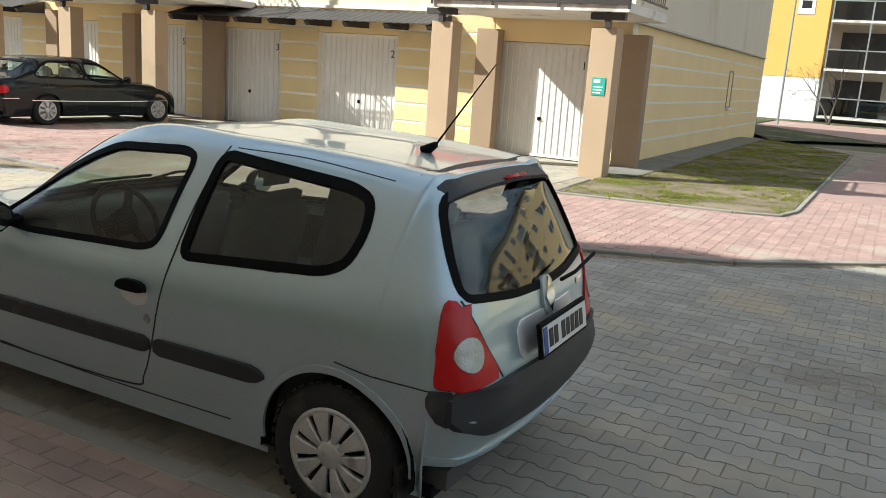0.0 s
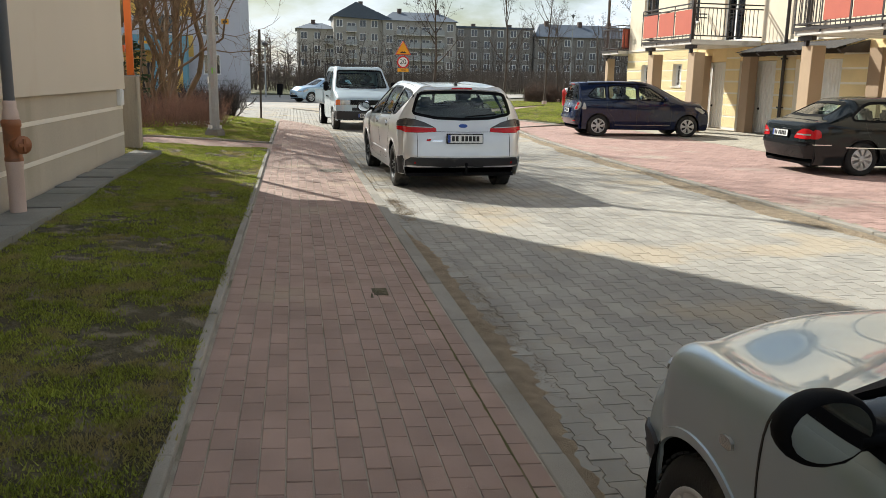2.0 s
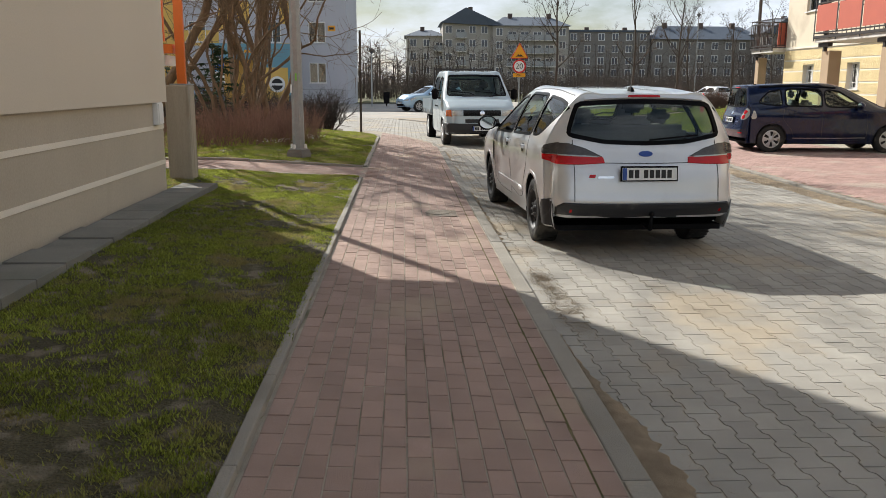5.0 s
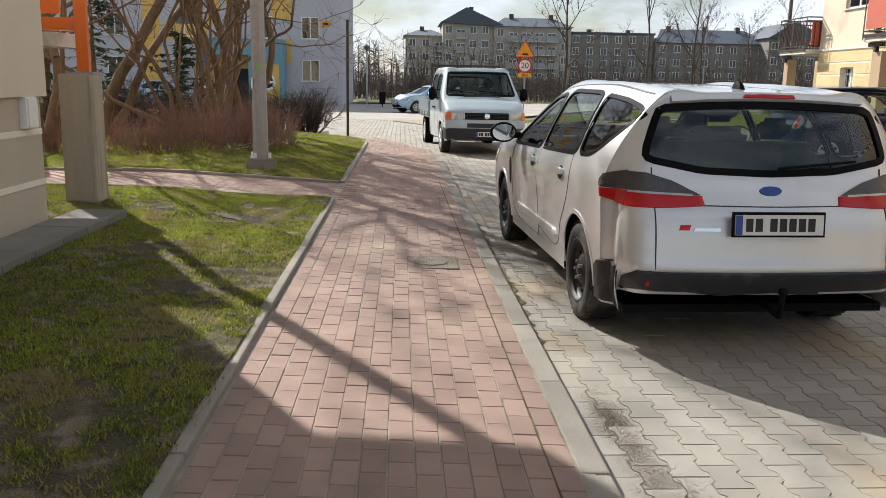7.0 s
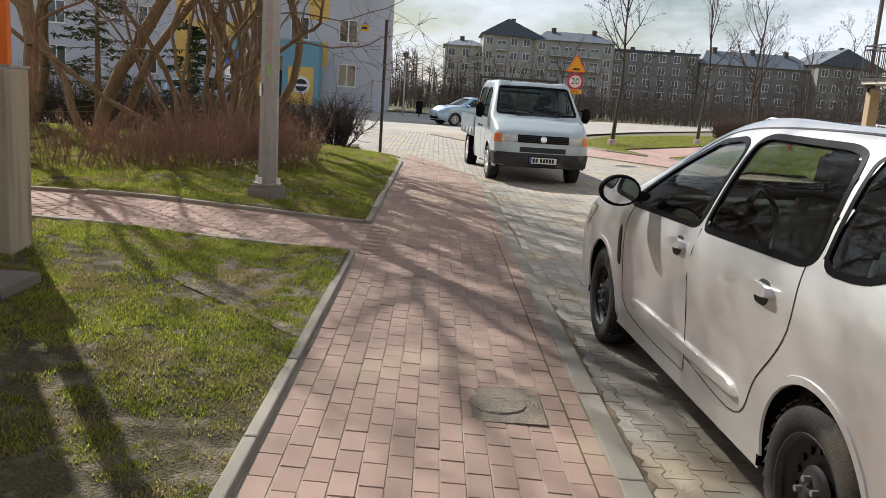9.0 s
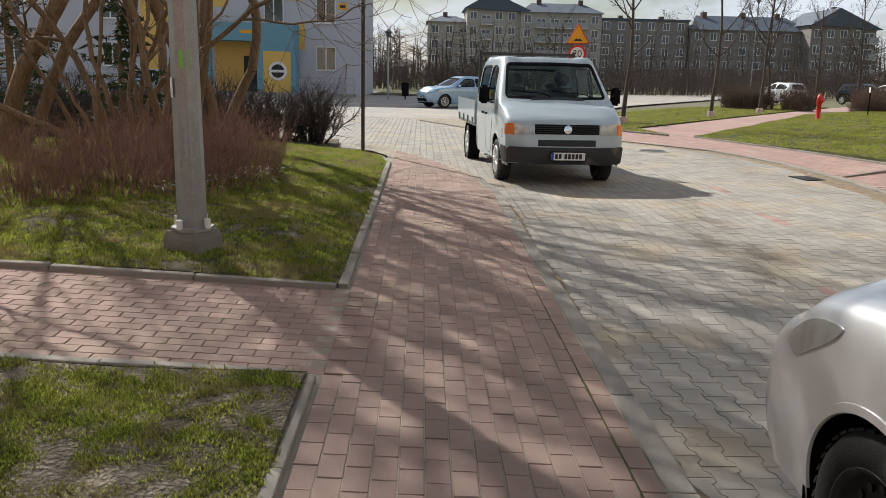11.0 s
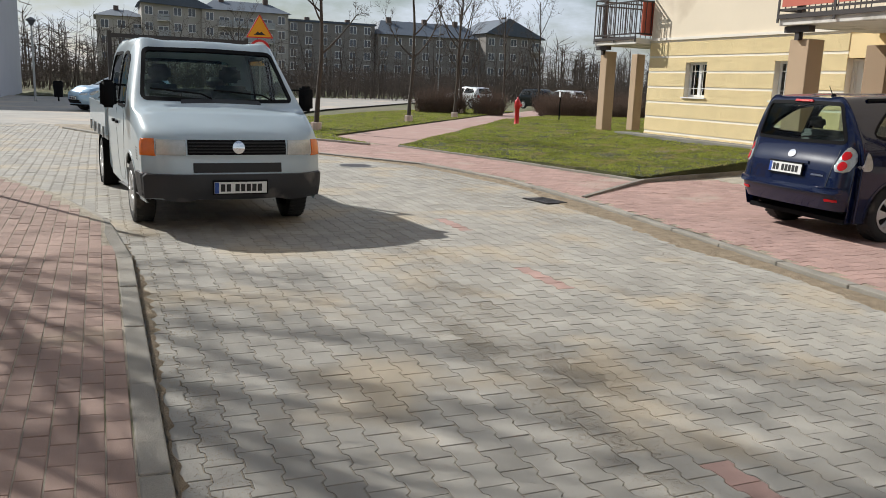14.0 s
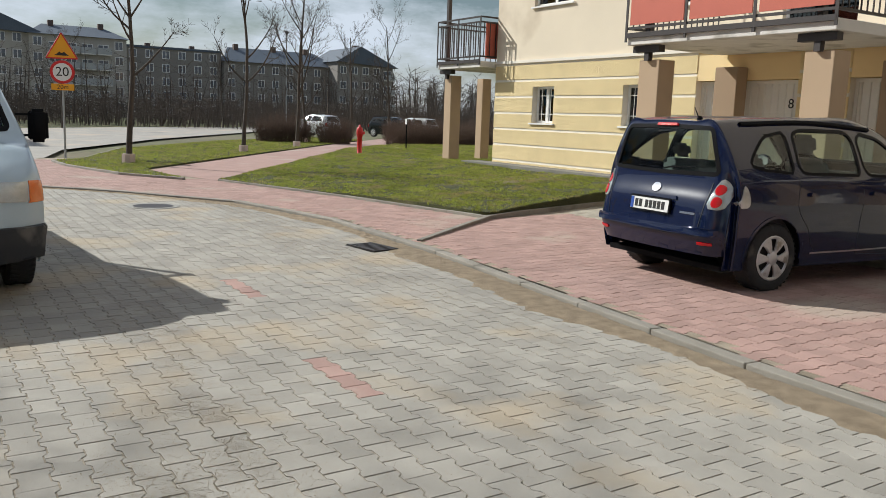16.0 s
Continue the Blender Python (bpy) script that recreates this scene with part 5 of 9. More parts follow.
# ---- cars: lofted bodies, local x forward, origin on the ground under the rear axle ----
def spline(pts, n):
    """Catmull-Rom through the points, n samples a span."""
    p = [np.array(q, float) for q in pts]
    p = [2 * p[0] - p[1]] + p + [2 * p[-1] - p[-2]]
    out = []
    for i in range(1, len(p) - 2):
        for k in range(n):
            t = k / n
            a, b, c, d = p[i - 1], p[i], p[i + 1], p[i + 2]
            out.append(0.5 * ((2 * b) + (c - a) * t + (2 * a - 5 * b + 4 * c - d) * t * t + (3 * b - a - 3 * c + d) * t ** 3))
    out.append(p[-2])
    return np.array(out)


def chaikin(pts, times=2, keep=0.13):
    pts = dense_loop(pts, keep)
    for _ in range(times):
        out = []
        for (x1, y1), (x2, y2) in zip(pts, pts[1:] + pts[:1]):
            out += [(0.78 * x1 + 0.22 * x2, 0.78 * y1 + 0.22 * y2), (0.22 * x1 + 0.78 * x2, 0.22 * y1 + 0.78 * y2)]
        pts = out
    return pts


def offset_loop(pts, d):
    """Move an outline outward by d."""
    area = sum(x1 * y2 - x2 * y1 for (x1, y1), (x2, y2) in zip(pts, pts[1:] + pts[:1]))
    s = 1 if area > 0 else -1
    out, k = [], len(pts)
    for i in range(k):
        (x0, y0), (x1, y1), (x2, y2) = pts[i - 1], pts[i], pts[(i + 1) % k]
        tx, ty = x2 - x0, y2 - y0
        ln = math.hypot(tx, ty) or 1
        out.append((x1 + s * ty / ln * d, y1 - s * tx / ln * d))
    return out


class Body:
    """A car body: the net of its design lines, holes for glass and wheels, and panels that follow its skin."""

    def __init__(self, name, m, label, rails, paint_mat, category="car", group="parked cars", fine=(12, 9)):
        self.car = empty(name, m, label, category, group)
        self.paint = paint_mat
        cols = [spline(r, fine[0]) for r in rails]          # T, R, S, L, B along the car
        n = len(cols[0])
        self.grid = []
        for i in range(n):
            t, r, s, lo, b = [c[i] for c in cols]
            ring = spline([b, lo, s, r, (t[0] * 0.72 + r[0] * 0.28, r[1] * 0.55, t[2] * 0.80 + r[2] * 0.20), t, (t[0] * 0.72 + r[0] * 0.28, -r[1] * 0.55, t[2] * 0.80 + r[2] * 0.20), (r[0], -r[1], r[2]), (s[0], -s[1], s[2]), (lo[0], -lo[1], lo[2]), (b[0], -b[1], b[2])], fine[1])
            self.grid.append(ring)
        self.grid = np.array(self.grid)
        k = self.grid.shape[1]
        self.verts = self.grid.reshape(-1, 3)
        self.faces = [(i * k + j, i * k + j + 1, (i + 1) * k + j + 1, (i + 1) * k + j) for i in range(n - 1) for j in range(k - 1)]
        self.bvh = BVHTree.FromPolygons([Vector(v) for v in self.verts], self.faces)
        self.cuts, self.mid = [], 1.3
        self.n, self.k = n, k

    # axis: "l", "r" the two sides, "f" the front, "b" the back, "t" from above
    def ray(self, axis, u, v):
        if axis in "lr":
            s = 1 if axis == "l" else -1
            o, d = Vector((u, s * 3, v)), Vector((0, -s, 0))
        elif axis in "fb":
            s = 1 if axis == "f" else -1
            o, d = Vector((s * 9, u, v)), Vector((-s, 0, 0))
        else:
            o, d = Vector((u, v, 4)), Vector((0, 0, -1))
        hit, nor, _, _ = self.bvh.ray_cast(o, d)
        if hit is None:
            near, nor, _, _ = self.bvh.find_nearest(o + d * (2.2 if axis in "lr" else 7 if axis in "fb" else 3))
            hit = near
        if nor.dot(d) > 0:
            nor = -nor
        return hit, nor

    def panel(self, name, axis, pts, material, lift=0.004, thick=0.012, parent=None, label="", rounds=1, step=0.05, bulge=0.0):
        """A plate that lies on the skin inside an outline."""
        loop = dense_loop(chaikin(pts, rounds) if rounds else pts, step)
        cu, cv = sum(p[0] for p in loop) / len(loop), sum(p[1] for p in loop) / len(loop)
        vs, fs, k = [], [], len(loop)
        levels = [(1.0, -thick), (1.0, lift * 0.5), (0.97, lift), (0.8, lift + bulge * 0.4), (0.6, lift + bulge * 0.7), (0.35, lift + bulge * 0.9)]
        for sc, off in levels:
            for u, v in loop:
                h, nr = self.ray(axis, cu + (u - cu) * sc, cv + (v - cv) * sc)
                vs.append(h + nr * off)
        h, nr = self.ray(axis, cu, cv)
        vs.append(h + nr * (lift + bulge))
        for a in range(len(levels) - 1):
            for i in range(k):
                j = (i + 1) % k
                fs.append((a * k + i, a * k + j, (a + 1) * k + j, (a + 1) * k + i))
        o = (len(levels) - 1) * k
        for i in range(k):
            fs.append((o + i, o + (i + 1) % k, len(vs) - 1))
        return self.mesh(name, vs, fs, material, parent, label)

    def mesh(self, name, vs, fs, material, parent, label, smooth=True):
        bm = bmesh.new()
        b = [bm.verts.new(v) for v in vs]
        for f in fs:
            try:
                bm.faces.new([b[i] for i in f])
            except ValueError:
                pass
        ob = part(name, bm, material, parent or self.car, label, smooth)
        me = ob.data
        if smooth and name != "body":
            me.set_sharp_from_angle(angle=radians(38))
        if sum((p.normal.dot(p.center - Vector((p.center.x * 0.8 + self.mid * 0.2, 0, 0.7)))) * p.area for p in me.polygons) < 0:
            me.flip_normals()
        return ob

    def trim(self, name, axis, pts, material, outer, inner, lift=0.004, parent=None, label="", rounds=2, step=0.04, thick=0.01):
        """A band along a closed outline, from inner to outer, on the skin."""
        loop = dense_loop(chaikin(pts, rounds), step)
        a, b = offset_loop(loop, outer), offset_loop(loop, -inner)
        vs, fs, k = [], [], len(loop)
        for ring, off in ((a, -thick), (a, lift), (b, lift), (b, -thick * 2)):
            for u, v in ring:
                h, nr = self.ray(axis, u, v)
                vs.append(h + nr * off)
        for q in range(3):
            for i in range(k):
                j = (i + 1) % k
                fs.append((q * k + i, q * k + j, (q + 1) * k + j, (q + 1) * k + i))
        return self.mesh(name, vs, fs, material, parent, label)

    def line(self, name, axis, pts, material, width=0.006, lift=0.0015, parent=None, smooth_n=6):
        """A seam or strip along an open line on the skin."""
        path = spline([(u, v, 0) for u, v in pts], smooth_n)[:, :2] if len(pts) > 2 else np.array([(pts[0][0] + (pts[1][0] - pts[0][0]) * i / 12, pts[0][1] + (pts[1][1] - pts[0][1]) * i / 12) for i in range(13)])
        vs, fs = [], []
        for i, (u, v) in enumerate(path):
            d = path[min(i + 1, len(path) - 1)] - path[max(i - 1, 0)]
            d = d / (np.linalg.norm(d) or 1)
            for s, off in ((-1, -0.004), (-0.8, lift), (0.8, lift), (1, -0.004)):
                h, nr = self.ray(axis, u - d[1] * s * width / 2, v + d[0] * s * width / 2)
                vs.append(h + nr * off)
            if i:
                for q in range(3):
                    a = (i - 1) * 4 + q
                    fs.append((a, a + 1, a + 5, a + 4))
        return self.mesh(name, vs, fs, material, parent, "")

    def window(self, name, axis, pts, material, rim=None, rim_out=0.02, rim_in=0.016, parent=None, rounds=2, label=""):
        loop = chaikin(pts, rounds)
        self.cuts.append((axis, loop))
        g = self.panel(name, axis, offset_loop(loop, 0.012), material, -0.006, 0.001, parent, label, 0, 0.06)
        g.visible_shadow = True
        if rim:
            self.trim("window_seal", axis, pts, rim, rim_out, rim_in, 0.003, g, "", rounds)
        return g

    def arch(self, x, r, z):
        self.cuts.append(("lr", [(x + r * math.cos(a), z + r * math.sin(a)) for a in np.linspace(0, 2 * math.pi, 40, endpoint=False)]))

    def finish(self, low=None, low_mat=None, low_name="bumper"):
        """Cut the holes and link the shell."""
        keep = []
        v = self.verts
        box_ = {(ax, id(lp_)): (min(q[0] for q in lp_), max(q[0] for q in lp_), min(q[1] for q in lp_), max(q[1] for q in lp_)) for ax, lp_ in self.cuts}
        for f in self.faces:
            c = v[list(f)].mean(0)
            gone = False
            for axis, loop in self.cuts:
                if not (box_[axis, id(loop)][0] < c[0 if axis in ("l", "r", "lr") else 1] < box_[axis, id(loop)][1] and box_[axis, id(loop)][2] < c[2] < box_[axis, id(loop)][3]):
                    continue
                if axis in ("l", "r", "lr"):
                    if (axis == "l" and c[1] < 0.2) or (axis == "r" and c[1] > -0.2) or abs(c[1]) < 0.35:
                        continue
                    gone = inside(loop, c[0], c[2])
                elif axis == "f":
                    gone = c[0] > self.mid and inside(loop, c[1], c[2])
                elif axis == "b":
                    gone = c[0] < self.mid and inside(loop, c[1], c[2])
                if gone:
                    break
            if not gone:
                keep.append(f)
        shell = self.mesh("body", v, keep, self.paint, self.car, "")
        return shell


def wheel(body, x, y, r, w, style, side):
    """Tyre, rim and cover; side +1 faces local +y."""
    wh = new("wheel")
    wh.matrix_basis = pose(x, y, r)
    wh.parent = body.car
    s = side
    rr = r * 0.66
    prof = [(rr, -w / 2), (r * 0.86, -w / 2 - 0.004), (r * 0.955, -w / 2 + 0.008), (r, -w / 2 + 0.03), (r, w / 2 - 0.03), (r * 0.955, w / 2 - 0.008), (r * 0.86, w / 2 + 0.004), (rr, w / 2), (rr * 0.97, w / 2 - 0.02), (rr * 0.97, -w / 2 + 0.02)]
    part("tyre", lathe(prof, 40, "y", closed=True), M["rubber"], wh, smooth=True)
    for sy in (-1, 1):
        bm = bmesh.new()
        for i in range(40):
            mm = pose(0, 0, 0, 0, 9.0 * i, 0)
            add_box(bm, -0.012, 0.012, sy * w * 0.30 - w * 0.17, sy * w * 0.30 + w * 0.17, r - 0.006, r + 0.003, 0, mm @ pose(0, 0, 0, 0, 0, 18 * sy))
        part("tread", bm, M["rubber"], wh)
    yo = s * (w / 2)
    dark = M["rim_black"]
    part("rim", lathe([(0.001, yo - s * 0.05), (rr * 0.8, yo - s * 0.06), (rr * 0.93, yo - s * 0.03), (rr * 0.985, yo - s * 0.002), (rr * 1.0, yo - s * 0.012)], 40, "y"), dark if style != "merc" else M["rim_silver"], wh, smooth=True)
    if style == "steel":
        part("hub", lathe([(0.001, yo - s * 0.005), (0.032, yo - s * 0.005), (0.04, yo - s * 0.02), (0.085, yo - s * 0.025), (0.105, yo - s * 0.04)], 24, "y"), dark, wh, smooth=True)
        for i in range(5):
            a = 2 * math.pi * i / 5
            part("wheel_nut", add_tube(bmesh.new(), (0.058 * math.cos(a), yo - s * 0.03, 0.058 * math.sin(a)), (0.058 * math.cos(a), yo + s * 0.004, 0.058 * math.sin(a)), 0.012, n=6), M["galv"], wh)
        for i in range(16):
            a = 2 * math.pi * (i + 0.5) / 16
            part("rim_slot", add_tube(bmesh.new(), (rr * 0.72 * math.cos(a), yo - s * 0.055, rr * 0.72 * math.sin(a)), (rr * 0.72 * math.cos(a), yo - s * 0.045, rr * 0.72 * math.sin(a)), 0.014, n=8), M["ink"], wh)
        part("rim_edge", lathe([(rr * 0.9, yo - s * 0.02), (rr * 0.97, yo - s * 0.0), (rr * 1.0, yo + s * 0.002), (rr * 1.01, yo - s * 0.012)], 40, "y"), dark, wh, smooth=True)
        return wh
    n = {"clio": 10, "verso": 6, "merc": 8, "plain": 7, "van": 12}[style]
    silver = M["rim_silver"]
    part("cover_rim", lathe([(rr * 0.86, yo - s * 0.004), (rr * 0.93, yo + s * 0.006), (rr * 1.0, yo + s * 0.004), (rr * 1.02, yo - s * 0.01)], 40, "y"), silver, wh, smooth=True)
    part("cover_hub", lathe([(0.001, yo + s * 0.014), (rr * 0.2, yo + s * 0.012), (rr * 0.3, yo + s * 0.004), (rr * 0.34, yo - s * 0.01)], 28, "y"), silver, wh, smooth=True)
    fill = {"clio": 0.74, "verso": 0.56, "merc": 0.62, "plain": 0.5, "van": 0.7}[style]
    for i in range(n):
        a0 = 2 * math.pi * i / n
        bm = bmesh.new()
        lay = []
        for rad, wd, h in ((0.28, 0.9 * fill, 0.006), (0.5, fill, 0.012), (0.72, fill, 0.010), (0.90, 1.08 * fill, 0.004)):
            half = math.pi / n * wd
            lay.append([bm.verts.new((rr * rad * math.cos(a0 + t * half), yo + s * (h if abs(t) < 0.9 else h - 0.006), rr * rad * math.sin(a0 + t * half))) for t in (-1, -0.8, 0, 0.8, 1)])
        for p, q in zip(lay, lay[1:]):
            for k in range(4):
                bm.faces.new((p[k], p[k + 1], q[k + 1], q[k]))
        r2 = bmesh.ops.extrude_face_region(bm, geom=bm.faces[:])
        bmesh.ops.translate(bm, vec=(0, -s * 0.014, 0), verts=[e for e in r2["geom"] if isinstance(e, bmesh.types.BMVert)])
        part("spoke", bm, silver, wh, smooth=False)
    return wh


def number_plate(body, m, w=0.52, h=0.114):
    """Registration plate with plain bars in place of characters; faces local -y."""
    p = new("licence_plate")
    p.matrix_basis = m
    p.parent = body.car
    box("surround", -w / 2 - 0.012, w / 2 + 0.012, -0.006, 0.012, -h / 2 - 0.012, h / 2 + 0.016, M["black_plastic"], p)
    box("plate", -w / 2, w / 2, -0.010, -0.0062, -h / 2, h / 2, M["plate_white"], p)
    box("blue_band", -w / 2 + 0.002, -w / 2 + 0.042, -0.0125, -0.0102, -h / 2 + 0.002, h / 2 - 0.002, M["plate_blue"], p)
    x = -w / 2 + 0.062
    for k in range(7):
        if k == 2:
            x += 0.03
        wd = 0.042
        box("character_bar", x, x + wd, -0.0125, -0.0102, -h / 2 + 0.02, h / 2 - 0.02, M["ink"], p)
        x += wd + 0.014
    return p


def rounded(name, x0, x1, y0, y1, z0, z1, material, parent, bev=0.04, m=None, label=""):
    bm = add_box(bmesh.new(), x0, x1, y0, y1, z0, z1)
    bmesh.ops.subdivide_edges(bm, edges=bm.edges[:], cuts=1, use_grid_fill=True)
    bmesh.ops.bevel(bm, geom=[e for e in bm.edges if e.calc_face_angle(0) > 0.5], offset=min(bev, 0.45 * min(x1 - x0, y1 - y0, z1 - z0)), segments=3, affect="EDGES")
    if m is not None:
        bmesh.ops.transform(bm, matrix=m, verts=bm.verts[:])
    return part(name, bm, material, parent, label, True)


def interior(body, front_x, rear_x, floor_z, half, belt, head, wheel_side=1):
    """Floor tub, dashboard, steering wheel, seats."""
    c = body.car
    boxes("floor_tub", [(rear_x - 0.55, front_x + 0.95, -half + 0.14, half - 0.14, floor_z - 0.08, floor_z)], M["cabin"], c)
    for s in (-1, 1):
        box("door_lining", rear_x - 0.3, front_x + 0.6, s * (half - 0.14) - 0.015, s * (half - 0.14) + 0.015, floor_z, belt - 0.05, M["cabin"], c)
    rounded("dashboard", front_x + 0.42, front_x + 0.95, -half + 0.17, half - 0.17, belt - 0.35, belt + 0.03, M["cabin"], c, 0.08)
    for s in (-1, 1):
        seat = new("seat")
        seat.parent = c
        seat.matrix_basis = pose(front_x - 0.35, s * half * 0.45, floor_z)
        rounded("cushion", -0.1, 0.42, -0.24, 0.24, 0.18, 0.34, M["seat"], seat, 0.06)
        rounded("backrest", -0.08, 0.08, -0.24, 0.24, 0.0, 0.62, M["seat"], seat, 0.06, pose(-0.1, 0, 0.28, 0, -14))
        rounded("headrest", -0.05, 0.05, -0.13, 0.13, 0.66, 0.86, M["seat"], seat, 0.05, pose(-0.1, 0, 0.28, 0, -14))
    bench = new("rear_bench")
    bench.parent = c
    bench.matrix_basis = pose(rear_x, 0, floor_z)
    rounded("cushion", -0.1, 0.42, -half + 0.2, half - 0.2, 0.2, 0.36, M["seat"], bench, 0.06)
    rounded("backrest", -0.08, 0.08, -half + 0.2, half - 0.2, 0.0, 0.55, M["seat"], bench, 0.06, pose(-0.1, 0, 0.3, 0, -18))
    for y in (-0.4, 0.4):
        rounded("headrest", -0.05, 0.05, -0.12, 0.12, 0.57, 0.72, M["seat"], bench, 0.05, pose(-0.1, y, 0.3, 0, -18))
    bm = bmesh.new()
    n1, n2, R, r_ = 28, 8, 0.185, 0.014
    vv = [[bm.verts.new(((R + r_ * math.cos(2 * math.pi * j / n2)) * math.cos(2 * math.pi * i / n1), (R + r_ * math.cos(2 * math.pi * j / n2)) * math.sin(2 * math.pi * i / n1), r_ * math.sin(2 * math.pi * j / n2))) for j in range(n2)] for i in range(n1)]
    for i in range(n1):
        for j in range(n2):
            bm.faces.new((vv[i][j], vv[(i + 1) % n1][j], vv[(i + 1) % n1][(j + 1) % n2], vv[i][(j + 1) % n2]))
    for a in (0, 120, 240):
        add_box(bm, 0.03, R, -0.02, 0.02, -0.012, 0.006, 0, pose(0, 0, 0, 0, 0, a + 90))
    add_tube(bm, (0, 0, -0.2), (0, 0, 0.01), 0.05, 0.07, 14)
    st = part("steering_wheel", bm, M["black_plastic"], c, smooth=True)
    st.matrix_basis = pose(front_x + 0.33, wheel_side * half * 0.45, belt + 0.0, 0, -62, 0)


def mirror(body, x, y, z, side, material, size=0.1):
    """Door mirror on a short arm; side +1 is local +y."""
    mr = new("door_mirror")
    mr.matrix_basis = pose(x, y, z)
    mr.parent = body.car
    s = side
    bm = bmesh.new()
    bmesh.ops.create_uvsphere(bm, u_segments=18, v_segments=12, radius=1.0)
    for v in bm.verts:
        v.co = Vector((max(v.co.x, -0.35) * size * 0.75, v.co.y * size * 1.05, v.co.z * size * 0.78)) + Vector((0, s * size * 1.25, 0.03))
    part("housing", bm, material, mr, smooth=True)
    gl = bmesh.new()
    bmesh.ops.create_circle(gl, cap_ends=True, segments=20, radius=1.0)
    for v in gl.verts:
        v.co = Vector((-size * 0.35 * 0.75 - 0.003, v.co.x * size * 0.88, v.co.y * size * 0.63)) + Vector((0, s * size * 1.25, 0.03))
    part("mirror_glass", gl, M["mirror"], mr)
    rounded("arm", -0.03, 0.05, min(-0.03 * s, s * size * 0.7), max(-0.03 * s, s * size * 0.7), -0.02, 0.03, M["black_plastic"], mr, 0.015)
    return mr


def wiper(body, pts, name="wiper"):
    bm = bmesh.new()
    for a, b in zip(pts, pts[1:]):
        add_tube(bm, a, b, 0.009, n=5)
    return part(name, bm, M["black_plastic"], body.car)


M["mirror"] = mat("mirror", (0.7, 0.72, 0.75), 0.03, 1.0, var=0, bump=0)


def hatch_rails(p):
    """Design lines of a hatchback or people carrier: centre line, roof edge, shoulder, mid side, sill."""
    n, t, w = p["nose"], p["tail"], p["half"]
    hz, cz, rz, bz = p["hood"], p["cowl_z"], p["roof"], p["belt"]
    cx, wx, rx = p["cowl_x"], p["ws_x"], p["rr_x"]
    br, gz, rw, zb = p["belt_rear"], p["glass_z"], p["roof_half"], p["sill"]
    mid = (wx + rx) / 2
    T = [(n - 0.06, 0, zb + 0.06), (n, 0, 0.46), (n - 0.03, 0, hz - 0.13), (n - 0.16, 0, hz), ((n + cx) / 2 + 0.05, 0, hz * 0.35 + cz * 0.65 + 0.02), (cx, 0, cz), (wx, 0, rz - 0.04), (mid, 0, rz), (rx, 0, rz - 0.045), (rx - 0.16, 0, rz - 0.10), (t + p["lean"], 0, gz), (t + 0.05, 0, gz - 0.22), (t + 0.015, 0, 0.60), (t, 0, 0.50), (t + 0.06, 0, zb + 0.12)]
    R = [(n - 0.12, w * 0.55, zb + 0.06), (n - 0.05, w * 0.58, 0.46), (n - 0.09, w * 0.60, hz - 0.13), (n - 0.26, w * 0.64, hz - 0.02), ((n + cx) / 2 - 0.05, w * 0.74, hz * 0.3 + cz * 0.7 - 0.035), (cx - 0.16, w * 0.83, cz - 0.03), (wx - 0.12, rw, rz - 0.07), (mid, rw + 0.015, rz - 0.035), (rx, rw - 0.005, rz - 0.075), (rx - 0.14, rw - 0.01, rz - 0.13), (t + p["lean"] + 0.05, w * 0.77, gz - 0.01), (t + 0.10, w * 0.80, gz - 0.23), (t + 0.07, w * 0.80, 0.60), (t + 0.06, w * 0.80, 0.50), (t + 0.12, w * 0.78, zb + 0.12)]
    S = [(n - 0.30, w * 0.80, zb + 0.06), (n - 0.25, w * 0.86, 0.46), (n - 0.30, w * 0.89, hz - 0.16), (n - 0.44, w * 0.93, hz - 0.07), ((n + cx) / 2 - 0.12, w * 0.98, bz - 0.06), (cx - 0.2, w, bz - 0.015), (wx - 0.1, w, bz), (mid, w, bz + (br - bz) * 0.45), (rx + 0.03, w * 0.985, br), (rx - 0.10, w * 0.97, br), (t + p["lean"] + 0.14, w * 0.935, gz - 0.07), (t + 0.20, w * 0.925, gz - 0.25), (t + 0.19, w * 0.93, 0.60), (t + 0.20, w * 0.93, 0.50), (t + 0.24, w * 0.90, zb + 0.12)]
    if p.get("square"):
        S[:4] = [(n - 0.24, w * 0.86, zb + 0.06), (n - 0.19, w * 0.91, 0.46), (n - 0.24, w * 0.935, hz - 0.16), (n - 0.40, w * 0.955, hz - 0.06)]
        R[10:] = [(t + p["lean"] + 0.03, w * 0.79, gz - 0.01), (t + 0.085, w * 0.81, gz - 0.23), (t + 0.05, w * 0.82, 0.60), (t + 0.045, w * 0.82, 0.50), (t + 0.11, w * 0.79, zb + 0.12)]
        S[10:] = [(t + p["lean"] + 0.12, w * 0.915, gz - 0.05), (t + 0.19, w * 0.925, gz - 0.23), (t + 0.15, w * 0.93, 0.60), (t + 0.16, w * 0.93, 0.50), (t + 0.21, w * 0.91, zb + 0.12)]
    L, B = [], []
    for i, s in enumerate(S):
        edge = i in (0, len(S) - 1)
        bx = s[0] + (0.03 if s[0] < 0.3 else -0.03 if s[0] > n - 0.7 else 0)
        by = min(s[1] * 1.005, w * 0.985)
        lz = s[2] * 0.5 + zb * 0.5
        L.append((s[0] + (bx - s[0]) * 0.5, min(w * 1.005, max(s[1], by) * (1.0 if edge else 1.012)), lz))
        B.append((bx, by * 0.97, zb if not edge else zb - 0.01))
    return T, R, S, L, B


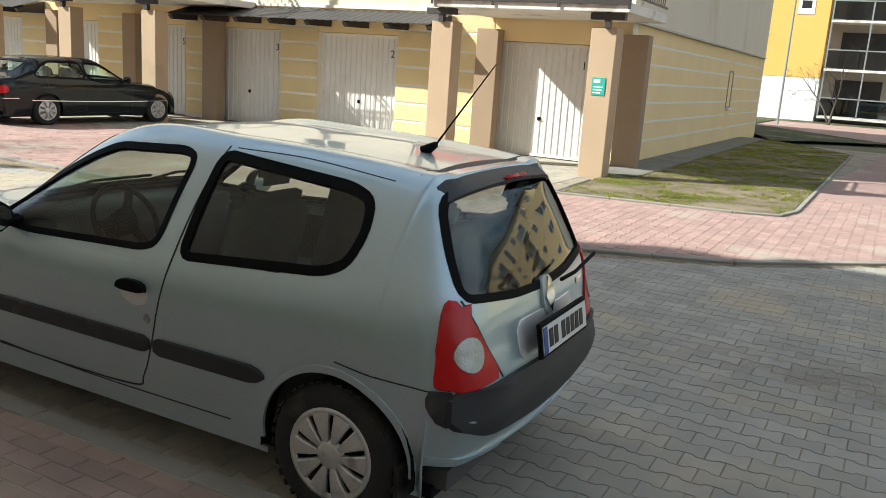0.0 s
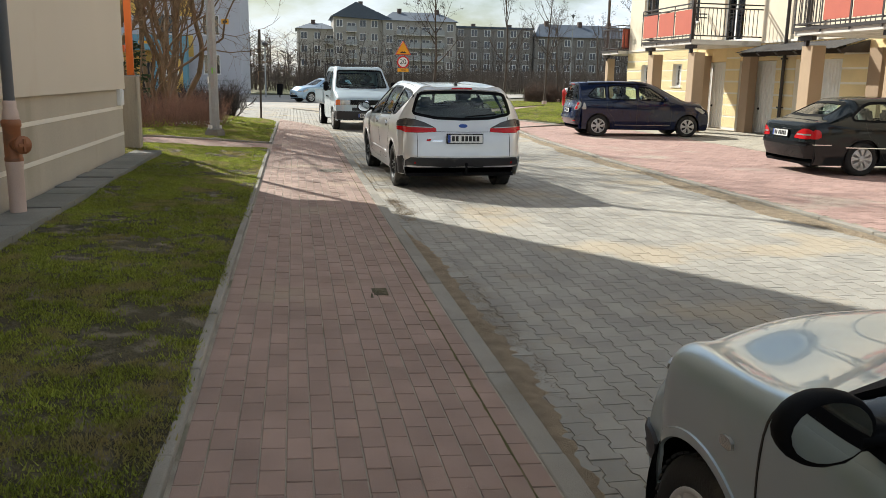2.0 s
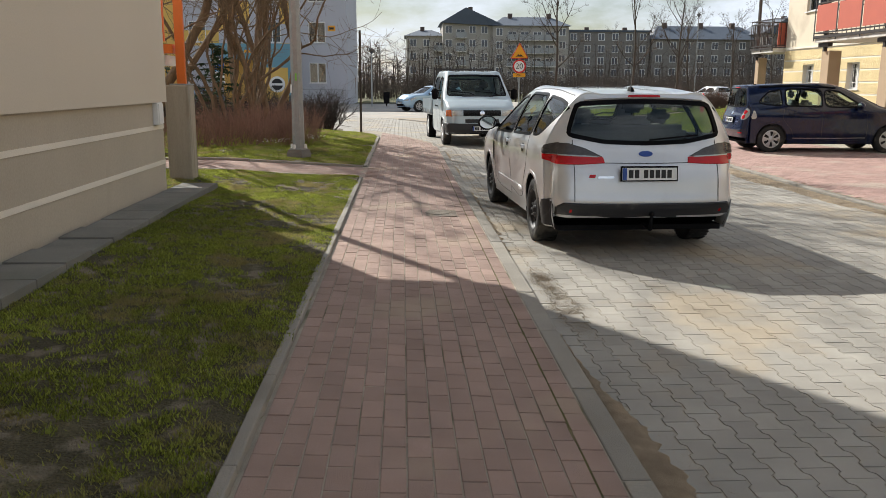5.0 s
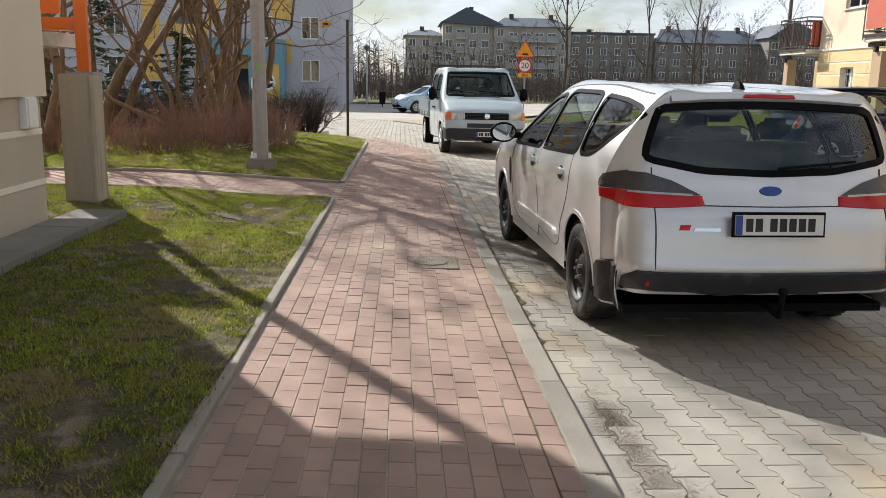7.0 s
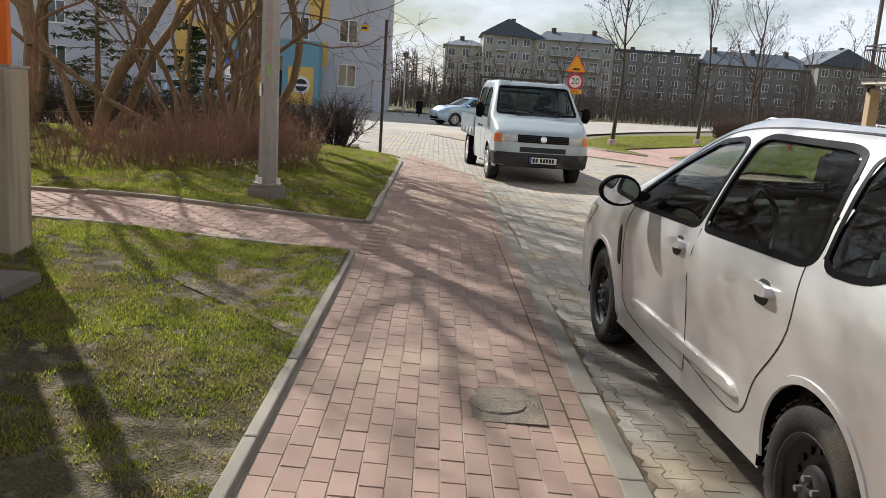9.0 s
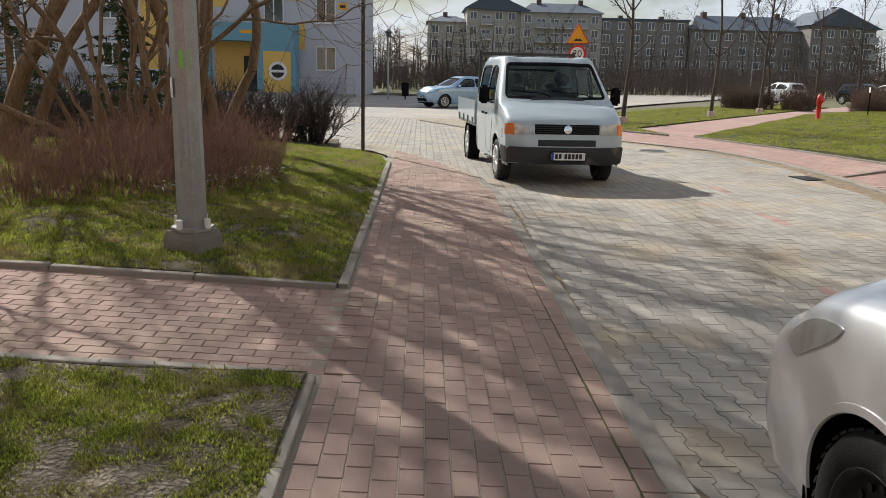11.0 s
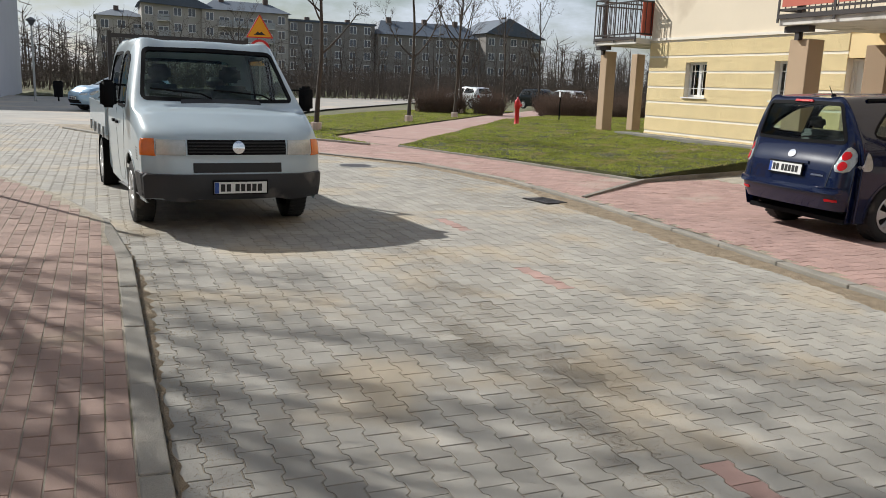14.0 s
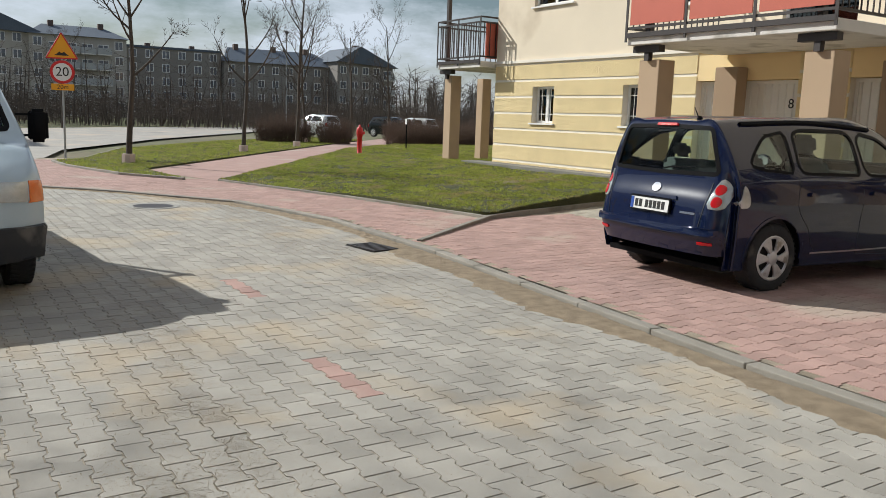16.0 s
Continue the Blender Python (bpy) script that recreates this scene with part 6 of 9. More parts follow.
def hatch(name, at, heading, label, paint_mat, p, wheel_style, extras=True):
    b = Body(name, pose(at[0], at[1], 0, 0, 0, heading), label, hatch_rails(p), paint_mat, fine=p.get("fine", (12, 9)))
    b.mid = (p["nose"] + p["tail"]) / 2
    b.p = p
    wr, tw = p["wheel"], p["tyre"]
    for x in (0.0, p["base"]):
        b.arch(x, wr + 0.055, wr + 0.01)
        for s in (1, -1):
            wheel(b, x, s * (p["half"] - tw / 2 - 0.02), wr, tw, wheel_style, s)
            ax = "l" if s > 0 else "r"
            arc = [(x + (wr + 0.055) * math.cos(a), wr + 0.01 + (wr + 0.055) * math.sin(a)) for a in np.linspace(-0.08, math.pi + 0.08, 22)]
            b.line("arch_lip", ax, arc, p.get("lip", paint_mat), 0.035, 0.006, smooth_n=2)
            bm = lathe([(wr + 0.07, s * (p["half"] - 0.03)), (wr + 0.07, s * (p["half"] - 0.32)), (0.02, s * (p["half"] - 0.32))], 30, "y", (x, 0, wr + 0.01))
            bmesh.ops.delete(bm, geom=[v for v in bm.verts if v.co.z < p["sill"] - 0.03], context="VERTS")
            part("wheel_well", bm, M["black_plastic"], b.car)
    boxes("underbody", [(p["tail"] + 0.2, p["nose"] - 0.25, -p["half"] + 0.12, p["half"] - 0.12, p["sill"] - 0.02, p["sill"] + 0.03)], M["black_plastic"], b.car)
    return b


def wind_screen(b, axis, zb_, zt, yb, yt, tint, rim=True):
    pts = [(-yb, zb_), (0, zb_ - 0.015), (yb, zb_), (yt, zt), (0, zt + 0.012), (-yt, zt)]
    return b.window("windscreen" if axis == "f" else "rear_window", axis, pts, tint, M["black_plastic"] if rim else None, 0.018, 0.02, rounds=2)


# silver three-door hatchback
CLIO = dict(fine=(24, 15), nose=3.22, tail=-0.60, half=0.82, base=2.472, hood=0.765, cowl_z=0.945, cowl_x=2.30, ws_x=1.50, roof=1.425, rr_x=-0.12, belt=0.90, belt_rear=0.95, glass_z=0.97, lean=0.11, roof_half=0.58, sill=0.20, wheel=0.287, tyre=0.165)
b = hatch("hatchback_car", (-1.46, 3.56), 180.8, "silver three-door hatchback with black side strips at the kerb", M["silver"], CLIO, "clio")
for ax in "lr":
    d = b.panel("door", ax, [(2.12, 0.36), (2.02, 0.33), (1.0, 0.33), (0.90, 0.42), (0.82, 0.72), (0.80, 0.90), (2.0, 0.88), (2.15, 0.84), (2.16, 0.5)], M["silver"], 0.0015, 0.006, rounds=1, step=0.05)
    b.line("door_seam", ax, [(2.06, 0.93), (2.14, 0.84), (2.16, 0.55), (2.12, 0.36), (2.02, 0.315), (1.12, 0.315), (0.98, 0.39), (0.88, 0.68), (0.81, 0.92), (0.76, 1.15), (0.70, 1.395)], M["ink"], 0.009, 0.0025, d)
    b.line("sill_seam", ax, [(2.15, 0.33), (1.4, 0.30), (0.5, 0.30)], M["ink"], 0.006, 0.002)
    b.window("door_window", ax, [(2.0, 0.945), (1.70, 0.925), (0.99, 0.955), (0.91, 0.985), (0.845, 1.33), (0.92, 1.358), (1.34, 1.335), (1.52, 1.26), (1.70, 1.16), (1.98, 0.985)], M["car_glass"], M["black_plastic"], 0.018, 0.012, rounds=2)
    b.window("quarter_window", ax, [(0.77, 0.945), (0.07, 0.995), (-0.03, 1.04), (-0.07, 1.16), (-0.05, 1.275), (0.06, 1.315), (0.71, 1.372)], M["car_glass_dark"], M["gloss_black"], 0.012, 0.026, rounds=2)
    b.panel("rubbing_strip", ax, [(0.35, 0.50), (0.30, 0.535), (0.35, 0.575), (0.91, 0.575), (0.91, 0.50)], M["bumper_grey"], 0.016, 0.01, rounds=1)
    b.panel("rubbing_strip", ax, [(0.93, 0.50), (0.93, 0.575), (2.02, 0.575), (2.06, 0.54), (2.02, 0.50)], M["bumper_grey"], 0.016, 0.01, d, rounds=1)
    b.panel("handle_recess", ax, [(0.935, 0.715), (0.92, 0.775), (0.94, 0.80), (1.08, 0.80), (1.10, 0.775), (1.07, 0.72), (1.0, 0.70)], M["silver_warm"], 0.003, 0.002, d, "pale grip recess", rounds=1, step=0.02)
    h = b.panel("door_handle", ax, [(0.925, 0.765), (0.93, 0.80), (0.97, 0.815), (1.05, 0.815), (1.09, 0.80), (1.10, 0.765)], M["black_plastic"], 0.024, 0.004, d, rounds=1, step=0.015)
    b.panel("lock", ax, [(0.935 + 0.017 * math.cos(a), 0.655 + 0.02 * math.sin(a)) for a in np.linspace(0, 6.28, 10, endpoint=False)], M["galv"], 0.006, 0.002, d, rounds=0, step=0.01)
    b.panel("side_indicator", ax, [(2.27, 0.70), (2.27, 0.735), (2.33, 0.735), (2.33, 0.70)], M["clear_lens"], 0.008, 0.003, rounds=1, step=0.02)
    b.line("roof_gutter", ax, [(0.66, 1.392), (0.3, 1.385), (-0.1, 1.345)], M["ink"], 0.004, 0.001)
    b.line("bumper_seam", ax, [(-0.02, 0.68), (-0.16, 0.66), (-0.40, 0.635)], M["ink"], 0.006, 0.002)
    b.panel("headlight", ax, [(2.98, 0.64), (2.72, 0.76), (2.70, 0.80), (2.85, 0.79), (3.02, 0.72)], M["clear_lens"], 0.006, 0.01, rounds=2, step=0.03)
    mirror(b, 1.82, 0.80 if ax == "l" else -0.80, 0.945, 1 if ax == "l" else -1, M["black_plastic"], 0.10)
    b.panel("tail_lamp", ax, [(-0.42, 0.645), (-0.405, 0.66), (-0.405, 0.80), (-0.425, 0.90), (-0.455, 0.95), (-0.47, 0.90), (-0.475, 0.64)], M["red_lens"], 0.010, 0.01, rounds=1, step=0.02)
    b.panel("bumper_end", ax, [(-0.405, 0.53), (-0.385, 0.64), (-0.44, 0.637), (-0.475, 0.637), (-0.475, 0.495)], M["bumper_grey"], 0.018, 0.01, rounds=1, step=0.03)
    b.panel("front_bumper_strip", ax, [(2.80, 0.40), (2.80, 0.50), (3.0, 0.50), (3.05, 0.40)], M["bumper_grey"], 0.014, 0.01, rounds=1)
for s in (1, -1):
    t = b.panel("tail_lamp", "b", [(s * 0.48, 0.645), (s * 0.74, 0.63), (s * 0.755, 0.76), (s * 0.735, 0.90), (s * 0.70, 0.965), (s * 0.655, 0.955), (s * 0.58, 0.80)], M["red_lens"], 0.010, 0.012, rounds=1, step=0.025, label="red wrap-round tail lamp")
    b.panel("reverse_lens", "b", [(s * 0.655 + 0.062 * math.cos(a), 0.765 + 0.066 * math.sin(a)) for a in np.linspace(0, 6.28, 18, endpoint=False)], M["clear_lens"], 0.016, 0.003, t, rounds=0, step=0.015)
    b.line("tailgate_seam", "b", [(s * 0.47, 0.64), (s * 0.57, 0.80), (s * 0.645, 0.955)], M["ink"], 0.008, 0.004)
wind_screen(b, "f", 1.0, 1.345, 0.63, 0.52, M["car_glass"])
b.window("rear_window", "b", [(-0.645, 0.955), (-0.3, 0.915), (0, 0.905), (0.3, 0.915), (0.645, 0.955), (0.62, 1.12), (0.55, 1.30), (0.25, 1.325), (0, 1.33), (-0.25, 1.325), (-0.55, 1.30), (-0.62, 1.12)], M["car_glass_dark"], M["black_plastic"], 0.012, 0.020)
n_, vs, fs = 17, [], []
for q in range(n_):
    t = -1 + 2 * q / (n_ - 1)
    y = 0.55 * t
    fx = -0.13 - 0.05 * t * t
    tx = -0.345 + 0.06 * t ** 4
    lead, _ = b.ray("t", fx, y * 0.97)
    root, _ = b.ray("t", -0.25, y * 0.97)
    tz = 1.338 - 0.035 * t * t - 0.03 * t ** 8
    vs += [tuple(lead + Vector((0, 0, 0.003))), ((fx + tx) / 2, y, (lead.z + tz) / 2 + 0.010), (tx, y, tz), (tx + 0.006, y, tz - 0.016), (root.x, y * 0.97, root.z + 0.004)]
    if q:
        for k in range(4):
            o = (q - 1) * 5 + k
            fs.append((o, o + 1, o + 6, o + 5))
b.mesh("spoiler", vs, fs, M["bumper_grey"], b.car, "black roof spoiler")
rounded("brake_light", -0.352, -0.33, -0.11, 0.11, 1.335, 1.356, M["red_lens"], b.car, 0.008)
b.panel("rear_bumper", "b", [(-0.75, 0.505), (-0.75, 0.64), (-0.55, 0.63), (-0.45, 0.635), (0.45, 0.635), (0.55, 0.63), (0.75, 0.64), (0.75, 0.505), (0.6, 0.45), (0.3, 0.43), (-0.3, 0.43), (-0.6, 0.45)], M["bumper_grey"], 0.026, 0.02, rounds=1, bulge=0.0, label="black plastic bumper band")
b.line("bumper_crease", "b", [(-0.74, 0.36), (-0.3, 0.325), (0.3, 0.325), (0.74, 0.36)], M["silver"], 0.02, 0.010)
b.panel("plate_recess", "b", [(-0.32, 0.655), (-0.32, 0.815), (0.32, 0.815), (0.32, 0.655)], M["silver_warm"], 0.006, 0.004, rounds=1)
b.panel("badge", "b", [(0, 0.935), (0.05, 0.86), (0, 0.785), (-0.05, 0.86)], M["chrome"], 0.022, 0.004, rounds=0, step=0.02)
b.panel("badge_mount", "b", [(0.045, 0.94), (0.07, 0.86), (0.05, 0.78), (-0.05, 0.78), (-0.07, 0.86), (-0.045, 0.94)], M["silver"], 0.014, 0.004, rounds=1, step=0.02)
b.panel("model_mark", "b", [(-0.52, 0.82), (-0.42, 0.82), (-0.42, 0.85), (-0.52, 0.85)], M["chrome"], 0.006, 0.002, rounds=0, step=0.03)
number_plate(b, pose(-0.62, 0.0, 0.735, -10, 0, -90))
wiper(b, [(-0.58, -0.02, 0.93), (-0.605, -0.12, 0.95), (-0.59, -0.42, 0.98)], "rear_wiper")
for s in (0.25, -0.35):
    wiper(b, [(2.18, s, 0.995), (2.13, s - 0.15, 1.03), (2.07, s - 0.5, 1.04)])
bm = bmesh.new()
add_tube(bm, (0.11, 0, 1.40), (0.05, 0, 1.44), 0.028, 0.014, 10)
add_tube(bm, (0.05, 0, 1.44), (-0.21, 0.0, 1.80), 0.005, 0.0025, 6)
part("antenna", bm, M["black_plastic"], b.car)
for s in (1, -1):
    box("mud_flap", -0.31, -0.29, min(s * 0.60, s * 0.80), max(s * 0.60, s * 0.80), 0.10, 0.32, M["rubber"], b.car)
interior(b, 1.25, 0.1, 0.30, 0.82, 0.92, 1.4, 1)
b.finish()
clio = b

# pale silver people carrier
SMAX = dict(square=True, fine=(26, 16), nose=3.80, tail=-0.90, half=0.925, base=2.85, hood=0.90, cowl_z=1.12, cowl_x=2.85, ws_x=1.75, roof=1.56, rr_x=-0.46, belt=0.98, belt_rear=1.05, glass_z=1.02, lean=0.16, roof_half=0.64, sill=0.24, wheel=0.325, tyre=0.225)
b = hatch("people_carrier_car", (-14.58, 3.985), 182.8, "pale silver people carrier parked with its tail to the walk", M["silver_warm"], SMAX, "steel")
for ax in "lr":
    b.window("front_window", ax, [(2.30, 1.02), (1.30, 1.05), (1.235, 1.08), (1.25, 1.43), (1.34, 1.47), (1.62, 1.44), (2.0, 1.27), (2.32, 1.06)], M["car_glass_dark"], M["gloss_black"], 0.016, 0.010)
    b.window("rear_door_window", ax, [(1.175, 1.055), (0.24, 1.085), (0.17, 1.12), (0.29, 1.465), (0.40, 1.49), (1.09, 1.495), (1.19, 1.46)], M["car_glass_dark"], M["gloss_black"], 0.016, 0.010)
    b.window("quarter_window", ax, [(0.11, 1.09), (-0.12, 1.10), (-0.24, 1.14), (-0.46, 1.27), (-0.60, 1.37), (-0.52, 1.41), (-0.20, 1.45), (0.22, 1.475)], M["car_glass_dark"], M["gloss_black"], 0.014, 0.010, rounds=2)
    b.line("door_seam", ax, [(2.15, 1.1), (2.28, 0.95), (2.32, 0.6), (2.22, 0.38), (1.4, 0.34), (1.22, 0.42), (1.20, 1.05)], M["ink"], 0.007, 0.002)
    b.line("door_seam", ax, [(1.20, 0.42), (0.62, 0.38), (0.42, 0.60), (0.20, 0.85), (0.22, 1.10)], M["ink"], 0.007, 0.002)
    for x in (1.30, 0.34):
        h = b.panel("door_handle", ax, [(x, 0.935), (x + 0.02, 0.965), (x + 0.17, 0.965), (x + 0.19, 0.945), (x + 0.17, 0.92), (x + 0.02, 0.92)], M["silver_warm"], 0.034, 0.02, rounds=1, step=0.02)
        b.panel("handle_recess", ax, [(x + 0.03, 0.885), (x + 0.04, 0.98), (x + 0.15, 0.98), (x + 0.16, 0.885)], M["ink"], 0.002, 0.002, h, rounds=2, step=0.02)
    b.panel("side_moulding", ax, [(2.1, 0.43), (2.1, 0.50), (0.62, 0.50), (0.56, 0.45)], M["silver_warm"], 0.014, 0.006, rounds=1)
    b.panel("wing_vent", ax, [(2.38, 0.62), (2.36, 0.85), (2.41, 0.88), (2.44, 0.64)], M["ink"], 0.006, 0.004, rounds=1, step=0.03)
    b.panel("tail_lamp", ax, [(-0.52, 0.945), (-0.545, 0.895), (-0.62, 0.868), (-0.70, 0.862), (-0.70, 0.945)], M["red_lens"], 0.010, 0.01, rounds=0, step=0.02)
    b.panel("smoked_lens", ax, [(-0.495, 0.985), (-0.518, 0.949), (-0.69, 0.949), (-0.645, 1.06), (-0.60, 1.05), (-0.54, 1.025)], M["smoke_lens"], 0.011, 0.01, rounds=0, step=0.02)
    b.panel("bumper_end", ax, [(-0.41, 0.25), (-0.425, 0.455), (-0.50, 0.505), (-0.60, 0.52), (-0.735, 0.515), (-0.72, 0.40), (-0.69, 0.26)], M["bumper_grey"], 0.016, 0.012, rounds=0, step=0.03)
    b.panel("headlight", ax, [(3.35, 0.72), (3.10, 0.86), (3.05, 0.92), (3.25, 0.90), (3.45, 0.78)], M["clear_lens"], 0.006, 0.01, rounds=2, step=0.03)
    mirror(b, 2.02, 0.94 if ax == "l" else -0.94, 1.09, 1 if ax == "l" else -1, M["black_plastic"], 0.115)
    b.line("roof_rail", ax, [(2.0, 1.31), (1.5, 1.505), (0.4, 1.545), (-0.5, 1.49)], M["ink"], 0.009, 0.002)
for s in (1, -1):
    t = b.panel("tail_lamp", "b", [(s * 0.40, 0.872), (s * 0.62, 0.860), (s * 0.84, 0.860), (s * 0.84, 0.945), (s * 0.41, 0.925)], M["red_lens"], 0.010, 0.012, rounds=0, step=0.025, label="red and smoked wrap-round tail lamp")
    b.panel("smoked_lens", "b", [(s * 0.42, 0.930), (s * 0.84, 0.949), (s * 0.815, 1.055), (s * 0.72, 1.05), (s * 0.57, 1.005)], M["smoke_lens"], 0.011, 0.012, t, rounds=0, step=0.025)
    b.panel("lamp_bar", "b", [(s * 0.46, 0.920), (s * 0.82, 0.936), (s * 0.82, 0.948), (s * 0.46, 0.932)], M["clear_lens"], 0.013, 0.002, t, rounds=0, step=0.03)
    b.panel("reflector", "b", [(s * 0.60, 0.42), (s * 0.73, 0.425), (s * 0.73, 0.455), (s * 0.60, 0.45)], M["red_lens"], 0.018, 0.01, rounds=0, step=0.03)
    b.line("tailgate_seam", "b", [(s * 0.69, 0.52), (s * 0.69, 0.8), (s * 0.69, 1.08)], M["ink"], 0.008, 0.004)
wind_screen(b, "f", 1.16, 1.48, 0.70, 0.58, M["car_glass"])
b.window("rear_window", "b", [(-0.735, 1.155), (-0.71, 1.115), (-0.40, 1.055), (0, 1.04), (0.40, 1.055), (0.71, 1.115), (0.735, 1.155), (0.68, 1.33), (0.635, 1.425), (0.3, 1.445), (0, 1.45), (-0.3, 1.445), (-0.635, 1.425), (-0.68, 1.33)], M["car_glass_dark"], M["gloss_black"], 0.010, 0.03, rounds=1)
b.panel("rear_bumper", "b", [(-0.835, 0.29), (-0.84, 0.515), (-0.6, 0.505), (0.6, 0.505), (0.84, 0.515), (0.835, 0.29), (0.5, 0.255), (-0.5, 0.255)], M["bumper_grey"], 0.028, 0.02, rounds=1, label="dark grey lower bumper")
b.line("spoiler_edge", "b", [(-0.57, 1.458), (-0.3, 1.472), (0, 1.478), (0.3, 1.472), (0.57, 1.458)], M["silver_warm"], 0.04, 0.03)
b.panel("brake_light", "b", [(-0.16, 1.463), (0.16, 1.463), (0.15, 1.49), (-0.15, 1.49)], M["red_lens"], 0.04, 0.02, rounds=0, step=0.03)
b.line("tailgate_crease", "b", [(-0.45, 0.875), (0.0, 0.87), (0.45, 0.875)], M["ink"], 0.006, 0.003)
b.panel("badge", "b", [(-0.075, 0.955), (-0.04, 0.93), (0.04, 0.93), (0.075, 0.955), (0.04, 0.98), (-0.04, 0.98)], M["plate_blue"], 0.008, 0.004, rounds=2, step=0.02, label="blue oval badge")
b.panel("model_mark", "b", [(0.50, 0.74), (0.56, 0.74), (0.55, 0.77), (0.49, 0.77)], M["red_lens"], 0.006, 0.002, rounds=0, step=0.03)
b.panel("model_mark", "b", [(0.32, 0.735), (0.48, 0.735), (0.47, 0.755), (0.32, 0.755)], M["chrome"], 0.006, 0.002, rounds=0, step=0.03)
number_plate(b, pose(-0.90, 0.0, 0.78, -5, 0, -90))
wiper(b, [(-0.79, -0.02, 1.085), (-0.81, -0.14, 1.10), (-0.79, -0.48, 1.13)], "rear_wiper")
bm = bmesh.new()
add_tube(bm, (-0.80, 0.0, 0.30), (-1.0, 0.0, 0.28), 0.022, n=8)
add_tube(bm, (-0.99, 0.0, 0.27), (-1.02, 0.0, 0.40), 0.018, n=8)
bmesh.ops.create_uvsphere(bm, u_segments=12, v_segments=8, radius=0.027, matrix=Matrix.Translation((-1.02, 0, 0.42)))
part("tow_hitch", bm, M["black_plastic"], b.car, smooth=True)
b.panel("roof_aerial", "t", [(-0.30, -0.03), (-0.18, -0.02), (-0.14, 0), (-0.18, 0.02), (-0.30, 0.03)], M["black_plastic"], 0.0, 0.002, rounds=1, step=0.02, bulge=0.05)
for s in (0.3, -0.35):
    wiper(b, [(2.70, s, 1.16), (2.62, s - 0.2, 1.22), (2.55, s - 0.55, 1.22)])
interior(b, 1.55, 0.35, 0.36, 0.925, 1.05, 1.6, 1)
b.finish()
smax = b

# navy compact people carrier
VERSO = dict(square=True, fine=(18, 12), nose=3.60, tail=-0.76, half=0.885, base=2.75, hood=0.88, cowl_z=1.10, cowl_x=2.75, ws_x=1.65, roof=1.60, rr_x=-0.42, belt=0.98, belt_rear=1.03, glass_z=1.03, lean=0.13, roof_half=0.60, sill=0.22, wheel=0.318, tyre=0.205)
b = hatch("compact_carrier_car", (-25.50, 10.6), 86.0, "navy blue compact people carrier nosed in to the garages", M["blue_paint"], VERSO, "verso")
# its near flank is the local +y side
b.car.matrix_basis = pose(-26.36, 10.55, 0.02, 0, 0, 86.0)
for ax in "lr":
    b.window("front_window", ax, [(2.05, 1.06), (1.28, 1.08), (1.22, 1.16), (1.22, 1.42), (1.32, 1.475), (1.58, 1.43), (2.06, 1.12)], M["car_glass"], M["gloss_black"], 0.018, 0.010)
    b.window("rear_door_window", ax, [(1.14, 1.08), (0.34, 1.10), (0.28, 1.16), (0.30, 1.45), (0.42, 1.49), (1.06, 1.49), (1.15, 1.43)], M["car_glass"], M["gloss_black"], 0.018, 0.010)
    b.window("quarter_window", ax, [(0.20, 1.10), (-0.20, 1.13), (-0.34, 1.17), (-0.26, 1.27), (-0.08, 1.42), (0.20, 1.47)], M["car_glass_dark"], M["gloss_black"], 0.016, 0.010, rounds=1)
    b.line("door_seam", ax, [(2.05, 1.07), (2.18, 0.92), (2.22, 0.55), (2.12, 0.32), (1.3, 0.30), (1.17, 0.40), (1.16, 1.03)], M["ink"], 0.007, 0.002)
    b.line("door_seam", ax, [(1.16, 0.36), (0.60, 0.34), (0.42, 0.58), (0.24, 0.80), (0.26, 1.06)], M["ink"], 0.007, 0.002)
    b.line("sill_trim", ax, [(2.2, 0.36), (1.3, 0.345), (0.5, 0.345)], M["chrome"], 0.02, 0.006)
    for x in (1.26, 0.36):
        b.panel("door_handle", ax, [(x, 0.90), (x + 0.02, 0.925), (x + 0.16, 0.925), (x + 0.17, 0.905), (x + 0.15, 0.885), (x + 0.02, 0.885)], M["blue_paint"], 0.03, 0.02, rounds=1, step=0.02)
    b.panel("tail_lamp", ax, [(-0.40, 0.79), (-0.39, 0.86), (-0.43, 0.97), (-0.47, 1.0), (-0.53, 0.79)], M["clear_lens"], 0.008, 0.01, rounds=1, step=0.03)
    b.panel("headlight", ax, [(3.20, 0.70), (2.95, 0.84), (2.92, 0.90), (3.1, 0.88), (3.3, 0.76)], M["clear_lens"], 0.006, 0.01, rounds=2, step=0.03)
    mirror(b, 1.96, 0.90 if ax == "l" else -0.90, 1.08, 1 if ax == "l" else -1, M["blue_paint"], 0.11)
    b.line("roof_rail", ax, [(1.5, 1.515), (0.6, 1.56), (-0.3, 1.525)], M["black_plastic"], 0.03, 0.02)
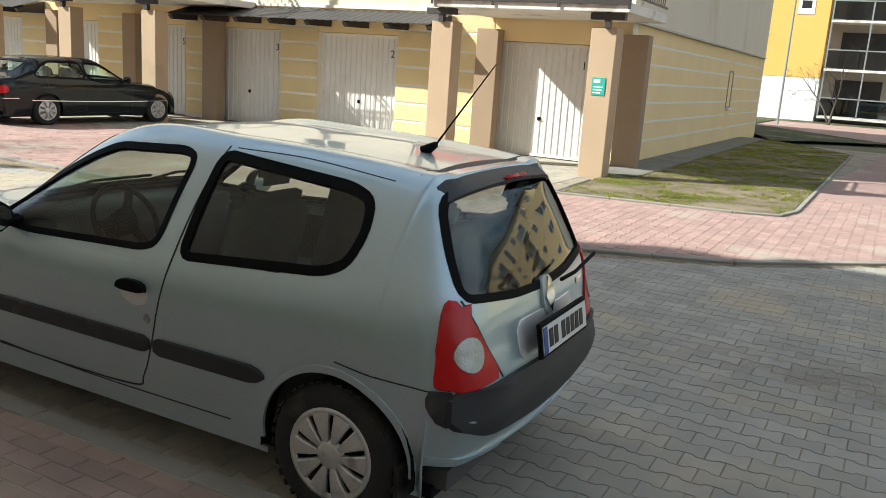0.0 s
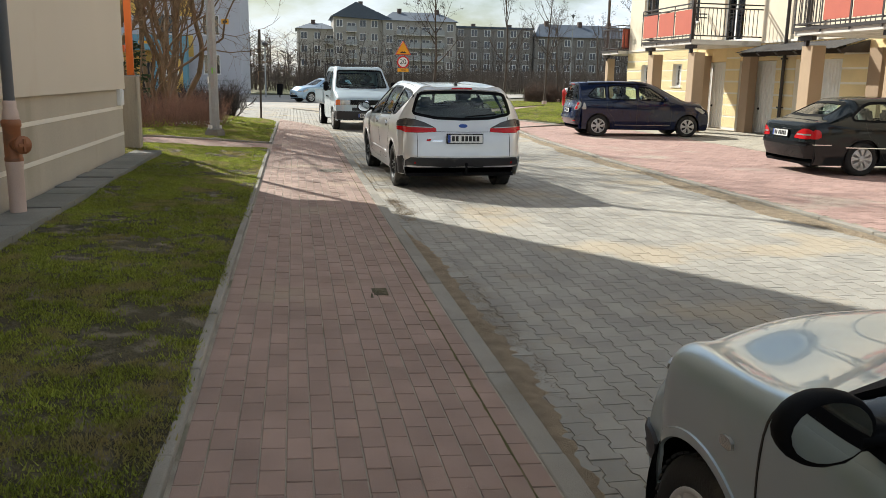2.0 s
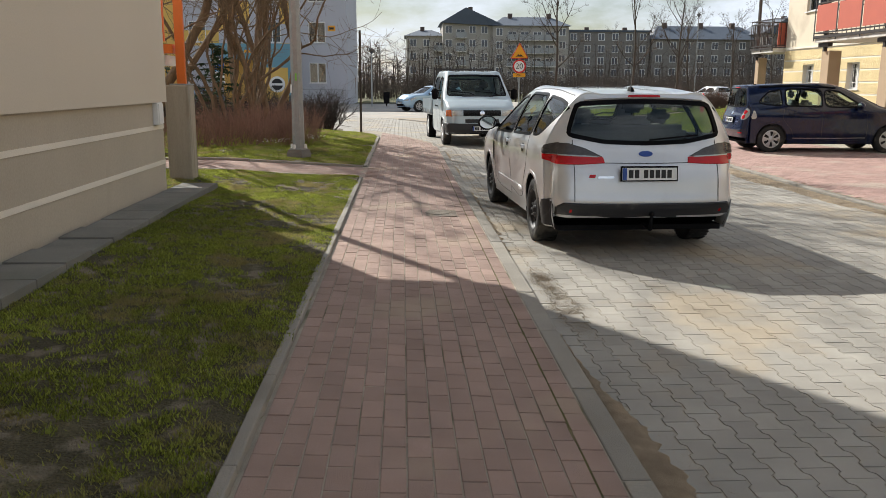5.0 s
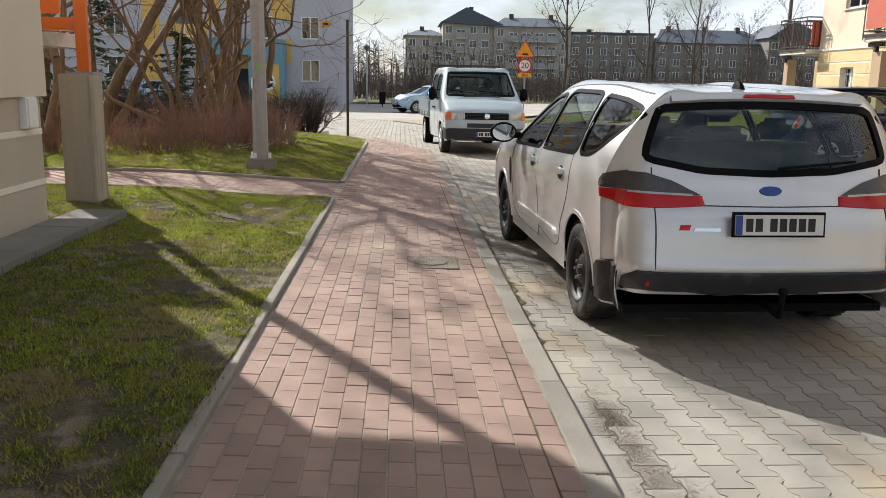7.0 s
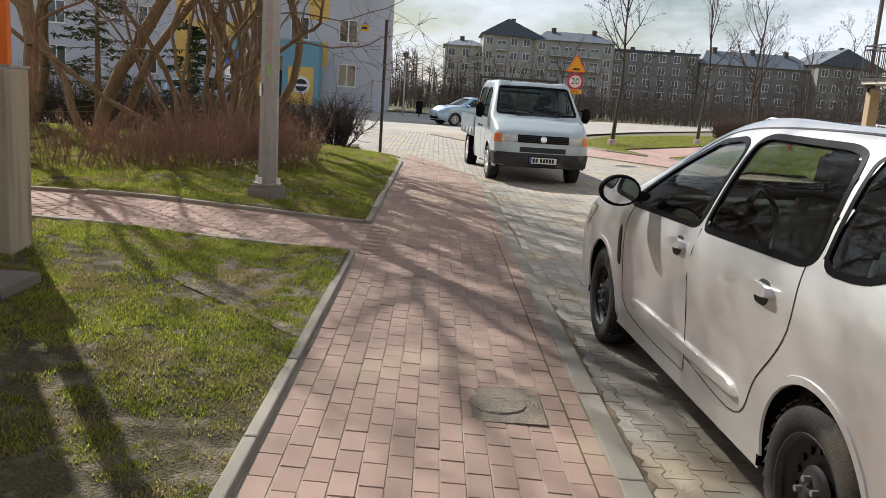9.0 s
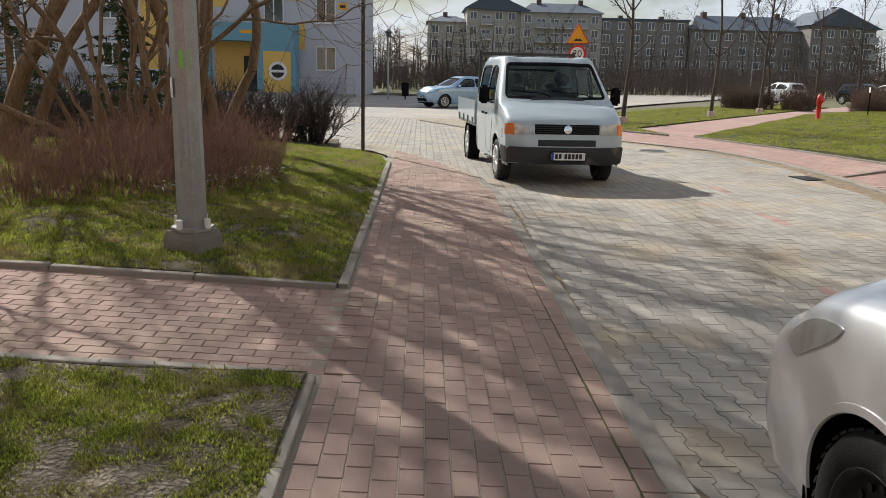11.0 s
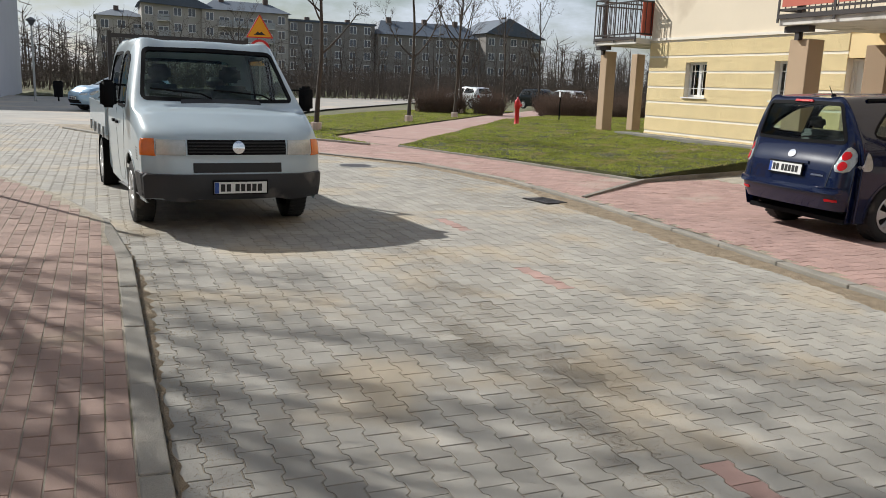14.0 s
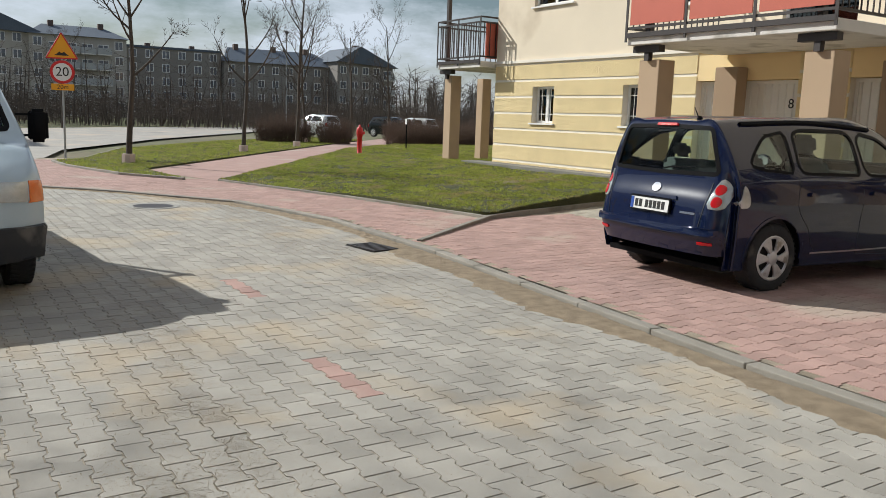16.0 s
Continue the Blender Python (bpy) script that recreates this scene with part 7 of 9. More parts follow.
for s in (1, -1):
    t = b.panel("tail_lamp", "b", [(s * 0.66, 0.77), (s * 0.80, 0.76), (s * 0.82, 0.86), (s * 0.80, 1.0), (s * 0.74, 1.05), (s * 0.69, 0.95)], M["clear_lens"], 0.010, 0.012, rounds=1, step=0.025, label="clear tail lamp with red centre")
    for z in (0.83, 0.94):
        b.panel("red_lamp", "b", [(s * 0.745 + 0.04 * math.cos(a), z + 0.05 * math.sin(a)) for a in np.linspace(0, 6.28, 12, endpoint=False)], M["red_lens"], 0.016, 0.003, t, rounds=0, step=0.03)
    b.panel("reflector", "b", [(s * 0.62, 0.44), (s * 0.76, 0.445), (s * 0.76, 0.47), (s * 0.62, 0.465)], M["red_lens"], 0.01, 0.01, rounds=0, step=0.03)
    b.line("tailgate_seam", "b", [(s * 0.62, 0.60), (s * 0.64, 0.75), (s * 0.66, 1.0)], M["ink"], 0.007, 0.004)
wind_screen(b, "f", 1.15, 1.52, 0.67, 0.55, M["car_glass"])
wind_screen(b, "b", 1.075, 1.485, 0.70, 0.56, M["car_glass"])
b.panel("brake_light", "b", [(-0.14, 1.495), (0.14, 1.495), (0.13, 1.52), (-0.13, 1.52)], M["red_lens"], 0.022, 0.02, rounds=0, step=0.03)
b.panel("bumper_ledge", "b", [(-0.80, 0.53), (-0.80, 0.60), (-0.5, 0.58), (0.5, 0.58), (0.80, 0.60), (0.80, 0.53), (0.4, 0.52), (-0.4, 0.52)], M["blue_paint"], 0.03, 0.02, rounds=1)
b.panel("chrome_strip", "b", [(-0.32, 0.815), (0.32, 0.815), (0.31, 0.845), (-0.31, 0.845)], M["blue_paint"], 0.016, 0.004, rounds=0, step=0.05)
b.panel("badge", "b", [(0.06 * math.cos(a), 0.91 + 0.045 * math.sin(a)) for a in np.linspace(0, 6.28, 14, endpoint=False)], M["chrome"], 0.010, 0.004, rounds=0, step=0.03)
b.panel("model_mark", "b", [(-0.56, 0.70), (-0.38, 0.70), (-0.38, 0.72), (-0.56, 0.72)], M["chrome"], 0.006, 0.002, rounds=0, step=0.03)
number_plate(b, pose(-0.745, 0.0, 0.745, -6, 0, -90))
wiper(b, [(-0.60, 0.0, 1.09), (-0.62, -0.1, 1.11), (-0.58, -0.40, 1.13)], "rear_wiper")
b.panel("roof_aerial", "t", [(-0.22, -0.02), (-0.16, -0.02), (-0.14, 0), (-0.16, 0.02), (-0.22, 0.02)], M["black_plastic"], 0.0, 0.002, rounds=1, step=0.02, bulge=0.03)
part("aerial_rod", add_tube(bmesh.new(), (-0.18, 0, 1.55), (-0.26, 0, 1.68), 0.006, 0.004, 6), M["black_plastic"], b.car)
interior(b, 1.5, 0.3, 0.34, 0.885, 1.02, 1.55, 1)
b.finish()


# charcoal saloon
def saloon_rails(p):
    n, t, w = p["nose"], p["tail"], p["half"]
    zb = p["sill"]
    T = [(n - 0.06, 0, zb + 0.06), (n, 0, 0.46), (n - 0.04, 0, 0.66), (n - 0.22, 0, 0.78), (2.95, 0, 0.89), (2.30, 0, 0.95), (1.50, 0, 1.36), (0.75, 0, 1.42), (0.0, 0, 1.385), (-0.20, 0, 1.33), (-0.72, 0, 1.03), (t + 0.22, 0, 0.99), (t + 0.05, 0, 0.92), (t + 0.02, 0, 0.70), (t, 0, 0.50), (t + 0.08, 0, zb + 0.1)]
    R = [(n - 0.12, w * 0.55, zb + 0.06), (n - 0.06, w * 0.58, 0.46), (n - 0.12, w * 0.60, 0.66), (n - 0.34, w * 0.66, 0.76), (2.85, w * 0.76, 0.87), (2.10, w * 0.84, 0.93), (1.36, 0.56, 1.325), (0.75, 0.575, 1.365), (0.0, 0.55, 1.335), (-0.16, 0.54, 1.28), (-0.70, w * 0.78, 1.005), (t + 0.24, w * 0.77, 0.965), (t + 0.10, w * 0.78, 0.90), (t + 0.08, w * 0.80, 0.70), (t + 0.07, w * 0.80, 0.50), (t + 0.14, w * 0.78, zb + 0.1)]
    S = [(n - 0.30, w * 0.80, zb + 0.06), (n - 0.26, w * 0.86, 0.46), (n - 0.34, w * 0.90, 0.62), (n - 0.5, w * 0.94, 0.70), (2.75, w * 0.98, 0.80), (2.05, w, 0.87), (1.35, w, 0.90), (0.75, w, 0.92), (0.0, w * 0.99, 0.93), (-0.20, w * 0.985, 0.93), (-0.68, w * 0.96, 0.92), (t + 0.30, w * 0.935, 0.90), (t + 0.22, w * 0.925, 0.84), (t + 0.20, w * 0.93, 0.68), (t + 0.21, w * 0.93, 0.50), (t + 0.26, w * 0.90, zb + 0.1)]
    L, B = [], []
    for i, s in enumerate(S):
        edge = i in (0, len(S) - 1)
        by = min(s[1] * 1.005, w * 0.985)
        L.append((s[0], min(w * 1.005, max(s[1], by) * (1.0 if edge else 1.012)), s[2] * 0.5 + zb * 0.5))
        B.append((s[0], by * 0.97, zb if not edge else zb - 0.01))
    return T, R, S, L, B


MERC = dict(nose=3.66, tail=-1.13, half=0.90, base=2.833, sill=0.20, wheel=0.31, tyre=0.2)
hatch_rails_kept, hatch_rails = hatch_rails, saloon_rails
b = hatch("saloon_car", (-16.22, 11.85), 84.5, "charcoal four-door saloon with silver wheel trims nosed between the pillars", M["black_paint"], MERC, "merc")
hatch_rails = hatch_rails_kept
b.car.matrix_basis = pose(-16.24, 11.78, 0.02, 0, 0, 87.0)
for ax in "lr":
    b.window("front_window", ax, [(1.98, 0.955), (1.05, 0.975), (0.98, 1.02), (0.98, 1.27), (1.08, 1.315), (1.40, 1.285), (1.70, 1.14)], M["car_glass"], M["black_plastic"], 0.02, 0.016)
    b.window("rear_door_window", ax, [(0.90, 0.98), (0.02, 0.995), (-0.20, 1.0), (-0.22, 1.06), (0.02, 1.24), (0.22, 1.315), (0.82, 1.325), (0.91, 1.27)], M["car_glass"], M["black_plastic"], 0.02, 0.016)
    b.line("side_moulding", ax, [(3.1, 0.52), (1.4, 0.50), (-0.35, 0.52)], M["chrome"], 0.022, 0.010)
    b.line("bumper_moulding", ax, [(-0.62, 0.56), (-0.95, 0.56)], M["chrome"], 0.02, 0.010)
    b.line("door_seam", ax, [(2.0, 0.95), (2.10, 0.80), (2.10, 0.40), (1.98, 0.27), (1.05, 0.26), (0.93, 0.36), (0.94, 0.95)], M["ink"], 0.007, 0.002)
    b.line("door_seam", ax, [(0.93, 0.30), (0.5, 0.28), (0.32, 0.5), (0.06, 0.75), (0.0, 0.97)], M["ink"], 0.007, 0.002)
    for x in (1.02, 0.10):
        b.panel("door_handle", ax, [(x, 0.81), (x, 0.845), (x + 0.18, 0.845), (x + 0.18, 0.81)], M["black_paint"], 0.03, 0.02, rounds=1, step=0.03)
    b.panel("tail_lamp", ax, [(-0.88, 0.66), (-0.80, 0.70), (-0.84, 0.82), (-0.95, 0.83), (-1.0, 0.66)], M["red_lens"], 0.008, 0.01, rounds=1, step=0.03)
    b.panel("headlight", ax, [(3.30, 0.58), (3.15, 0.68), (3.18, 0.74), (3.35, 0.72), (3.42, 0.6)], M["clear_lens"], 0.006, 0.01, rounds=2, step=0.03)
    mirror(b, 1.86, 0.90 if ax == "l" else -0.90, 0.96, 1 if ax == "l" else -1, M["black_paint"], 0.10)
for s in (1, -1):
    t = b.panel("tail_lamp", "b", [(s * 0.42, 0.66), (s * 0.80, 0.65), (s * 0.825, 0.72), (s * 0.80, 0.83), (s * 0.66, 0.845), (s * 0.52, 0.78)], M["red_lens"], 0.010, 0.012, rounds=1, step=0.03, label="long red tail lamp")
    b.panel("lamp_band", "b", [(s * 0.50, 0.725), (s * 0.80, 0.72), (s * 0.80, 0.745), (s * 0.51, 0.75)], M["clear_lens"], 0.013, 0.003, t, rounds=0, step=0.04)
b.panel("bumper_moulding", "b", [(-0.8, 0.54), (-0.8, 0.60), (0.8, 0.60), (0.8, 0.54)], M["black_plastic"], 0.02, 0.01, rounds=1)
wind_screen(b, "f", 1.0, 1.32, 0.65, 0.52, M["car_glass"])
wind_screen(b, "b", 1.075, 1.30, 0.60, 0.50, M["car_glass"])
number_plate(b, pose(-1.125, 0.0, 0.735, -4, 0, -90))
interior(b, 1.35, 0.15, 0.30, 0.90, 0.93, 1.4, 1)
b.finish()


# far parked cars
def far_car(name, at, heading, label, paint_mat, scale_len=1.0):
    p = dict(nose=3.45 * scale_len, tail=-0.72, half=0.86, base=2.60 * scale_len, hood=0.84, cowl_z=1.03, cowl_x=2.50 * scale_len, ws_x=1.55 * scale_len, roof=1.47, rr_x=-0.20, belt=0.95, belt_rear=1.0, glass_z=1.02, lean=0.14, roof_half=0.57, sill=0.21, wheel=0.31, tyre=0.2)
    c = hatch(name, at, heading, label, paint_mat, p, "plain")
    k = scale_len
    for ax in "lr":
        c.window("side_window", ax, [(1.98 * k, 1.0), (1.0 * k, 1.02), (0.95 * k, 1.32), (1.1 * k, 1.36), (1.42 * k, 1.34)], M["car_glass_dark"], M["black_plastic"], 0.02, 0.016)
        c.window("rear_side_window", ax, [(0.9 * k, 1.02), (-0.1, 1.06), (-0.2, 1.13), (0.1, 1.32), (0.86 * k, 1.36)], M["car_glass_dark"], M["black_plastic"], 0.02, 0.016)
        c.panel("headlight", ax, [(3.1 * k, 0.62), (2.85 * k, 0.76), (2.82 * k, 0.82), (3.0 * k, 0.80), (3.18 * k, 0.70)], M["clear_lens"], 0.006, 0.01, rounds=2, step=0.04)
        mirror(c, 1.9 * k, 0.87 if ax == "l" else -0.87, 1.0, 1 if ax == "l" else -1, paint_mat, 0.1)
    for s in (1, -1):
        c.panel("tail_lamp", "b", [(s * 0.60, 0.70), (s * 0.78, 0.69), (s * 0.79, 0.92), (s * 0.70, 0.95)], M["red_lens"], 0.01, 0.012, rounds=1, step=0.03)
        c.panel("headlamp_front", "f", [(s * 0.42, 0.62), (s * 0.70, 0.62), (s * 0.72, 0.72), (s * 0.5, 0.70)], M["clear_lens"], 0.008, 0.01, rounds=1, step=0.04)
    c.panel("grille", "f", [(-0.5, 0.30), (0.5, 0.30), (0.45, 0.44), (-0.45, 0.44)], M["black_plastic"], 0.006, 0.01, rounds=1, step=0.06)
    wind_screen(c, "f", 1.06, 1.38, 0.63, 0.5, M["car_glass_dark"])
    wind_screen(c, "b", 1.06, 1.34, 0.6, 0.48, M["car_glass_dark"])
    number_plate(c, pose(p["nose"] + 0.01, 0, 0.5, 0, 0, 90))
    number_plate(c, pose(p["tail"] - 0.01, 0, 0.72, -8, 0, -90))
    interior(c, 1.3, 0.15, 0.32, 0.86, 0.96, 1.4)
    c.finish()
    return c


far_car("hatchback_car", (-56.6, 4.6), -62, "pale blue hatchback parked across the junction", M["lightblue_paint"])
far_car("hatchback_car", (-73.5, 27.6), 200, "small white hatchback behind the hedge", M["white_paint2"], 0.9)
far_car("hatchback_car", (-76.0, 33.0), 20, "dark hatchback behind the hedge", M["black_paint"])
far_car("hatchback_car", (-74.0, 35.8), 200, "white hatchback by the far hedge", M["white_paint2"])
far_car("hatchback_car", (-58.5, -12.5), 75, "green-blue car parked before the grey block", M["lightblue_paint"])
far_car("hatchback_car", (2.6, 22.5), 80, "dark silver car at the end of the lane", M["black_paint"])

# white pick-up with double cab
def van_rails(w, zb):
    n = 0.97 + 2.92
    T = [(n - 0.05, 0, 0.34), (n, 0, 0.50), (n - 0.02, 0, 0.72), (n - 0.06, 0, 0.96), (n - 0.42, 0, 1.16), (n - 0.78, 0, 1.30), (n - 1.42, 0, 1.86), (n - 1.65, 0, 1.925), (n - 2.3, 0, 1.94), (n - 2.95, 0, 1.93), (n - 3.02, 0, 1.87), (n - 3.06, 0, 1.2), (n - 3.06, 0, 0.5)]
    R = [(n - 0.10, w * 0.72, 0.34), (n - 0.05, w * 0.74, 0.50), (n - 0.06, w * 0.75, 0.72), (n - 0.12, w * 0.76, 0.95), (n - 0.46, w * 0.83, 1.14), (n - 0.84, w * 0.92, 1.27), (n - 1.44, 0.755, 1.80), (n - 1.65, 0.765, 1.87), (n - 2.3, 0.77, 1.88), (n - 2.94, 0.77, 1.87), (n - 3.02, 0.76, 1.83), (n - 3.06, w * 0.85, 1.2), (n - 3.06, w * 0.85, 0.5)]
    S = [(n - 0.22, w * 0.93, 0.34), (n - 0.19, w * 0.955, 0.50), (n - 0.20, w * 0.96, 0.72), (n - 0.26, w * 0.965, 0.93), (n - 0.52, w * 0.985, 1.06), (n - 0.88, w, 1.14), (n - 1.40, w, 1.17), (n - 1.7, w, 1.18), (n - 2.3, w, 1.18), (n - 2.92, w, 1.18), (n - 3.02, w * 0.99, 1.17), (n - 3.05, w * 0.985, 1.0), (n - 3.05, w * 0.985, 0.5)]
    L = [(s[0] - (0.02 if i < 3 else 0), s[1] * 1.004, s[2] * 0.45 + zb * 0.55) for i, s in enumerate(S)]
    B = [(s[0] - (0.03 if i < 3 else 0), s[1] * 0.97, zb) for i, s in enumerate(S)]
    return T, R, S, L, B


VAN = dict(nose=3.89, tail=0.85, half=0.92, base=2.92, sill=0.30, wheel=0.325, tyre=0.205)
hatch_rails = lambda p: van_rails(0.92, 0.30)
b = Body("pickup_truck", pose(-31.38, 3.46, 0, 0, 0, 4.8), "weathered white double-cab pick-up with dropside bed and black bumper", hatch_rails(VAN), M["white_paint"], "pickup truck")
hatch_rails = hatch_rails_kept
b.mid = 2.2
VX = 3.92 - 0.97
b.arch(VX, 0.40, 0.345)
for x in (VX, VX - 3.32):
    for s in (1, -1):
        wheel(b, x, s * 0.81, 0.325, 0.205, "van", s)
for ax, s in (("l", 1), ("r", -1)):
    arc = [(VX + 0.40 * math.cos(a), 0.345 + 0.40 * math.sin(a)) for a in np.linspace(0.02, math.pi - 0.02, 18)]
    b.line("arch_lip", ax, arc, M["white_paint"], 0.035, 0.006, smooth_n=2)
    bm = lathe([(0.42, s * 0.88), (0.42, s * 0.55), (0.02, s * 0.55)], 30, "y", (VX, 0, 0.345))
    bmesh.ops.delete(bm, geom=[v for v in bm.verts if v.co.z < 0.33], context="VERTS")
    part("wheel_well", bm, M["black_plastic"], b.car)
    b.window("door_window", ax, [(2.66, 1.20), (2.02, 1.21), (1.96, 1.25), (1.96, 1.72), (2.04, 1.77), (2.28, 1.77), (2.40, 1.70)], M["car_glass_dark"], M["black_plastic"], 0.02, 0.016)
    b.window("rear_side_window", ax, [(1.84, 1.21), (1.08, 1.21), (1.02, 1.25), (1.02, 1.72), (1.10, 1.77), (1.78, 1.77), (1.86, 1.72)], M["car_glass_dark"], M["black_plastic"], 0.02, 0.016)
    b.line("door_seam", ax, [(2.62, 1.19), (2.60, 0.9), (2.44, 0.62), (2.36, 0.40), (1.95, 0.38), (1.91, 0.6), (1.91, 1.76)], M["ink"], 0.008, 0.002)
    b.line("door_seam", ax, [(1.0, 1.75), (0.98, 1.0), (1.0, 0.4)], M["ink"], 0.008, 0.002)
    b.panel("door_handle", ax, [(1.98, 0.985), (1.98, 1.02), (2.12, 1.02), (2.12, 0.985)], M["black_plastic"], 0.025, 0.01, rounds=1, step=0.03)
    b.panel("door_handle", ax, [(1.78, 0.985), (1.78, 1.02), (1.64, 1.02), (1.64, 0.985)], M["black_plastic"], 0.025, 0.01, rounds=1, step=0.03)
    for k in range(5):
        b.line("wing_vent", ax, [(3.42, 0.72 + 0.028 * k), (3.50, 0.71 + 0.028 * k)], M["ink"], 0.012, 0.003)
    b.panel("indicator", ax, [(3.62, 0.77), (3.62, 0.93), (3.72, 0.93), (3.78, 0.77)], M["orange_lens"], 0.006, 0.01, rounds=0, step=0.03)
    b.panel("bumper_end", ax, [(3.40, 0.36), (3.38, 0.60), (3.75, 0.60), (3.80, 0.36)], M["bumper_grey"], 0.022, 0.02, rounds=1)
    mr = new("door_mirror")
    mr.matrix_basis = pose(2.66, s * 0.94, 1.20)
    mr.parent = b.car
    rounded("housing", -0.05, 0.05, min(s * 0.06, s * 0.22), max(s * 0.06, s * 0.22), -0.02, 0.27, M["black_plastic"], mr, 0.035)
    box("mirror_glass", -0.056, -0.051, min(s * 0.075, s * 0.205), max(s * 0.075, s * 0.205), 0.0, 0.25, M["mirror"], mr)
    boxes("arm", [(-0.015, 0.015, min(s * -0.04, s * 0.08), max(s * -0.04, s * 0.08), z, z + 0.02) for z in (0.03, 0.21)], M["black_plastic"], mr)
    t = b.panel("headlight", "f", [(s * 0.505, 0.78), (s * 0.775, 0.78), (s * 0.775, 0.93), (s * 0.505, 0.93)], M["clear_lens"], 0.008, 0.012, rounds=0, step=0.04)
    b.panel("indicator_front", "f", [(s * 0.785, 0.775), (s * 0.865, 0.775), (s * 0.865, 0.935), (s * 0.785, 0.935)], M["orange_lens"], 0.008, 0.012, rounds=0, step=0.04)
b.panel("grille", "f", [(-0.49, 0.785), (0.49, 0.785), (0.49, 0.93), (-0.49, 0.93)], M["black_plastic"], 0.006, 0.01, rounds=0, step=0.04)
for k in range(4):
    b.line("grille_slat", "f", [(-0.48, 0.812 + 0.03 * k), (0.48, 0.812 + 0.03 * k)], M["ink"], 0.012, 0.012)
b.panel("lower_grille", "f", [(-0.44, 0.61), (0.44, 0.61), (0.44, 0.705), (-0.44, 0.705)], M["ink"], 0.004, 0.01, rounds=0, step=0.04)
b.panel("badge", "f", [(0.062 * math.cos(a), 0.858 + 0.062 * math.sin(a)) for a in np.linspace(0, 6.28, 16, endpoint=False)], M["chrome"], 0.02, 0.006, rounds=0, step=0.03)
b.panel("front_bumper", "f", [(-0.88, 0.33), (-0.89, 0.60), (-0.5, 0.595), (0.5, 0.595), (0.89, 0.60), (0.88, 0.33), (0.5, 0.30), (-0.5, 0.30)], M["bumper_grey"], 0.05, 0.04, rounds=1, step=0.05, label="black plastic front bumper")
number_plate(b, pose(3.955, 0.0, 0.47, 4, 0, 90))
b.panel("bonnet_vent", "t", [(3.10, -0.42), (3.16, -0.42), (3.16, 0.42), (3.10, 0.42)], M["ink"], 0.004, 0.004, rounds=0, step=0.05)
wind_screen(b, "f", 1.30, 1.815, 0.79, 0.69, M["car_glass"])
wind_screen(b, "b", 1.28, 1.72, 0.62, 0.60, M["car_glass"])
for s in (0.55, -0.10):
    wiper(b, [(3.13, s, 1.31), (3.08, s - 0.1, 1.36), (2.98, s - 0.6, 1.40)])
bed = new("bed")
bed.parent = b.car
boxes("deck", [(-1.55, 0.80, -0.93, 0.93, 0.70, 0.78)], M["galv"], bed)
for s in (1, -1):
    box("side_board", -1.55, 0.80, s * 0.94 - 0.015, s * 0.94 + 0.015, 0.76, 1.16, M["white_paint"], bed, "white dropside board", 0.004)
    bm = bmesh.new()
    for k in range(4):
        add_box(bm, -1.3 + k * 0.62, -1.24 + k * 0.62, s * 0.955, s * 0.975, 0.72, 0.86)
    part("board_hinge", bm, M["galv"], bed)
    part("mud_guard", lathe([(0.37, s * 0.92), (0.37, s * 0.70)], 24, "y", (VX - 3.32, 0, 0.34)), M["black_plastic"], bed)
box("tail_board", -1.56, -1.53, -0.92, 0.92, 0.76, 1.16, M["white_paint"], bed)
box("head_board", 0.76, 0.79, -0.92, 0.92, 0.76, 1.25, M["galv"], bed)
boxes("rack", [(0.70, 0.75, s * 0.86 - 0.025, s * 0.86 + 0.025, 1.16, 2.06) for s in (1, -1)] + [(0.70, 0.75, -0.835, 0.835, 1.98, 2.03)], M["steel_dark"], b.car)
boxes("chassis", [(-1.4, 3.4, -0.45, -0.3, 0.36, 0.52), (-1.4, 3.4, 0.3, 0.45, 0.36, 0.52), (0.9, 3.5, -0.8, 0.8, 0.30, 0.36)], M["black_plastic"], b.car)
interior(b, 2.35, 1.25, 0.55, 0.92, 1.12, 1.9, 1)
b.finish()
van = b


# ---- trees, shrubs, hedges ----
def tubes(name, segs, material, parent=None, label="", sides=5):
    """Many tapered tubes as one mesh; segs of (start, end, radius, radius)."""
    a = np.array([s[0] for s in segs], float)
    b = np.array([s[1] for s in segs], float)
    r = np.array([(s[2], s[3]) for s in segs], float)
    d = b - a
    ln = np.linalg.norm(d, axis=1, keepdims=True)
    d = d / np.maximum(ln, 1e-6)
    ref = np.where(np.abs(d[:, 2:3]) > 0.9, np.array([[1.0, 0, 0]]), np.array([[0, 0, 1.0]]))
    u = np.cross(d, ref)
    u /= np.linalg.norm(u, axis=1, keepdims=True)
    w = np.cross(d, u)
    k = len(segs)
    v = np.empty((k, 2 * sides, 3))
    for i in range(sides):
        c, s = math.cos(2 * math.pi * i / sides), math.sin(2 * math.pi * i / sides)
        o = u * c + w * s
        v[:, i] = a + o * r[:, :1]
        v[:, sides + i] = b + o * r[:, 1:]
    base = (np.arange(k) * 2 * sides)[:, None]
    f = np.concatenate([base + np.array([[i, (i + 1) % sides, sides + (i + 1) % sides, sides + i]]) for i in range(sides)])
    me = bpy.data.meshes.new(name)
    me.from_pydata(v.reshape(-1, 3).tolist(), [], f.tolist())
    me.materials.append(material)
    me.shade_smooth()
    ob = new(name, me)
    if parent:
        ob.parent = parent
    if label:
        tagged(ob, label)
    return ob


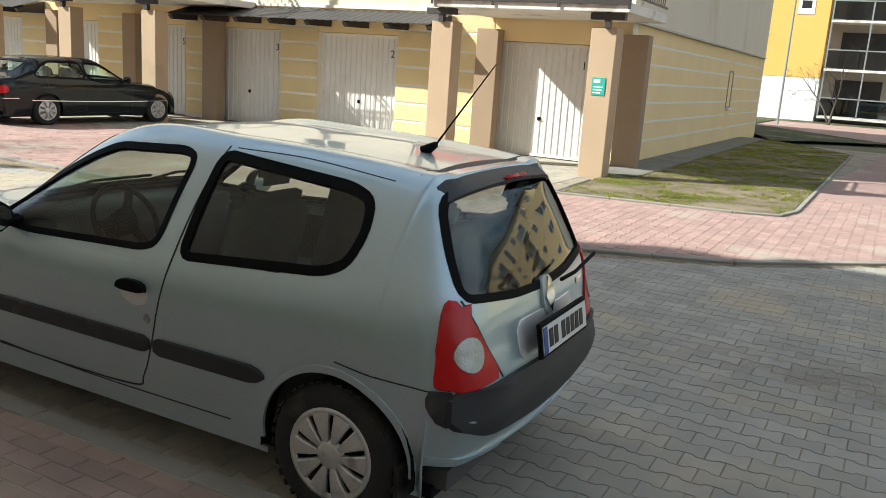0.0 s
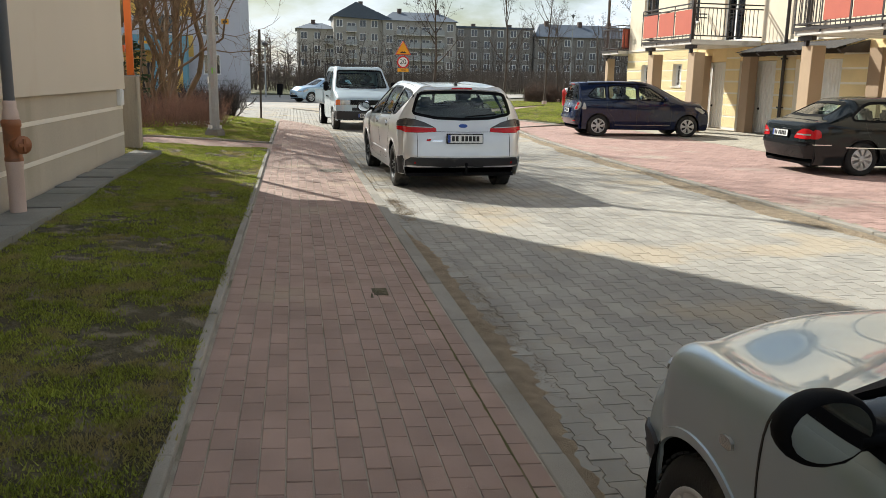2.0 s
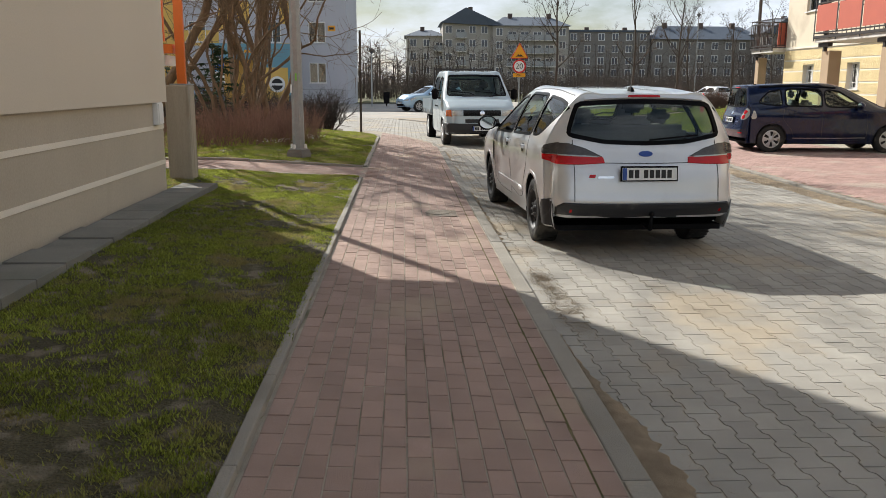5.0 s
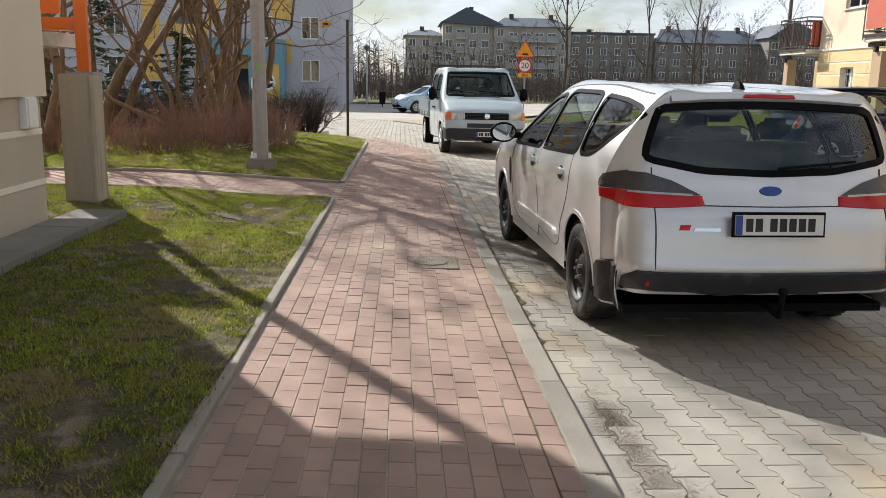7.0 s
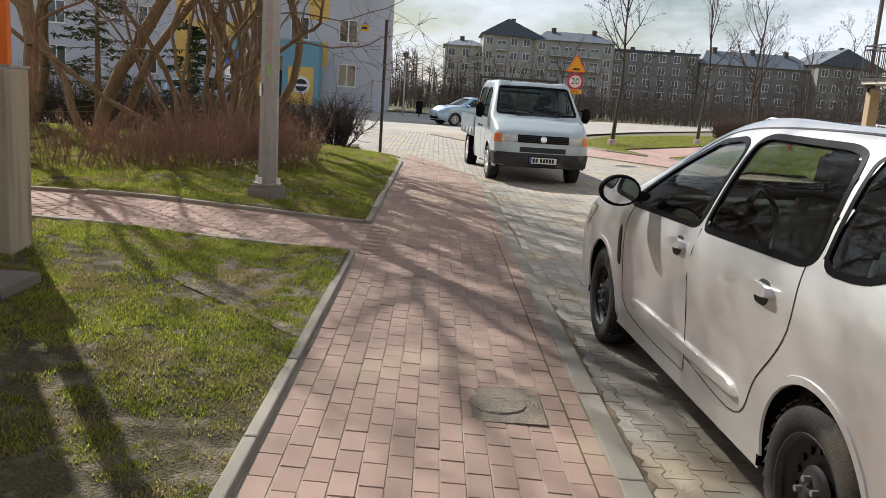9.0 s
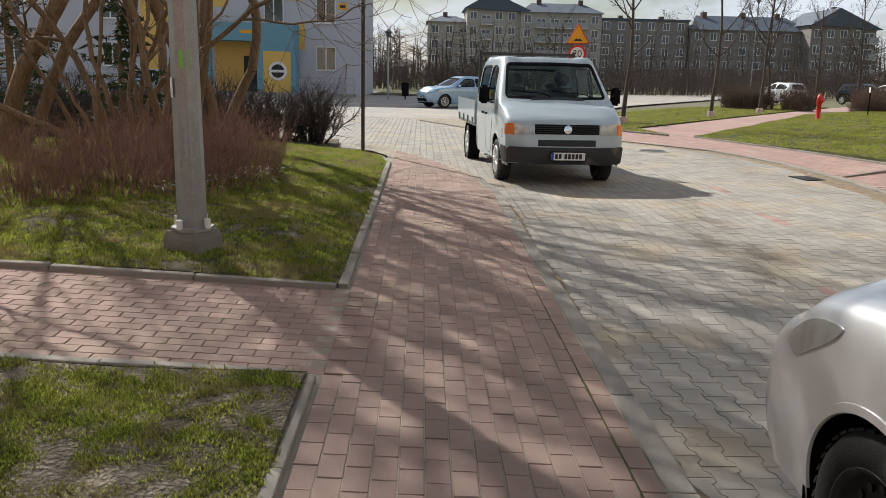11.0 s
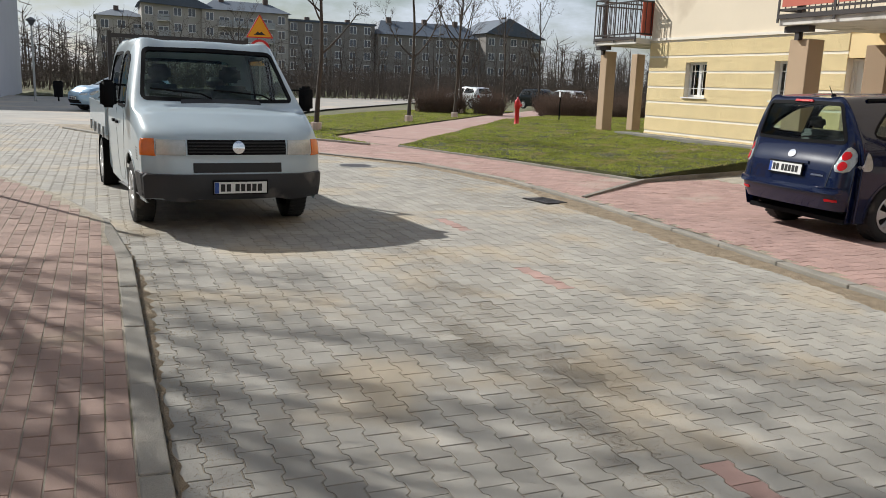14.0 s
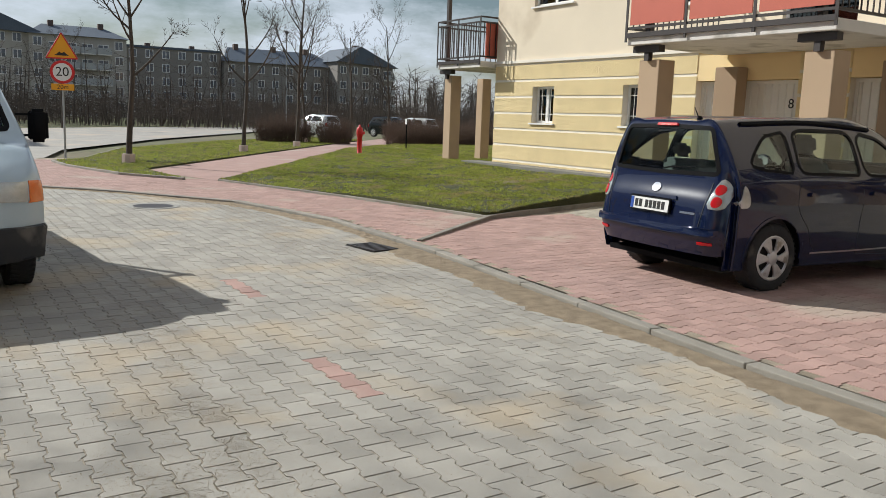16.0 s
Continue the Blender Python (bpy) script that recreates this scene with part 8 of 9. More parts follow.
def grow(thick, thin, p, d, length, r, level, g, wob=0.16, kids=5, ratio=0.55, up=0.12, angle=0.7, rmin=0.004):
    """One branch and all that springs from it."""
    n = max(3, int(length / 0.28))
    p, d = np.array(p, float), np.array(d, float)
    pts, rr = [p], [r]
    for i in range(n):
        d = d + g.normal(0, wob, 3) + np.array((0, 0, up * 0.25))
        d /= np.linalg.norm(d)
        p = p + d * length / n
        pts.append(p)
        rr.append(max(rmin * 0.6, r * (1 - 0.72 * (i + 1) / n)))
    store = thick if r > 0.018 else thin
    for i in range(n):
        store.append((pts[i], pts[i + 1], rr[i], rr[i + 1]))
    if level <= 0:
        return
    for c in range(kids):
        t = g.uniform(0.28, 1.0)
        i = min(n - 1, int(t * n))
        base = pts[i + 1]
        ax = pts[i + 1] - pts[i]
        ax /= np.linalg.norm(ax)
        side = np.cross(ax, g.normal(0, 1, 3))
        side /= np.linalg.norm(side)
        a = angle * g.uniform(0.7, 1.3)
        nd = ax * math.cos(a) + side * math.sin(a)
        grow(thick, thin, base, nd, length * ratio * g.uniform(0.7, 1.2) * (1.15 - 0.4 * t), max(rmin, rr[i + 1] * 0.62), level - 1, g, wob, kids, ratio, up, angle, rmin)


def tree(name, at, seed, label, stems, bark, group="trees", wire=True, **kw):
    t = empty(name, pose(*at), label, "tree", group)
    g = np.random.default_rng(seed)
    thick, thin = [], []
    level = kw.pop("level", 3)
    for (x, y), d, ln, r in stems:
        grow(thick, thin, (x, y, -0.1), d, ln, r, level, g, **kw)
    tubes("trunk", thick, bark, t, "", 7)
    tubes("crown", thin, bark, t, "bare fine branches", 3)
    return t


# leaning multi-stemmed trees behind the shrubs
g0 = np.random.default_rng(11)
stems = []
for k in range(15):
    a = 2 * math.pi * k / 15 + g0.uniform(-0.3, 0.3)
    stems.append(((0.35 * math.cos(a), 0.35 * math.sin(a)), (0.22 * math.cos(a) + g0.normal(0, 0.1), 0.30 * math.sin(a), 1.0), g0.uniform(4.5, 9.0), g0.uniform(0.03, 0.07)))
tree("multistem_tree", (-26.8, -2.3, 0.22), 5, "brown leafless multi-stemmed tree rising out of the shrubs", stems, M["bark"], level=3, kids=6, wob=0.17, ratio=0.46, up=0.25, angle=0.8, rmin=0.005)
stems = [((0.25 * math.cos(k * 1.26), 0.25 * math.sin(k * 1.26)), (0.26 * math.cos(k * 1.26), 0.26 * math.sin(k * 1.26), 1.0), 10.6 + 0.6 * (k % 3), 0.095) for k in range(6)]
tree("multistem_tree", (-30.6, -2.4, 0.2), 15, "tall brown leafless clump of slender stems behind the shrubs", stems, M["bark"], level=3, kids=8, wob=0.13, ratio=0.46, up=0.2, angle=0.85, rmin=0.009)
tree("leaning_tree", (-28.0, -4.7, 0.22), 6, "forked brown leafless tree on the lawn", [((0, 0), (0.05, -0.12, 1), 11.5, 0.14), ((0.05, 0.02), (0.2, -0.5, 1), 8.5, 0.09), ((0.0, 0.1), (0.1, 0.5, 1.1), 10.0, 0.10)], M["bark"], level=3, kids=8, wob=0.13, ratio=0.46, up=0.2, rmin=0.009)
tree("leaning_tree", (-23.4, -4.0, 0.22), 7, "brown leafless many-stemmed tree at the shrub edge", [((0, 0), (0.04, 0.04, 1), 7.0, 0.08), ((0.1, 0.05), (0.12, 0.14, 1), 6.0, 0.06), ((-0.08, -0.05), (-0.12, -0.1, 1), 6.2, 0.065), ((-0.1, 0.1), (-0.06, 0.1, 1), 5.6, 0.05)], M["bark"], level=3, kids=6, wob=0.14, ratio=0.48, up=0.2, rmin=0.005)
tree("leaning_tree", (-31.0, -7.5, 0.2), 8, "tall brown leafless tree behind the hedge corner", [((0, 0), (0.1, 0.2, 1), 12.5, 0.16), ((0.1, 0.05), (0.2, 0.5, 1), 11.0, 0.12)], M["bark"], level=3, kids=8, wob=0.12, ratio=0.46, up=0.2, rmin=0.009)
tree("leaning_tree", (-21.5, -6.2, 0.25), 9, "tall leafless tree beside the side path", [((0, 0), (0.1, 0.05, 1), 8.0, 0.15), ((0.1, 0.05), (0.3, 0.3, 1), 7.0, 0.11)], M["bark"], level=3, kids=5, wob=0.12, ratio=0.5, up=0.2, rmin=0.005)
# young street trees on the lawn strip
for k, (x, y, h) in enumerate(((-43.7, 8.5, 5.6), (-50.2, 13.8, 6.6), (-55.0, 17.8, 7.0), (-60.5, 20.5, 5.6), (-63.5, 24.5, 5.8), (-67.5, 29.0, 7.0), (-82.0, 12.0, 6.0), (-95.0, 27.0, 6.5))):
    tr = tree("street_tree", (x, y, 0.06), 30 + k, "slender leafless young tree with a pale guard at its foot", [((0, 0), (0.02, 0.01, 1), h, 0.085)], M["bark_grey"], "street trees", level=3, kids=10, wob=0.035, ratio=0.36, up=0.45, angle=0.8, rmin=0.005)
    if k < 4:
        bm = lathe([(0.17, -0.05), (0.17, 0.24), (0.14, 0.25), (0.12, 0.24)], 8)
        part("trunk_guard", bm, M["pipe_pink"], tr)
tree("bare_tree", (-8.3, 50.0, 0.05), 51, "bare young tree before the orange block", [((0, 0), (0, 0, 1), 6.0, 0.09)], M["bark_grey"], level=3, kids=7, wob=0.06, ratio=0.42, up=0.3)
tree("bare_tree", (-3.2, 51.5, 0.05), 52, "bare shrub-like tree by the balconies", [((0, 0), (0.2, 0, 1), 3.5, 0.07), ((0, 0), (-0.3, 0, 1), 3.2, 0.06)], M["bark_grey"], level=3, kids=7, wob=0.08, ratio=0.45, up=0.2)


def shrub(name, at, w, h, count, material, seed, label, category="shrub", group="shrubs", spread=0.5, fine=4, r=0.006):
    """A thicket of thin upright stems that fork into twigs."""
    s = empty(name, pose(*at), label, category, group)
    g = np.random.default_rng(seed)
    segs = []
    for i in range(count):
        a, q = g.uniform(0, 6.283), math.sqrt(g.uniform(0, 1))
        p = np.array((w[0] * q * math.cos(a) * 0.8, w[1] * q * math.sin(a) * 0.8, -0.03))
        d = np.array((spread * q * math.cos(a), spread * q * math.sin(a), 1.0)) + g.normal(0, 0.18, 3)
        d /= np.linalg.norm(d)
        hh, n = h * g.uniform(0.55, 1.05) * (1 - 0.25 * q), 4
        for k in range(n):
            d2 = d + g.normal(0, 0.20, 3)
            d2 /= np.linalg.norm(d2)
            e = p + d2 * hh / n
            ra, rb = r * (1 - 0.8 * k / n), r * (1 - 0.8 * (k + 1) / n)
            segs.append((p, e, ra, rb))
            if k:
                for _ in range(fine):
                    f = d2 + g.normal(0, 0.65, 3)
                    f /= np.linalg.norm(f)
                    st = p + (e - p) * g.uniform(0, 1)
                    m = st + f * hh * g.uniform(0.10, 0.26)
                    segs.append((st, m, ra * 0.55, ra * 0.3))
                    f2 = f + g.normal(0, 0.5, 3)
                    segs.append((m, m + f2 / np.linalg.norm(f2) * hh * g.uniform(0.05, 0.16), ra * 0.35, ra * 0.15))
            p = e
    tubes("brush", segs, material, s, "", 3)
    return s


rs = random.Random(21)
for k, (x, y) in enumerate(((-23.6, -2.4), (-24.0, -1.7), (-24.6, -1.1), (-25.3, -0.75), (-26.2, -0.75), (-27.2, -1.0), (-27.8, -1.6), (-25.2, -1.8), (-24.6, -2.7), (-26.2, -1.6), (-23.3, -3.3), (-27.0, -2.6))):
    shrub("shrub", (x, y, lawn_z(x, y)), (0.62, 0.62), rs.uniform(0.95, 1.2), 60, M["twig_red"], 60 + k, "dense reddish-brown leafless shrub", fine=5, r=0.007)
for k, (x, y) in enumerate(((-29.0, -3.6), (-29.4, -4.6), (-25.8, -4.4), (-24.8, -4.9))):
    shrub("shrub", (x, y, lawn_z(x, y)), (0.5, 0.5), 0.9, 30, M["twig_dark"], 80 + k, "thin dark leafless shrub", fine=4)
# clipped dark hedge of separate bushes along the junction
for k in range(22):
    y = -0.75 - k * 0.72
    hb_ = shrub("hedge_bush", (-33.4 + rs.uniform(-0.15, 0.15), y, 0.1), (0.42, 0.42), rs.uniform(1.5, 1.62), 46, M["twig_dark"], 100 + k, "clipped dark leafless hedge bush on bare stems", "hedge", "hedge bushes", spread=0.7, fine=12, r=0.020)
# clipped brown hedges on the far lawn
for k, (x, y, wx, wy, n) in enumerate(((-61.0, 19.6, 1.2, 1.8, 520), (-60.2, 22.0, 1.0, 1.0, 260), (-66.5, 30.0, 1.4, 2.2, 420), (-52.5, 22.8, 1.2, 2.2, 700), (-53.5, 26.2, 1.2, 2.0, 500))):
    shrub("clipped_hedge", (x, y, 0.06), (wx, wy), 1.6, n, M["twig_brown"], 130 + k, "dense clipped brown hedge", "hedge", "far hedges", spread=0.15, fine=5, r=0.012)
# brush and bare woods in front of the distant blocks
g1 = np.random.default_rng(3)
segs = []
for i in range(4200):
    t = g1.uniform(0, 1)
    y = -12 + 100 * t
    x = -104 - 0.24 * max(0, y - 30) + g1.uniform(-16, 14)
    h = g1.uniform(1.3, 3.0) if g1.uniform() < 0.91 else g1.uniform(3.5, 7.0)
    p = np.array((x, y, 0.0))
    d = np.array((g1.normal(0, 0.12), g1.normal(0, 0.12), 1.0))
    top = p + d * h
    segs.append((p, top, 0.045 * h / 3, 0.008))
    for _ in range(9):
        s0 = p + (top - p) * g1.uniform(0.2, 0.95)
        f = np.array((g1.normal(0, 0.7), g1.normal(0, 0.9), g1.uniform(0.0, 0.8)))
        e0 = s0 + f * h * 0.24
        segs.append((s0, e0, 0.02, 0.007))
        segs.append((s0 + (e0 - s0) * 0.5, s0 + (e0 - s0) * 0.5 + np.array((g1.normal(0, 0.3), g1.normal(0, 0.4), g1.uniform(0.1, 0.6))) * h * 0.18, 0.012, 0.005))
tagged(tubes("brushwood", segs, M["brushwood"], sides=3), "tangled leafless brushwood before the distant blocks", "woods", kind="stuff")
segs = []
for i in range(420):
    y = g1.uniform(-90, 220)
    x = -210 - g1.uniform(0, 60)
    h = g1.uniform(7, 15)
    p = np.array((x, y, 0.0))
    top = p + np.array((0, 0, h))
    segs.append((p, top, 0.25, 0.05))
    for _ in range(22):
        s0 = p + (top - p) * g1.uniform(0.25, 0.95)
        segs.append((s0, s0 + np.array((g1.normal(0, 1.0), g1.normal(0, 1.4), g1.uniform(0.3, 1.6))) * 1.6, 0.08, 0.03))
tagged(tubes("far_woods", segs, M["brushwood"], sides=3), "distant line of leafless trees", "woods", kind="stuff")


def conifer(name, at, h, seed, label):
    c = empty(name, pose(*at), label, "tree", "trees")
    tubes("trunk", [((0, 0, -0.1), (0, 0, h), 0.09, 0.01)], M["bark"], c, "", 7)
    g = np.random.default_rng(seed)
    vs, fs, tw = [], [], []
    for k in range(int(h * 12)):
        z = 0.5 + (h - 0.6) * k / (h * 12)
        ln = (h - z) * 0.34 + 0.25
        for _ in range(2):
            a = g.uniform(0, 6.283)
            d = np.array((math.cos(a), math.sin(a), g.uniform(-0.25, 0.1)))
            tw.append(((0, 0, z), tuple(np.array((0, 0, z)) + d * ln), 0.012, 0.003))
            for q in range(26):
                t = g.uniform(0.2, 1)
                p = np.array((0, 0, z)) + d * ln * t
                e = p + np.array((g.normal(0, 0.09), g.normal(0, 0.09), g.normal(-0.03, 0.05)))
                o = np.array((g.normal(0, 0.02), g.normal(0, 0.02), g.normal(0, 0.02)))
                b0 = len(vs)
                vs += [tuple(p - o), tuple(p + o), tuple(e)]
                fs.append((b0, b0 + 1, b0 + 2))
    tubes("crown_frame", tw, M["bark"], c, "", 3)
    mesh_ob("foliage", vs, fs, M["needle"], c)
    return c


conifer("spruce", (-30.2, -5.6, 0.2), 4.2, 1, "dark green spruce behind the shrubs")
conifer("spruce", (-29.4, -3.4, 0.2), 2.6, 2, "small dark green conifer among the shrubs")
conifer("spruce", (0.6, 47.5, 0.0), 3.0, 3, "dark evergreen by the lane")
# white spring flowers below the shrubs
vs, fs = [], []
gf = np.random.default_rng(9)
for i in range(90):
    t = gf.uniform(0, 1)
    x, y = -24.2 - 2.4 * t + gf.normal(0, 0.25), -1.2 + 0.9 * t + gf.normal(0, 0.12)
    z = lawn_z(x, y) + gf.uniform(0.06, 0.13)
    for q in range(4):
        a = gf.uniform(0, 6.28)
        b0 = len(vs)
        vs += [(x, y, z), (x + 0.02 * math.cos(a), y + 0.02 * math.sin(a), z + 0.012), (x + 0.02 * math.cos(a + 0.9), y + 0.02 * math.sin(a + 0.9), z - 0.01)]
        fs.append((b0, b0 + 1, b0 + 2))
tagged(mesh_ob("snowdrops", vs, fs, M["flower_white"]), "scattered small white spring flowers", "flowers", kind="stuff")

# ---- street furniture ----
M["foot"] = mat("dark_concrete_foot", (0.20, 0.185, 0.165), 0.95, var=0.25, scale=4, bump=0.6, bscale=90)
lp = empty("street_lamp", pose(-21.75, -0.2, 0.22, 0.4, 0.9, 20), "tall grey octagonal lamp post bolted to a concrete foot", "street lamp", "lamp posts")
part("concrete_foot", lathe([(0.235, -0.1), (0.225, 0.10), (0.20, 0.16), (0.001, 0.17)], 4), M["foot"], lp)
part("base_plate", lathe([(0.17, 0.165), (0.17, 0.19), (0.001, 0.19)], 8), M["galv"], lp)
part("pole", lathe([(0.115, 0.185), (0.065, 8.0), (0.001, 8.0)], 8), M["galv"], lp)
for k in range(4):
    a = math.pi / 2 * k + math.pi / 4
    part("bolt", add_tube(bmesh.new(), (0.15 * math.cos(a), 0.15 * math.sin(a), 0.185), (0.15 * math.cos(a), 0.15 * math.sin(a), 0.26), 0.024, n=8), M["pvc"], lp)
part("lamp_arm", add_tube(bmesh.new(), (0, 0, 7.9), (1.0, 0.9, 8.3), 0.035, n=8), M["galv"], lp)
rounded("lamp_head", 0.95, 1.6, 0.78, 1.02, 8.25, 8.4, M["galv"], lp, 0.05)
boxes("sticker", [(-0.04, 0.05, -0.112, -0.1, 1.2, 1.35)], M["sign_white"], lp, "torn white sticker")
boxes("sticker", [(0.092, 0.098, -0.05, 0.03, 1.42, 1.55)], M["green_sticker"], lp, "green sticker")
box("access_panel", 0.096, 0.104, -0.04, 0.04, 0.75, 1.1, M["galv"], lp)
pp = empty("steel_post", pose(-31.1, 0.5, 0.15), "slim rusty steel post at the lawn corner", "post")
part("tube", add_tube(bmesh.new(), (0, 0, -0.1), (0, 0, 2.95), 0.035, n=10), M["bark_grey"], pp)
part("cap", lathe([(0.001, 2.965), (0.037, 2.96), (0.037, 2.94)], 10), M["black_plastic"], pp)


def lamp_far(at, h, label):
    l_ = empty("park_lamp", pose(*at), label, "street lamp", "lamp posts")
    part("pole", add_tube(bmesh.new(), (0, 0, -0.1), (0, 0, h), 0.06, 0.045, 10), M["galv"], l_)
    part("head", lathe([(0.05, h), (0.2, h + 0.25), (0.26, h + 0.28), (0.05, h + 0.40), (0.001, h + 0.42)], 14), M["pipe_grey"], l_)
    return l_


lamp_far((-65.0, -0.4, 0.1), 3.5, "grey park lamp with a conical head")
lamp_far((-60.0, 40.0, 0.1), 4.5, "grey park lamp by the far hedges")
lamp_far((-95.0, 33.0, 0.1), 8.5, "tall grey lamp post beyond the road")
ll = lamp_far((-5.2, 46.0, 0.1), 6.4, "tall lamp post at the end of the lane")
bin_ = empty("litter_bin", pose(-66.0, 0.6, 0.1), "dark litter bin by the lamp post", "litter bin")
part("drum", lathe([(0.2, 0.1), (0.24, 0.85), (0.2, 0.9)], 14), M["black_plastic"], bin_)
part("stand", add_tube(bmesh.new(), (0.0, 0, -0.1), (0, 0, 0.15), 0.04), M["black_plastic"], bin_)

# speed-bump sign with limit and distance plates
sg = empty("traffic_sign", pose(-46.9, 7.4, 0.08, 0, 0, 78), "speed bump warning, 20 limit and distance plates on a grey post", "traffic sign", "traffic signs")
part("post", add_tube(bmesh.new(), (0, 0.04, -0.1), (0, 0.04, 3.35), 0.03, n=10), M["galv"], sg)
bm = bmesh.new()
for y0, y1, r_, in ((-0.004, 0.012, 0.47),):
    lo = [bm.verts.new((r_ * math.sin(a), y0, 2.98 + r_ * math.cos(a))) for a in (0, 2.094, 4.189)]
    hi = [bm.verts.new((r_ * math.sin(a), y1, 2.98 + r_ * math.cos(a))) for a in (0, 2.094, 4.189)]
    bm.faces.new(lo)
    bm.faces.new(hi[::-1])
    for i in range(3):
        bm.faces.new((lo[i], hi[i], hi[(i + 1) % 3], lo[(i + 1) % 3]))
part("warning_triangle", bm, M["sign_yellow"], sg, "orange-yellow triangle with black bump")
bm = bmesh.new()
q = [bm.verts.new((x, -0.008, z)) for x, z in ((-0.2, 2.82), (-0.12, 2.87), (-0.06, 2.93), (0, 2.88), (0.06, 2.93), (0.12, 2.87), (0.2, 2.82))]
bm.faces.new(q)
part("bump_symbol", bm, M["ink"], sg)
tri = bmesh.new()
for i in range(3):
    a0, a1 = 2.094 * i, 2.094 * (i + 1)
    p0, p1 = Vector((0.47 * math.sin(a0), -0.006, 2.98 + 0.47 * math.cos(a0))), Vector((0.47 * math.sin(a1), -0.006, 2.98 + 0.47 * math.cos(a1)))
    add_tube(tri, p0, p1, 0.018, n=5)
part("triangle_border", tri, M["sign_red"], sg)
dsc = part("limit_disc", lathe([(0.001, 0.0), (0.25, 0.0), (0.25, 0.012), (0.001, 0.012)], 32), M["sign_white"], sg)
dsc.matrix_basis = pose(0, 0.008, 2.36, 90)
rng = part("limit_ring", lathe([(0.25, 0.0), (0.25, 0.006), (0.325, 0.006), (0.325, -0.012), (0.25, -0.012)], 36), M["sign_red"], sg)
rng.matrix_basis = pose(0, -0.002, 2.36, 90)
text_ob("limit_digits", "20", 0.36, pose(0, -0.010, 2.36, 90), M["ink"], sg)
box("distance_plate", -0.3, 0.3, -0.004, 0.012, 1.85, 2.03, M["sign_yellow"], sg)
text_ob("distance_text", "20m", 0.17, pose(0, -0.008, 1.94, 90), M["ink"], sg)
ps = empty("parking_sign", pose(-52.0, -8.1, 0.1, 0, 0, 75), "blue parking sign with white plates on a grey post", "traffic sign", "traffic signs")
part("post", add_tube(bmesh.new(), (0, 0.04, -0.1), (0, 0.04, 2.9), 0.03, n=10), M["galv"], ps)
box("blue_board", -0.3, 0.3, -0.004, 0.012, 2.15, 2.85, M["sign_blue"], ps)
text_ob("letter", "P", 0.55, pose(-0.02, -0.008, 2.56, 90), M["sign_white"], ps)
box("symbol_plate", -0.3, 0.3, -0.004, 0.012, 1.65, 2.08, M["sign_white"], ps)
boxes("symbol", [(-0.06, 0.0, -0.008, -0.005, 1.78, 2.0), (-0.06, 0.12, -0.008, -0.005, 1.72, 1.78)], M["ink"], ps)
box("text_plate", -0.33, 0.33, -0.004, 0.012, 1.40, 1.58, M["sign_white"], ps)
boxes("text_bar", [(-0.25, 0.25, -0.008, -0.005, 1.45, 1.53)], M["ink"], ps)
bs = empty("sign_back", pose(-5.8, 38.5, 0.05, 0, 0, 4), "dark backs of two traffic signs on a post", "traffic sign", "traffic signs")
part("post", add_tube(bmesh.new(), (0, 0, -0.1), (0, 0, 4.0), 0.035, n=10), M["pipe_grey"], bs)
box("panel", -0.33, 0.33, -0.045, -0.036, 3.0, 3.95, M["pipe_grey"], bs)
box("panel", -0.33, 0.33, -0.045, -0.036, 2.6, 2.95, M["pipe_grey"], bs)

hy = empty("fire_hydrant", pose(-44.6, 15.7, 0.12), "bright red pillar fire hydrant on the lawn", "fire hydrant")
part("barrel", lathe([(0.12, -0.1), (0.12, 0.02), (0.075, 0.03), (0.075, 0.72), (0.10, 0.74), (0.10, 0.95), (0.07, 1.02), (0.03, 1.05), (0.03, 1.10), (0.001, 1.10)], 18), M["hydrant_red"], hy, smooth=True)
for a in (0.3, 2.4):
    part("outlet", add_tube(bmesh.new(), (0.08 * math.cos(a), 0.08 * math.sin(a), 0.85), (0.19 * math.cos(a), 0.19 * math.sin(a), 0.85), 0.05, n=12), M["hydrant_red"], hy)
po = empty("marker_post", pose(-47.6, 19.1, 0.2), "thin dark post on the lawn", "post")
part("rod", add_tube(bmesh.new(), (0, 0, -0.1), (0, 0, 1.25), 0.025, n=8), M["black_plastic"], po)
part("plate", add_box(bmesh.new(), -0.06, 0.06, -0.03, -0.024, 1.05, 1.25), M["sign_white"], po)

